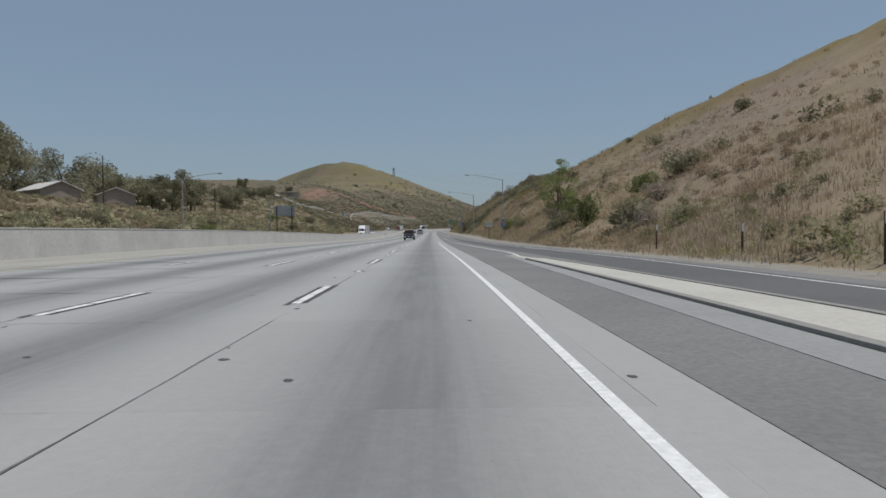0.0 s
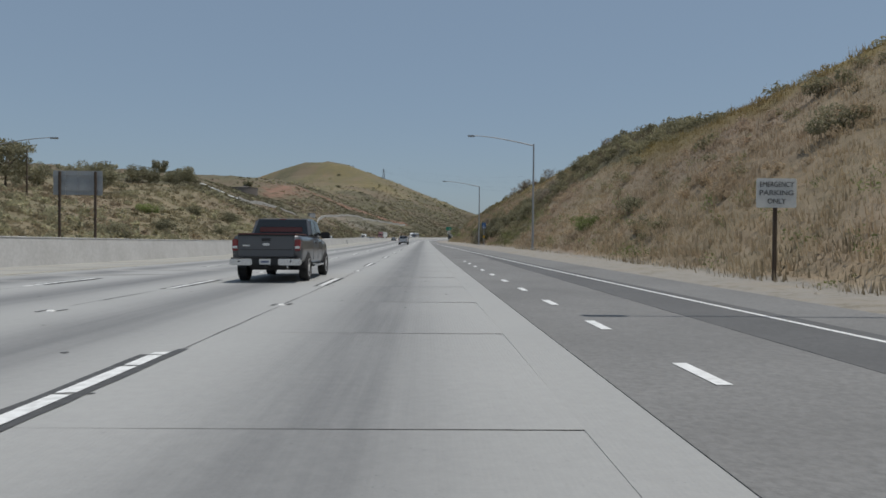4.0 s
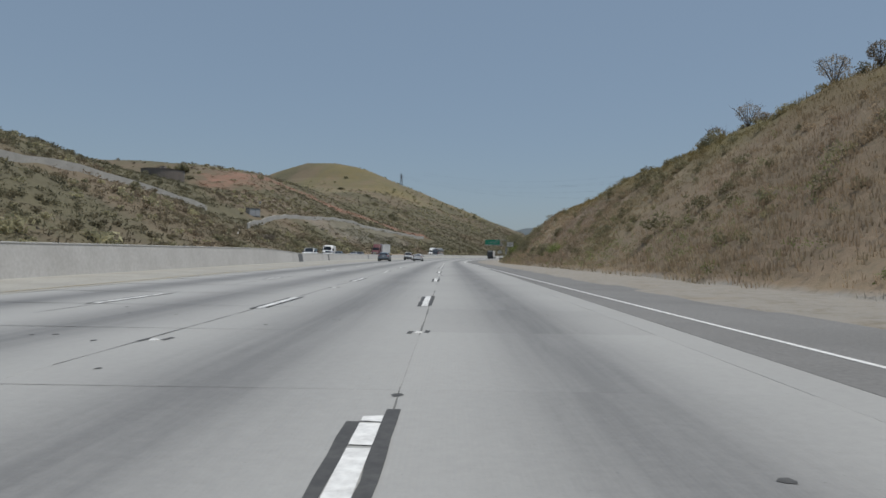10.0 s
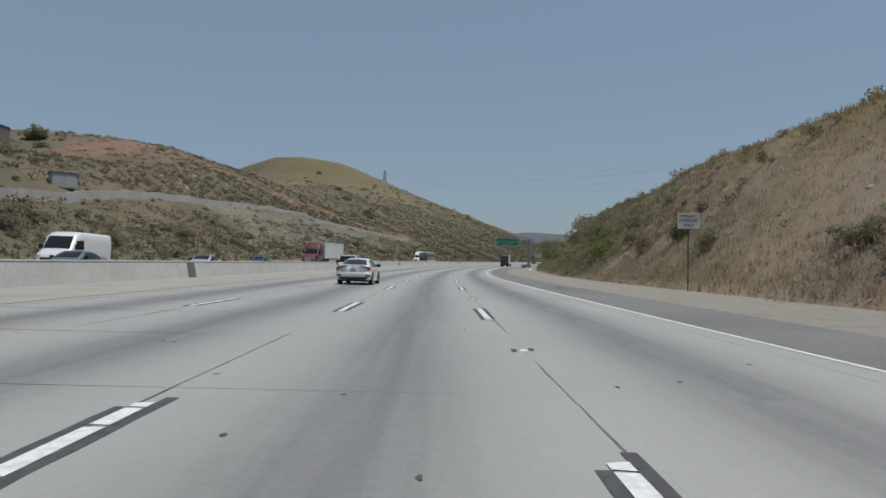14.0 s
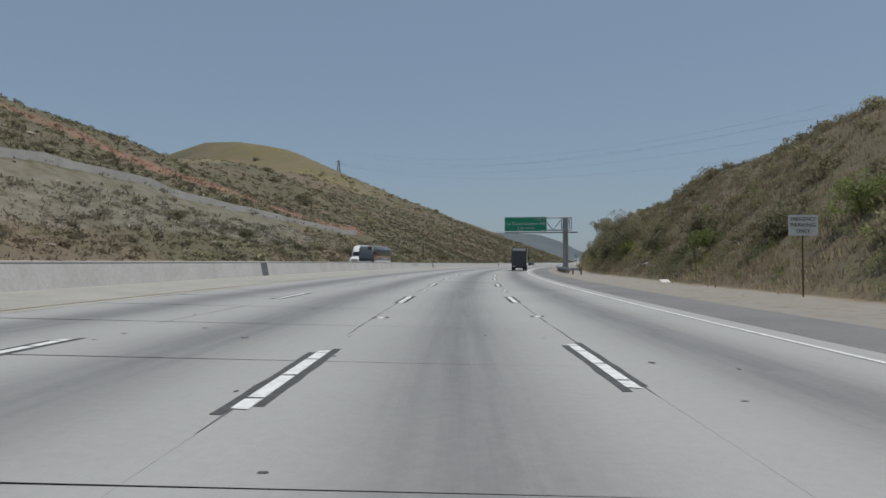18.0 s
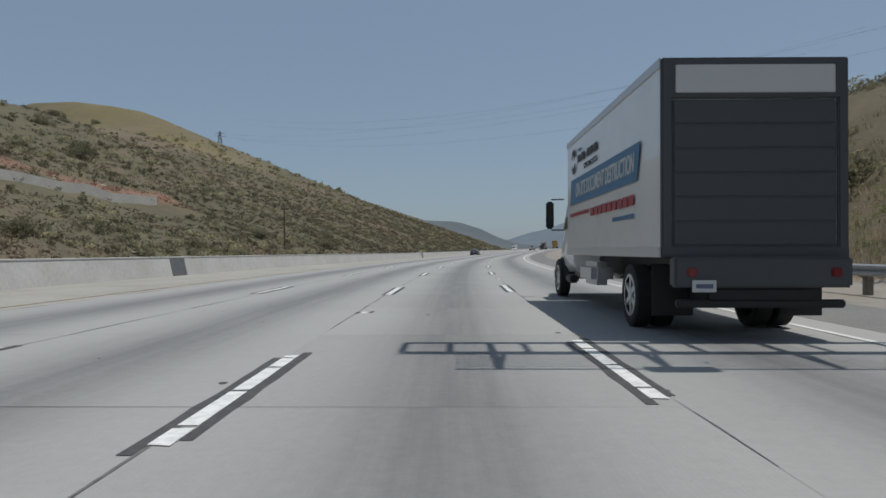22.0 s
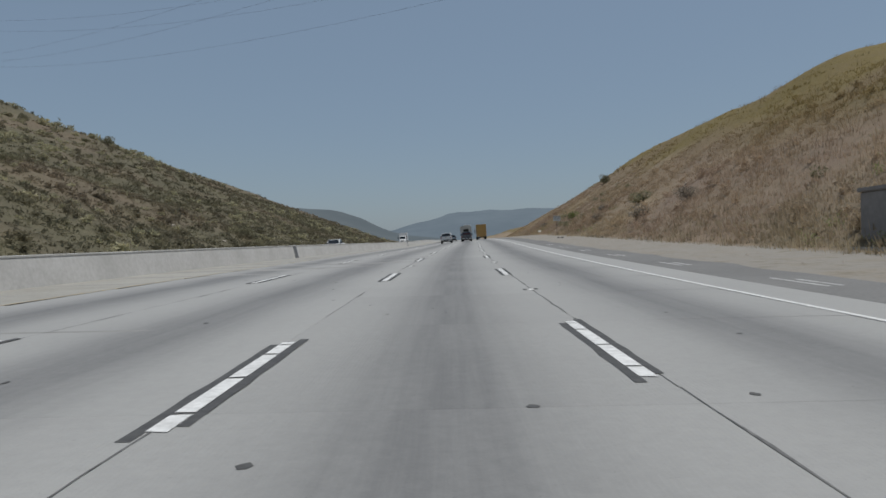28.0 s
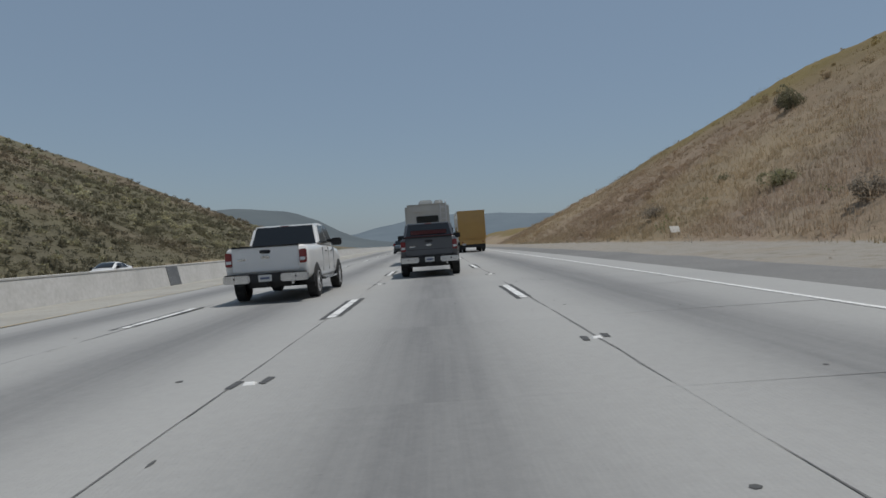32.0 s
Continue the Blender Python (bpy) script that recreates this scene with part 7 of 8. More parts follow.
saloon(900.0, -25.6, WHITE_PAINT, "white saloon on the opposite carriageway", turn=180.0)

# ---- plants ----
def leaf_mat(name, c1, c2, c3):
    m = bpy.data.materials.new(name)
    m.use_nodes = True
    nt = m.node_tree
    b = nt.nodes["Principled BSDF"]
    b.inputs["Roughness"].default_value = 0.75
    b.inputs["Specular IOR Level"].default_value = 0.2
    geo, info = nt.nodes.new("ShaderNodeNewGeometry"), nt.nodes.new("ShaderNodeObjectInfo")
    ramp = nt.nodes.new("ShaderNodeValToRGB")
    e = ramp.color_ramp.elements
    e[0].color, e[1].color = (*c1, 1), (*c3, 1)
    mid = e.new(0.5)
    mid.color = (*c2, 1)
    nt.links.new(geo.outputs["Random Per Island"], ramp.inputs[0])
    tex = nt.nodes.new("ShaderNodeTexNoise")
    tex.inputs["Scale"].default_value, tex.inputs["Detail"].default_value = 0.12, 3
    nt.links.new(geo.outputs["Position"], tex.inputs["Vector"])
    mr = nt.nodes.new("ShaderNodeMapRange")
    mr.inputs[1].default_value, mr.inputs[2].default_value, mr.inputs[3].default_value, mr.inputs[4].default_value = 0.3, 0.7, 0.6, 1.4
    nt.links.new(tex.outputs[0], mr.inputs[0])
    hsv = nt.nodes.new("ShaderNodeHueSaturation")
    nt.links.new(mr.outputs[0], hsv.inputs["Value"])
    nt.links.new(ramp.outputs[0], hsv.inputs["Color"])
    nt.links.new(hsv.outputs[0], b.inputs["Base Color"])
    thin, both = nt.nodes.new("ShaderNodeBsdfTranslucent"), nt.nodes.new("ShaderNodeMixShader")
    both.inputs[0].default_value = 0.45
    nt.links.new(hsv.outputs[0], thin.inputs[0])
    nt.links.new(b.outputs[0], both.inputs[1])
    nt.links.new(thin.outputs[0], both.inputs[2])
    nt.links.new(both.outputs[0], nt.nodes["Material Output"].inputs[0])
    return m


LEAF_OLIVE = leaf_mat("olive_leaves", (0.2, 0.186, 0.108), (0.265, 0.245, 0.148), (0.34, 0.305, 0.195))
LEAF_SAGE = leaf_mat("sage_leaves", (0.315, 0.296, 0.185), (0.385, 0.36, 0.225), (0.46, 0.42, 0.275))
LEAF_GREEN = leaf_mat("green_leaves", (0.165, 0.2, 0.07), (0.225, 0.26, 0.098), (0.29, 0.31, 0.14))
LEAF_GREY = leaf_mat("dry_twigs", (0.209, 0.179, 0.146), (0.278, 0.241, 0.192), (0.37, 0.327, 0.259))
LEAF_STRAW = leaf_mat("straw_blades", (0.27, 0.22, 0.145), (0.35, 0.29, 0.2), (0.44, 0.375, 0.265))
LEAF_TREE = leaf_mat("tree_leaves", (0.185, 0.176, 0.11), (0.25, 0.236, 0.148), (0.315, 0.292, 0.19))
BARK = mat("bark", (0.10, 0.08, 0.062), 0.9, grain=0.5, scale=8, bump=0.5)
ROCK = mat("pale_rock", (0.40, 0.35, 0.29), 0.9, grain=0.4, scale=3, bump=0.5, big=0.4, big_scale=0.5)
RS = np.random.RandomState(11)


def leaf_set(n, lobes, size, rs, upright_=0.0):
    """n small leaves scattered through uneven lobes (centre, radii), a triangle each. Returns vertices (n, 3, 3)."""
    pick = rs.randint(0, len(lobes), n)
    cen = np.array([l[0] for l in lobes])[pick]
    rad = np.array([l[1] for l in lobes])[pick]
    d = rs.normal(size=(n, 3))
    d /= np.linalg.norm(d, axis=1)[:, None]
    p = cen + d * rad * (rs.uniform(0.45, 1.0, n) ** 0.5)[:, None]
    p[:, 2] = np.maximum(p[:, 2], 0.03)
    a = rs.normal(size=(n, 3))
    a[:, 2] += upright_ * 2 * np.abs(a[:, 2])
    a /= np.linalg.norm(a, axis=1)[:, None]
    b = np.cross(a, rs.normal(size=(n, 3)))
    b /= np.linalg.norm(b, axis=1)[:, None]
    ln = size * rs.uniform(0.6, 1.4, n)[:, None]
    a, b = a * ln, b * ln * 0.62
    return np.stack([p - a * 0.5 - b * 0.35, p - a * 0.3 + b * 0.5, p + a * 0.7], 1)


def leaf_mesh(name, quads, material):
    n, k = quads.shape[:2]
    me = bpy.data.meshes.new(name)
    me.vertices.add(k * n)
    me.vertices.foreach_set("co", quads.reshape(-1).astype(np.float32))
    me.loops.add(k * n)
    me.loops.foreach_set("vertex_index", np.arange(k * n, dtype=np.int32))
    me.polygons.add(n)
    me.polygons.foreach_set("loop_start", np.arange(0, k * n, k, dtype=np.int32))
    me.materials.append(material)
    me.update(calc_edges=True)
    return me


def shrub_lobes(rs, n=7, flat=0.75):
    out = []
    for _ in range(n):
        r = rs.uniform(0.22, 0.5)
        a, d = rs.uniform(0, 6.28), rs.uniform(0, 0.62)
        out.append(((d * math.cos(a), d * math.sin(a), rs.uniform(0.2, 0.75) * flat), (r, r, r * 0.85)))
    return out


def scatter(name, spots, quads_variants, material, label, category):
    """Copies of leaf clumps at (place, scale, turn) spots, joined into one stuff object."""
    rs = np.random.RandomState(len(spots))
    out = []
    for p, sc, turn in spots:
        q = quads_variants[rs.randint(len(quads_variants))]
        c, s_ = math.cos(turn), math.sin(turn)
        R = np.array([[c, -s_, 0], [s_, c, 0], [0, 0, rs.uniform(0.75, 1.2)]])
        out.append(q @ R.T * sc + np.array(p))
    ob = new(name, leaf_mesh(name, np.concatenate(out), material))
    return tagged(ob, label, category, kind="stuff")


def leftover(spots):
    return [(tuple(on_ground(s, u, 0.1)), sc, RS.uniform(0, 6.28)) for s, u, sc in spots]


coarse = [leaf_set(62, shrub_lobes(RS, 6), 0.34, RS) for _ in range(9)]
medium = [leaf_set(190, shrub_lobes(RS, 8), 0.17, RS) for _ in range(8)]


def tuft(rs, n, hgt, wid):
    out = []
    for _ in range(n):
        a, d = rs.uniform(0, 6.28), rs.uniform(0, wid)
        base = np.array([d * math.cos(a), d * math.sin(a), -0.03])
        lean = np.array([math.cos(a), math.sin(a), 0]) * rs.uniform(0.1, 0.5) * hgt
        side = np.array([-math.sin(a), math.cos(a), 0]) * rs.uniform(0.012, 0.03) * (hgt / 0.3)
        h = hgt * rs.uniform(0.6, 1.2)
        out.append([base - side * 1.2, base + side * 1.2, base + lean + [0, 0, h]])
    return np.array(out)


tufts = [tuft(RS, 15, 0.3, 0.8) for _ in range(10)]

def cover(name, spots, variants, material, label, category):
    """Blades and twigs at (s, u, size) spots, one stuff object that carries the soil under each."""
    rs = np.random.RandomState(len(spots) + 1)
    out, tint = [], []
    for s, u, sc in spots:
        q = variants[rs.randint(len(variants))]
        t = rs.uniform(0, 6.28)
        c, s_ = math.cos(t), math.sin(t)
        turn = np.array([[c, -s_, 0], [s_, c, 0], [0, 0, rs.uniform(0.7, 1.2)]])
        out.append((q @ turn.T * sc + np.array(on_ground(s, u, 0.06))).astype(np.float32))
        tint.append(np.tile(np.array(soil(s, u), dtype=np.float32), (q.shape[0] * q.shape[1], 1)))
    me = leaf_mesh(name, np.concatenate(out), material)
    lay = me.color_attributes.new("soil", "FLOAT_COLOR", "POINT")
    lay.data.foreach_set("color", np.concatenate(tint).ravel())
    return tagged(new(name, me), label, category, kind="stuff")


def clear_of_walls(s, u):
    return not (-65.5 < u < -48 and 436 < s < 700 and RS.uniform() < 0.75 or abs(u + 64) < 2.2 and 355 < s < 440)


# low growth on the left slopes
spots_o, spots_g, spots_m = [], [], []
while len(spots_o) < 3400:
    s, u = RS.uniform(60, 1130), -37.5 - abs(RS.normal(0, 62))
    if s < 330 and u < -110 or u < -330 or not clear_of_walls(s, u):
        continue
    red, green, yellow, bare = soil(s, u)
    if RS.uniform() > 0.15 + green * 0.8 - yellow * 0.6 or (red > 0.3 and RS.uniform() > 0.1) or (bare and RS.uniform() > 0.5):
        continue
    if noise.noise((s * 0.022, u * 0.03, 3.3)) < RS.uniform(-0.25, 0.3):
        continue
    spots_o.append((s, u, RS.uniform(0.5, 1.0) * (1.2 if RS.uniform() < 0.9 else 2.2)))
for _ in range(900):
    s, u = RS.uniform(40, 345), -38.5 - abs(RS.normal(0, 16))
    if noise.noise((s * 0.03, u * 0.04, 1.3)) > RS.uniform(-0.3, 0.3):
        spots_o.append((s, u, RS.uniform(0.8, 2.1)))
for _ in range(900):
    s, u = RS.uniform(820, 1130), RS.uniform(-400, -110)
    if noise.noise((s * 0.015, u * 0.015, 12.3)) > RS.uniform(-0.1, 0.4):
        spots_o.append((s, u, RS.uniform(1.0, 3.0)))
scatter("olive_brush", leftover(spots_o), coarse, LEAF_SAGE, "low olive brush scattered over the far hillside", "brush")
while len(spots_g) < 6500:
    s, u = RS.uniform(60, 1130), -37.5 - abs(RS.normal(0, 62))
    if u > -330 and soil(s, u)[0] < 0.3 and not (s < 330 and u < -110) and clear_of_walls(s, u):
        spots_g.append((s, u, RS.uniform(0.5, 1.4)))
cover("dry_brush", spots_g, coarse, DRY_TWIGS, "low brown dry brush on the far hillside", "brush")
mats = [leaf_set(16, [((RS.uniform(-0.5, 0.5), RS.uniform(-0.5, 0.5), 0.1), (0.55, 0.55, 0.2)) for _ in range(3)], 0.26, RS, 0.7) for _ in range(10)]
while len(spots_m) < 17000:
    s, u = RS.uniform(40, 1080), -37.2 - abs(RS.normal(0, 48))
    if u > -200 and not (abs(u + 60) < 3 and 440 < s < 700):
        spots_m.append((s, u, RS.uniform(0.9, 2.2)))
for _ in range(11000):
    s, u = RS.uniform(380, 1000), -37.2 - abs(RS.normal(0, 22))
    if not (abs(u + 60) < 3 and 440 < s < 700):
        spots_m.append((s, u, RS.uniform(0.5, 1.2)))
cover("dry_growth", spots_m, mats, DRY_TWIGS, "low dry growth that covers the soil of the far slope", "grass")

# brush on the right bank
spots_a, spots_b, spots_c, spots_e, spots_f = [], [], [], [], []
while len(spots_a) < 1500:
    s, u = RS.uniform(-20, 1010), 15.2 + abs(RS.normal(0, 13))
    red, green, yellow, bare = soil(s, u)
    if u > 58 or RS.uniform() > green * 1.3 - 0.15 or s > 770 and RS.uniform() < 0.6:
        continue
    if noise.noise((s * 0.05, u * 0.08, 8.8)) < RS.uniform(-0.35, 0.25):
        continue
    spots_a.append((s, u, RS.uniform(0.5, 1.2) * (1.0 if RS.uniform() < 0.8 else 1.7)))
while len(spots_b) < 1500:
    s, u = RS.uniform(-20, 1010), 15.0 + abs(RS.normal(0, 14))
    if u < 58 and noise.noise((s * 0.045, u * 0.07, 5.5)) > RS.uniform(-0.1, 0.45):
        spots_b.append((s, u, RS.uniform(0.35, 1.0)))
while len(spots_a) < 1800:
    s, u = RS.uniform(176, 262), RS.uniform(15, 44)
    if soil(s, u)[1] > 0.9:
        spots_a.append((s, u, RS.uniform(0.8, 1.9)))
scatter("olive_bank_brush", leftover(spots_a), medium, LEAF_OLIVE, "olive-green brush on the roadside bank", "brush")
cover("dry_bank_brush", spots_b, medium, DRY_TWIGS, "dry grey-brown brush on the roadside bank", "brush")

# grass: a dense coat of thin blades on the right bank, taller straw along its foot
while len(spots_c) < 60000:
    s, u = RS.uniform(-20, 1000), 13.7 + abs(RS.normal(0, 13.5))
    if u < 66 and (u > R_TOE(s) + 0.5 or RS.uniform() < 0.25) and noise.noise((s * 0.09, u * 0.12, 1.5)) > RS.uniform(-0.75, 0.0):
        spots_c.append((s, u, RS.uniform(0.7, 1.5)))
cover("dry_grass", spots_c, tufts, DRY_GRASS, "dense dry grass in straw, ochre and olive over the bank", "grass")
while len(spots_f) < 5200:
    s, u = RS.uniform(-20, 990), 13.5 + abs(RS.normal(0, 2.2))
    if noise.noise((s * 0.05, u * 0.1, 7.5)) > RS.uniform(-0.4, 0.3):
        spots_f.append((s, u, RS.uniform(0.7, 1.7)))
scatter("straw_grass", leftover(spots_f), tufts, LEAF_STRAW, "tall straw-coloured grass along the foot of the bank", "grass")
while len(spots_e) < 1500:
    s, u = RS.uniform(-20, 990), 13.8 + abs(RS.normal(0, 4))
    if soil(s, u)[1] > RS.uniform(0.1, 0.9):
        spots_e.append((s, u, RS.uniform(0.5, 1.2)))
scatter("green_weeds", leftover(spots_e), [leaf_set(90, shrub_lobes(RS, 5, 0.9), 0.1, RS, 0.6) for _ in range(5)], LEAF_GREEN, "green weeds along the foot of the bank", "weeds")

# single shrubs that can be told apart
shrub_meshes = {}
for kind, material, n, size in (("olive", LEAF_TREE, 2100, 0.085), ("green", LEAF_GREEN, 2100, 0.085), ("grey", LEAF_GREY, 1500, 0.075)):
    shrub_meshes[kind] = [leaf_mesh("shrub_leaves", leaf_set(n, shrub_lobes(RS, 10, 0.85), size, RS, 0.2), material) for _ in range(3)]
stem_bm = bmesh.new()
for a in range(5):
    t = a * 1.3
    tube(stem_bm, [(0, 0, -0.1), (0.12 * math.cos(t), 0.12 * math.sin(t), 0.25), (0.34 * math.cos(t), 0.34 * math.sin(t), 0.62)], [0.03, 0.02, 0.008], 5)
stem_mesh = bpy.data.meshes.new("stems")
stem_bm.to_mesh(stem_mesh)
stem_bm.free()
stem_mesh.materials.append(BARK)
SHRUB_LABEL = {"olive": "rounded dark olive shrub on the dry bank", "green": "leafy bright green shrub on the dry bank", "grey": "bare grey-brown dry shrub on the bank"}


def shrub(s, u, w, h, kind):
    root = new("shrub")
    for nm, me in (("foliage", random.choice(shrub_meshes[kind])), ("woody_base", stem_mesh)):
        o = new(nm, me)
        o.parent = root
    q = on_ground(s, u, 0.12)
    root.matrix_world = Matrix.Translation(q) @ Matrix.Rotation(random.uniform(0, 6.28), 4, "Z") @ Matrix.Diagonal((w, w, h, 1))
    return tagged(root, SHRUB_LABEL[kind], "shrub", "shrubs on the banks")


for s, u, w, h, k in ((99.9, 35.3, 1.9, 2.0, "olive"), (79.5, 38.8, 2.0, 2.1, "olive"), (127.9, 39.5, 1.6, 1.5, "olive"), (62, 25, 3.2, 2.6, "olive"), (66, 23, 2.4, 2.2, "green"), (56, 21, 2.6, 2.0, "grey"), (65.5, 17.2, 2.1, 3.7, "green"), (76, 17.2, 2.2, 2.2, "olive"), (84.5, 19.6, 2.2, 3.0, "grey"), (78.0, 16.8, 1.7, 2.2, "olive"), (88, 18.5, 2.4, 2.6, "grey"), (52, 17.5, 2.6, 2.4, "olive"), (47, 17.2, 2.2, 2.0, "grey"), (42, 18.0, 2.0, 1.6, "olive"), (110, 17, 2.0, 1.9, "olive"), (122, 16.2, 1.7, 2.6, "green"), (125, 18, 1.6, 2.2, "olive"), (142, 22, 1.9, 1.6, "olive"), (150, 26, 1.6, 1.5, "olive"), (160, 18, 2.2, 1.8, "olive"), (168, 16.5, 1.8, 1.6, "green"),
                      (256, 14.2, 2.2, 3.6, "olive"), (253.5, 15.6, 2.6, 4.2, "olive"), (251, 13.9, 2.4, 4.0, "olive"), (248.5, 15.2, 2.6, 4.4, "olive"), (246, 14.0, 2.4, 3.8, "grey"), (243, 14.6, 2.4, 3.9, "olive"), (250, 17.6, 2.8, 3.8, "olive"), (245, 18.2, 2.8, 3.6, "olive"), (255, 18.6, 2.4, 3.0, "olive"), (232, 15.8, 2.6, 3.0, "olive"), (236, 17.5, 2.8, 4.0, "olive"), (240, 15.5, 2.2, 4.4, "olive"), (244, 16.5, 2.4, 3.4, "grey"), (229, 18.6, 2.8, 3.0, "olive"), (222, 20, 2.6, 2.4, "olive"), (226, 23, 2.6, 2.4, "grey"), (216, 24, 2.6, 2.2, "olive"), (248, 24, 2.4, 2.2, "olive"), (236, 27, 2.8, 2.4, "grey"), (226, 29, 2.4, 2.2, "olive"), (244, 30, 2.6, 2.2, "olive"), (317, 33, 2.2, 2.6, "grey"), (312, 31, 1.8, 2.0, "grey"), (294.3, 34.5, 2.4, 2.8, "grey"), (299, 33, 2.0, 2.2, "grey"), (288, 33.5, 1.8, 1.6, "olive"), (303, 22.5, 1.8, 1.6, "olive"), (297, 20, 2.2, 2.0, "grey"), (283, 16.5, 2.2, 1.9, "green"), (276, 16, 2.6, 2.1, "green"), (270, 17, 1.9, 2.0, "olive"), (345, 33.2, 1.8, 1.6, "grey"), (356, 31, 1.6, 1.6, "olive"),
                      (383, 16.2, 1.9, 1.8, "olive"), (393, 19.5, 1.6, 1.7, "olive"), (372, 16, 1.8, 1.5, "green"), (402, 16.4, 2.4, 2.6, "olive"), (420, 16.6, 2.6, 3.4, "olive"), (428, 17.6, 2.8, 3.9, "olive"), (436, 16.8, 2.8, 4.2, "olive"), (444, 17.8, 2.8, 3.6, "olive"), (432, 20.5, 2.4, 3.0, "grey"), (452, 16.6, 2.6, 2.8, "green"), (462, 19, 2.2, 2.4, "olive"), (500, 16.5, 2.4, 2.4, "olive"), (508, 18, 2.2, 2.6, "green"), (516, 17, 2.6, 2.8, "olive"), (527, 16.2, 2.2, 2.2, "green"), (534, 18.0, 2.6, 3.0, "olive"), (545, 16.4, 2.4, 2.8, "olive"), (553, 18.5, 2.2, 2.6, "olive"), (561, 16.2, 2.6, 2.6, "green"), (570, 17.6, 2.8, 3.6, "olive"), (580, 16.2, 2.8, 3.4, "olive"), (590, 17.5, 3.0, 4.2, "olive"), (601, 16.2, 2.8, 3.4, "olive"), (612, 17.5, 3.0, 3.8, "olive"), (624, 16.6, 2.6, 3.0, "olive"), (595, 31, 1.8, 1.8, "olive"),
                      (660, 16.5, 1.8, 1.6, "grey"), (690, 17.5, 2.4, 2.2, "olive"), (700, 16, 2.2, 2.0, "grey"), (712, 17, 2.6, 2.4, "olive"), (722, 16, 2.4, 2.2, "olive"), (734, 16.8, 2.6, 3.6, "olive"), (740, 16.2, 2.8, 4.2, "olive"), (746, 17.5, 2.8, 4.0, "olive"), (720, 21, 2.6, 2.4, "olive"), (731, 25, 2.2, 2.0, "olive"), (752, 21, 2.2, 2.0, "grey"), (801, 19, 2.0, 1.7, "grey"), (812, 17.5, 2.2, 1.6, "grey"), (824, 20.5, 2.2, 1.7, "olive"), (838, 17.5, 1.8, 1.5, "grey"), (847, 20, 1.7, 1.6, "grey"), (863, 16.4, 2.2, 1.6, "olive"), (868, 18.5, 2.0, 1.6, "green"), (876, 17, 1.8, 1.5, "grey"), (914, 34.5, 2.2, 2.7, "olive"), (917, 35.4, 1.6, 2.0, "grey"), (889, 20, 2.2, 1.7, "olive"), (905, 17.5, 2.2, 1.5, "grey")):
    small = 0.55 if 395 < s < 447 else 1.0
    shrub(s, u, w * 0.9 * small, h * 0.95 * small, k)
for s, u, w, k in ((969, -119, 3.4, "olive"), (964, -113, 2.4, "olive"), (756, -137, 5.0, "olive"), (712, -92, 4.6, "olive"), (774, -113, 4.0, "grey"), (790, -181, 6.0, "olive"), (817, -100, 3.0, "olive"), (845, -75, 3.2, "olive"), (871, -45, 3.4, "olive"), (563, -99, 3.0, "olive"), (541, -119, 3.0, "olive"), (620, -44, 3.6, "olive"), (636, -43, 3.0, "olive"), (590, -47, 4.2, "olive"), (572, -50, 3.6, "olive"), (668, -42, 3.0, "olive"), (330, -44, 4.4, "olive"), (338, -47, 4.6, "olive"), (305, -52, 5.4, "olive"), (296, -50, 5.0, "olive"), (288, -56, 5.0, "olive"), (318, -43, 4.0, "olive"), (268, -44, 3.8, "olive"), (240, -46, 4.2, "olive"), (215, -44, 4.0, "olive"), (262, -58, 4.0, "green"), (190, -47, 3.6, "olive"), (170, -45, 4.0, "olive"), (156, -48, 4.2, "olive"), (140, -43, 3.6, "green"), (120, -44, 4.0, "olive"), (100, -46, 4.4, "olive"), (80, -44, 3.8, "olive"), (64, -42, 3.8, "grey"), (455, -42, 3.4, "olive"), (440, -44, 3.2, "grey"), (480, -45, 3.0, "olive"), (500, -43, 3.0, "olive"), (726, -42, 4.0, "olive"), (738, -44, 4.2, "olive"), (700, -46, 3.4, "olive"), (860, -40, 3.2, "olive"), (986, -151, 3.2, "olive"), (365, -84, 4.4, "olive"), (382, -90, 3.2, "olive"), (400, -96, 3.4, "olive")):
    shrub(s, u, w * 0.8, w * 0.62, k)


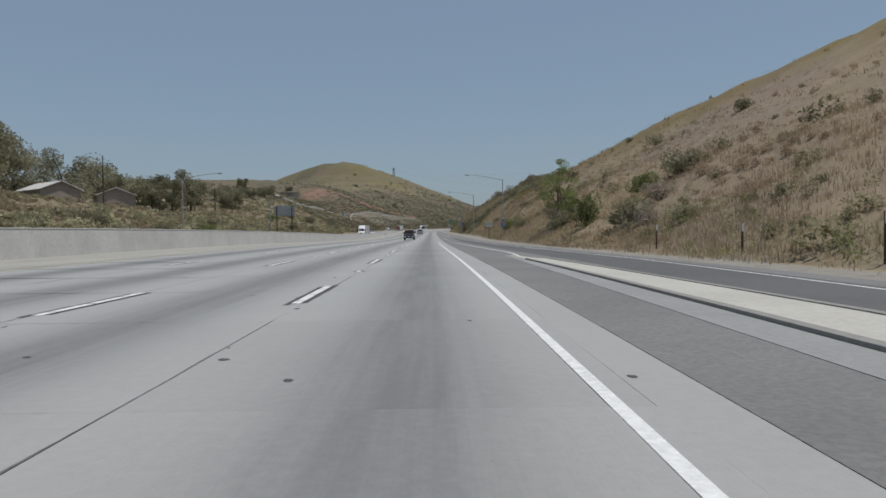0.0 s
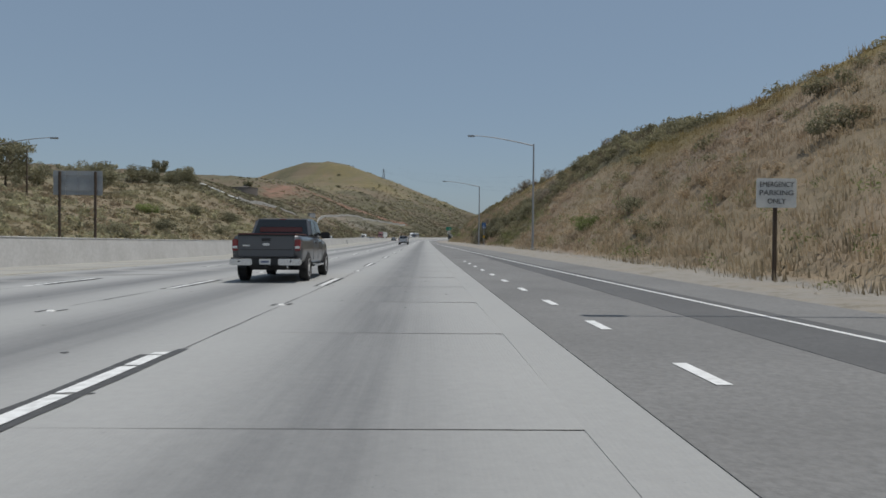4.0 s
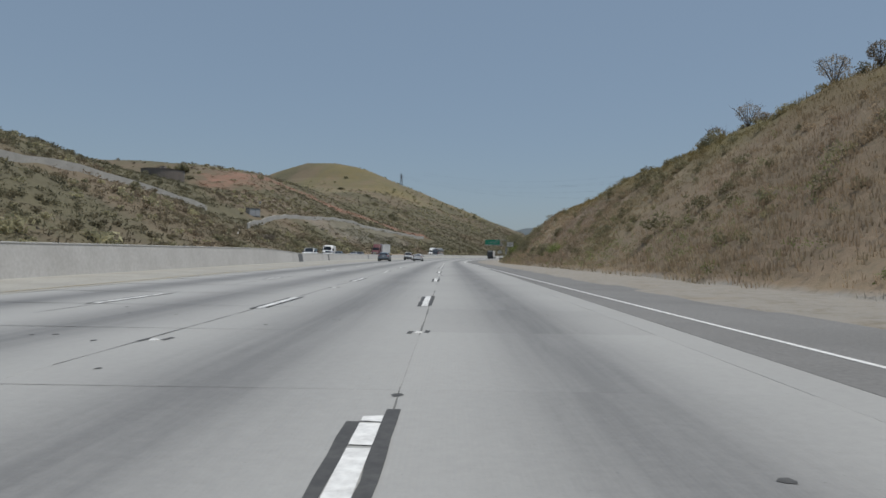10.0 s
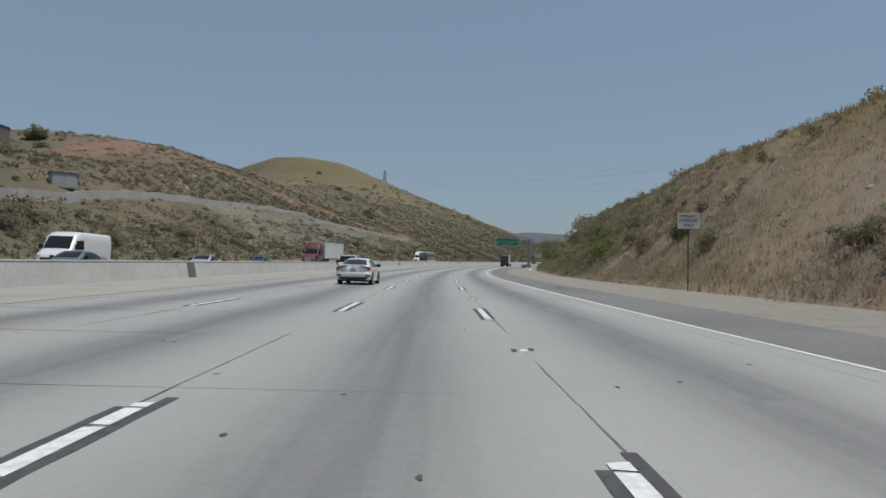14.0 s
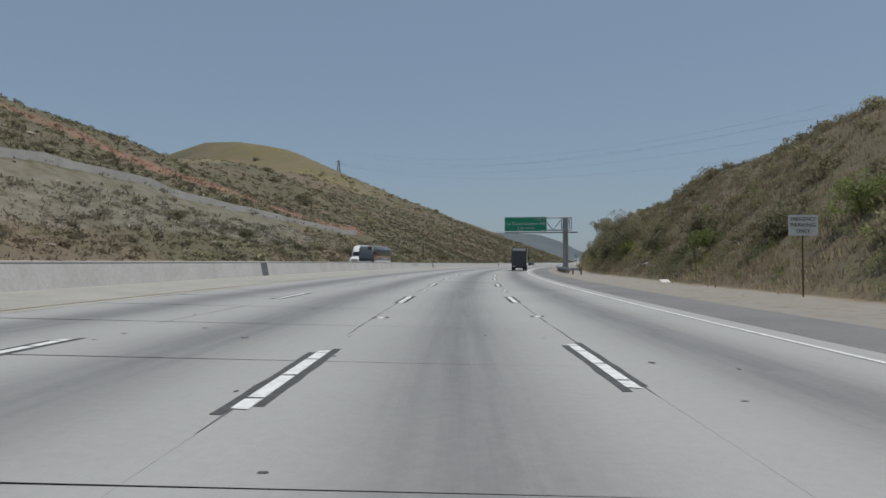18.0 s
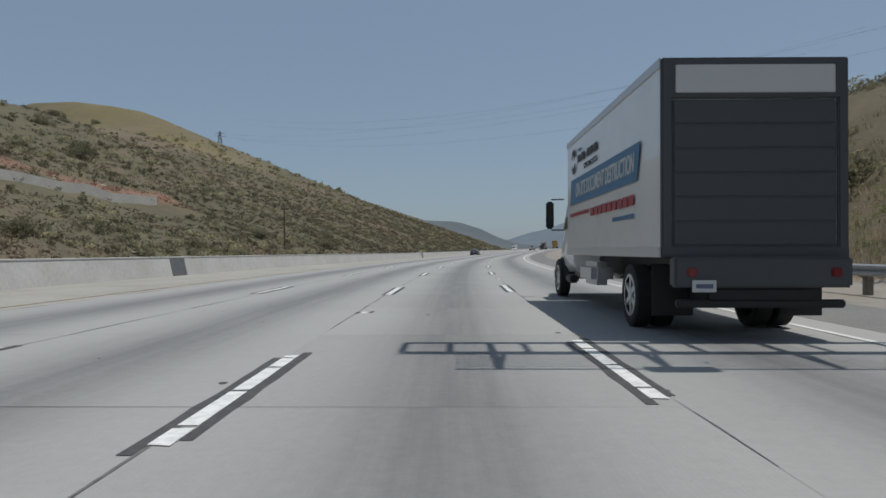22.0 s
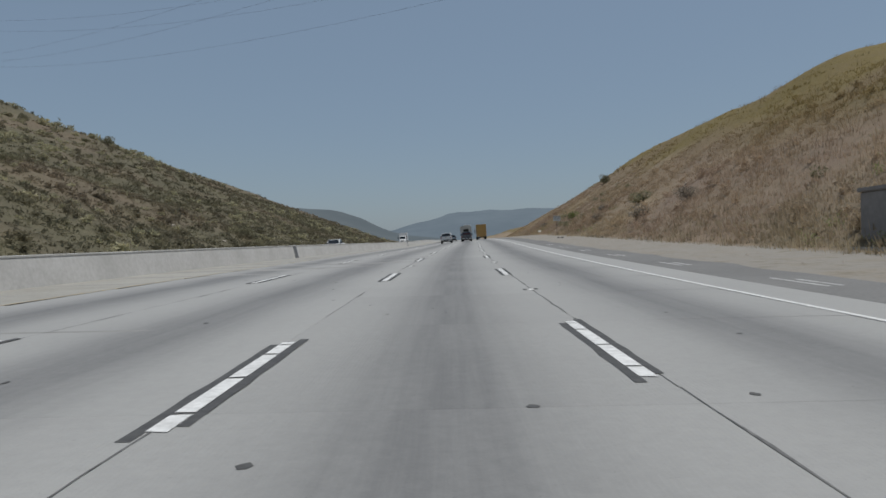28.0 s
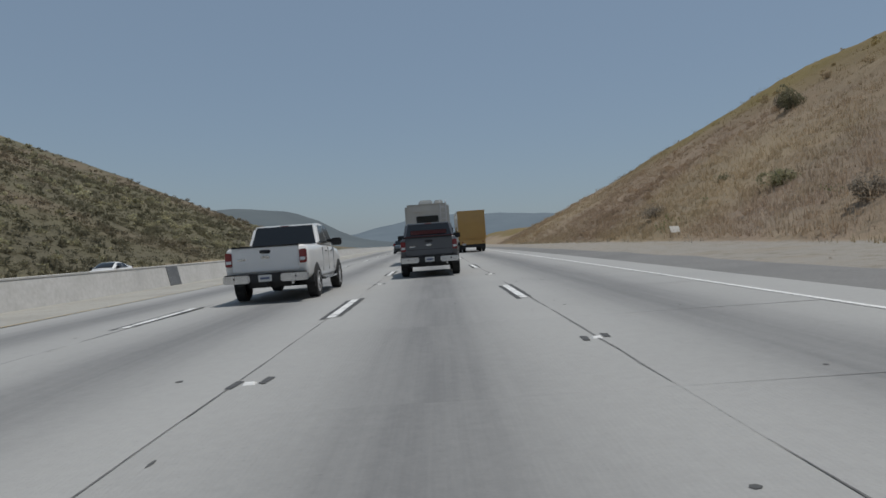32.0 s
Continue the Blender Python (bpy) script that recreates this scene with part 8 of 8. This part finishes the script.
# ---- trees of the left verge ----
def tree(s, u, hgt, wid, seed, sparse=False, leaf=0.0, material=None, label="dark broad evergreen tree beyond the far carriageway"):
    rnd = random.Random(seed)
    rs = np.random.RandomState(seed)
    root = new("tree")
    bm = bmesh.new()
    top = Vector((rnd.uniform(-0.4, 0.4), rnd.uniform(-0.4, 0.4), hgt * 0.62))
    tube(bm, [(0, 0, -0.5), (top.x * 0.4, top.y * 0.4, hgt * 0.3), top], [hgt * (0.014 if sparse else 0.028), hgt * (0.01 if sparse else 0.02), hgt * (0.005 if sparse else 0.01)], 8)
    part("trunk", bm, BARK, root)
    lobes = []
    for k in range(13):
        a = k * 2.4 + rnd.uniform(-0.4, 0.4)
        z0 = hgt * rnd.uniform(0.25, 0.55)
        end = Vector((math.cos(a) * wid * rnd.uniform(0.35, 0.9), math.sin(a) * wid * rnd.uniform(0.35, 0.9), hgt * rnd.uniform(0.22, 0.92)))
        bm = bmesh.new()
        tube(bm, [(top.x * 0.4, top.y * 0.4, z0), end * 0.55 + Vector((0, 0, z0 * 0.5)), end], [hgt * (0.006 if sparse else 0.012), hgt * (0.004 if sparse else 0.008), hgt * 0.002], 6)
        part("limb", bm, BARK, root)
        for _ in range(4):
            c = end + Vector((rnd.uniform(-1, 1), rnd.uniform(-1, 1), rnd.uniform(-0.6, 0.8))) * wid * 0.28
            r = wid * rnd.uniform(0.2, 0.4) * (0.8 if sparse else 1)
            lobes.append((tuple(c), (r, r, r * 0.8)))
    n = 5200 if not sparse else 4200
    o = new("crown", leaf_mesh("crown", leaf_set(n if sparse or not leaf else 8000, lobes, leaf or 0.3 + hgt * 0.016, rs), material or LEAF_TREE))
    o.parent = root
    q = on_ground(s, u, 0.2)
    root.matrix_world = Matrix.Translation(q)
    return tagged(root, label, "tree", "trees beyond the far carriageway")


for i, (s, u, hh, ww, sp) in enumerate(((112, -72, 12, 6.0, False), (140, -86, 13.5, 7.0, False), (158, -92, 13, 7.0, False), (177, -91, 14.5, 8.0, False), (189, -84, 10, 4.2, True), (201, -91, 16.5, 7.6, False), (212, -96, 14, 6.4, False), (205, -80, 10, 3.8, False), (221, -80, 10.5, 3.4, False), (238, -80, 14.5, 5.4, False), (228, -92, 11, 4.6, False), (252, -98, 12, 5.6, False), (268, -92, 11, 5.6, False), (284, -80, 7, 4.6, False), (290, -100, 7, 5.0, False), (312, -92, 6, 5.2, False), (328, -86, 5.5, 4.6, False), (342, -80, 5, 4.6, False), (358, -84, 4, 4.0, False), (270, -76, 7, 4.6, False), (388, -104, 5.5, 3.4, False), (512, -113, 5.0, 3.6, False), (505, -118, 4.4, 3.2, False), (549, -128, 4.6, 3.2, False), (98, -62, 10, 5.0, False), (80, 17.2, 8.4, 2.2, True), (83.5, 18.4, 6.4, 1.9, True), (457, 16.4, 5.6, 2.4, True), (464, 17.0, 4.6, 2.6, False), (598, 18.0, 4.0, 2.8, False), (586, 18.2, 3.6, 2.8, False), (741, 17.2, 4.4, 2.6, False), (563, 16.2, 4.6, 2.4, False), (570, 17.0, 5.2, 2.8, False), (577, 16.4, 5.0, 2.6, False), (584, 17.0, 4.6, 2.4, False), (703, 15.2, 4.0, 2.2, False), (709, 15.8, 4.6, 2.4, False), (716, 15.4, 4.2, 2.3, False), (674, 15.2, 3.4, 2.0, False), (680, 15.8, 3.0, 1.8, False))):
    tree(s, u, hh, ww, 40 + i, sp, 0.15 if u > 0 else 0.0, (LEAF_GREEN if s < 100 else LEAF_TREE) if u > 0 else None, "tall thin sparse tree with ragged foliage" if sp else "dark broad evergreen tree with an uneven crown")


# bare shrubs on the right crest
# single large shrubs on the far hillside and along its skyline
for x, y, z, w, h in ((-43.3, 744.3, 26.6, 5.6, 6.0), (-57.2, 758.1, 35.9, 5.2, 4.6), (-36.8, 803.0, 33.5, 4.0, 3.4), (-43.1, 795.6, 35.5, 2.6, 2.2), (-114.5, 992.8, 80.8, 5.0, 3.8),
                      (21.3, 1021.1, 43.2, 5.0, 5.6), (21.7, 960.5, 35.8, 2.6, 2.4), (6.8, 956.6, 41.0, 3.0, 3.6), (45.8, 1106.6, 43.1, 3.0, 2.6), (60.0, 867.8, 5.1, 4.4, 3.0)):
    far_shrub = shrub(850.0, -70.0, w, h, "olive")
    far_shrub.matrix_world = Matrix.Translation((x, y, z)) @ Matrix.Rotation(x, 4, "Z") @ Matrix.Diagonal((w * 0.8, w * 0.8, h * 0.8, 1))
    tagged(far_shrub, "large dark olive shrub on the far grassy hillside", "shrub", "shrubs on the far hill")


def bare_bush(s, u, hgt, seed):
    rnd = random.Random(seed)
    root = new("bare_shrub")
    bm = bmesh.new()
    for k in range(9):
        a = k * 0.7 + rnd.uniform(-0.2, 0.2)
        tip = Vector((math.cos(a) * hgt * rnd.uniform(0.3, 0.7), math.sin(a) * hgt * rnd.uniform(0.3, 0.7), hgt * rnd.uniform(0.7, 1.05)))
        tube(bm, [(0, 0, -0.1), tip * 0.5 + Vector((0, 0, 0.1 * hgt)), tip], [0.05, 0.03, 0.01], 5)
        for _ in range(5):
            t = rnd.uniform(0.4, 0.95)
            b0 = tip * t
            tube(bm, [b0, b0 + Vector((rnd.uniform(-1, 1), rnd.uniform(-1, 1), rnd.uniform(0.2, 1))) * hgt * 0.28], [0.018, 0.006], 4)
    part("branch_frame", bm, BARK, root)
    o = new("twig_crown", leaf_mesh("twigs", leaf_set(700, [((0, 0, hgt * 0.65), (hgt * 0.55, hgt * 0.55, hgt * 0.4))], 0.16, np.random.RandomState(seed)), LEAF_GREY))
    o.parent = root
    root.matrix_world = Matrix.Translation(on_ground(s, u, 0.1))
    return tagged(root, "leafless grey shrub with thin bare branches on the crest", "shrub", "bare shrubs on the crest")


for i, (s, u, hh) in enumerate(((318, 33.6, 3.0), (323, 34.4, 2.4), (334, 34.2, 2.6), (328, 34.6, 2.0), (296, 36.2, 2.8), (240, 38.0, 2.6), (246, 39.0, 2.2), (352, 34.4, 2.6), (362, 34.6, 2.2), (736, 40, 2.0), (168, 43, 2.0))):
    bare_bush(s, u, hh, 90 + i)

# rocks
rock_meshes = []
for k in range(4):
    bm = bmesh.new()
    bmesh.ops.create_icosphere(bm, subdivisions=2, radius=0.5)
    for v in bm.verts:
        v.co *= 1 + 0.5 * noise.noise(v.co * 2.2 + Vector((k * 7, 0, 0)))
        v.co.z *= 0.65
    me = bpy.data.meshes.new("rock")
    bm.to_mesh(me)
    bm.free()
    me.materials.append(ROCK)
    rock_meshes.append(me)
for i in range(150):
    zone = i % 3
    if zone == 0:
        s, u, w = random.uniform(520, 700), -random.uniform(66, 82), random.uniform(0.7, 2.2)
    elif zone == 1:
        s, u, w = random.choice((random.uniform(245, 300), random.uniform(380, 470), random.uniform(540, 600), random.uniform(780, 860))), random.uniform(15, 29), random.uniform(0.3, 1.1)
    else:
        s, u, w = random.uniform(500, 900), -random.uniform(39, 60), random.uniform(0.4, 1.4)
    ob = new("rock", random.choice(rock_meshes))
    ob.matrix_world = Matrix.Translation(on_ground(s, u, 0.12 * w)) @ Euler((random.uniform(-0.3, 0.3), random.uniform(-0.3, 0.3), random.uniform(0, 6.28))).to_matrix().to_4x4() @ Matrix.Diagonal((w, w * random.uniform(0.6, 1), w * random.uniform(0.5, 0.9), 1))
    tagged(ob, "pale weathered rock half sunk in the slope", "rock", "rocks on the slopes")

# litter and stones on the verge
verts, faces = [], []
for i in range(900):
    s, u = random.uniform(0, 980), random.uniform(0.35, 5.0)
    u = TAR(s) + u * (R_TOE(s) - TAR(s)) / 4.4
    w = random.uniform(0.02, 0.09)
    q = on_road(s, u, ground_height(s, u))
    b = len(verts)
    for a in range(4):
        verts.append(q + Vector((math.cos(a * 1.57) * w * random.uniform(0.6, 1.3), math.sin(a * 1.57) * w * random.uniform(0.6, 1.3), 0.0)))
    verts.append(q + Vector((0, 0, w * 0.7)))
    faces += [(b + a, b + (a + 1) % 4, b + 4) for a in range(4)]
tagged(mesh_object("verge_stones", verts, faces, ROCK), "small pale stones and litter on the dirt verge", "stones", kind="stuff")

# ---- distant ridges ----
def far_ridge(name, dist, heights, x0, x1, colour, haze_glow, label):
    """A ridge so far off that it hardly shifts; bluish colour and emission stand in for haze."""
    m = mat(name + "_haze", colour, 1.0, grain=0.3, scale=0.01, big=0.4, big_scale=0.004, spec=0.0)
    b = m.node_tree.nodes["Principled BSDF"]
    b.inputs["Emission Color"].default_value = (*haze_glow, 1)
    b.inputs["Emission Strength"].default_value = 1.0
    p, f, r, n = road_frame(860.0)
    f, r = Vector((f.x, f.y, 0)).normalized(), Vector((r.x, r.y, 0)).normalized()
    xs = [v[0] for v in heights]
    hs = [v[1] for v in heights]
    verts, faces = [], []
    cols = 120
    for j in range(14):
        t = j / 13
        for i in range(cols + 1):
            x = x0 + (x1 - x0) * i / cols
            hgt = float(np.interp(x, xs, hs)) + dist * 0.004 * noise.noise((x * 0.012, dist, 0.3)) + dist * 0.002 * noise.noise((x * 0.04, dist, 1.3))
            prof = math.sin(t * math.pi / 2) if t < 0.99 else 1.0
            verts.append(p + f * (dist - (1 - t) * dist * 0.3) + r * x + Vector((0, 0, -6 + hgt * prof * (1 + 0.12 * noise.noise((x * 0.02, t * 6, 5.0)) * (1 - t)))))
    k = cols + 1
    for j in range(13):
        for i in range(cols):
            faces.append((j * k + i, j * k + i + 1, (j + 1) * k + i + 1, (j + 1) * k + i))
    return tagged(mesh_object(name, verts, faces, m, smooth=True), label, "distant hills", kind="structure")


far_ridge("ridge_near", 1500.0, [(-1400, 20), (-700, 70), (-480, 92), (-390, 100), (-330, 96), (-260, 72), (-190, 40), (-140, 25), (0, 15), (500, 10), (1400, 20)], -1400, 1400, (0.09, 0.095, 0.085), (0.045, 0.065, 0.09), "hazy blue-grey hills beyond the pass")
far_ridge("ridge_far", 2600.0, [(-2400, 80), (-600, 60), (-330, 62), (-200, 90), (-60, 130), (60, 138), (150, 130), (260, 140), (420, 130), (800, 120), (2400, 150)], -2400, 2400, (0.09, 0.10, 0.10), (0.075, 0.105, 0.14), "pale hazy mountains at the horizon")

# ---- lane slabs: pale concrete panels with sawn joints ----
SLAB = 4.58


def slab_mesh():
    """One panel, 3.64 by 4.56 m, with a softened rim; its middle lies at the origin."""
    w, l = LANE / 2 - 0.001, SLAB / 2 - 0.001
    xs = [-w, -w + 0.012, -0.6, 0.6, w - 0.012, w]
    ys = [-l, -l + 0.015, l - 0.015, l]
    v, f, uv = [], [], []
    for y in ys:
        for x in xs:
            rim = x in (-w, w) or y in (-l, l)
            v.append((x, y, -0.003 if rim else 0.0))
            uv.append((x, y))
    n = len(xs)
    for j in range(len(ys) - 1):
        for i in range(n - 1):
            f.append((j * n + i, j * n + i + 1, (j + 1) * n + i + 1, (j + 1) * n + i))
    return v, f, uv


sv, sf, suv = slab_mesh()
proto = mesh_object("slab", sv, sf, CONCRETE, uvs=suv)
slab_data = proto.data
bpy.data.objects.remove(proto)
for lane in range(4):
    uc = LANE / 2 - lane * LANE
    root = tagged(new("lane"), "grey concrete traffic lane of jointed panels with a dark drip band", "road", kind="structure")
    single = {0: (0, 110), 1: (110, 205), 2: (205, 235), 3: (0, 0)}[lane]
    verts, faces, uvs = [], [], []
    for k in range(-12, 286):
        s = (k + 0.5) * SLAB
        m = stand(s, uc)
        if single[0] <= k < single[1]:
            o = new("slab", slab_data)
            o.parent = root
            o.matrix_basis = m
            continue
        b = len(verts)
        verts += [m @ Vector(p) for p in sv]
        faces += [tuple(b + i for i in q) for q in sf]
        uvs += [(p[0], s + p[1]) for p in suv]
    rest = mesh_object("slabs", verts, faces, CONCRETE, root, uvs=uvs)
    tagged(rest, kind="stuff")
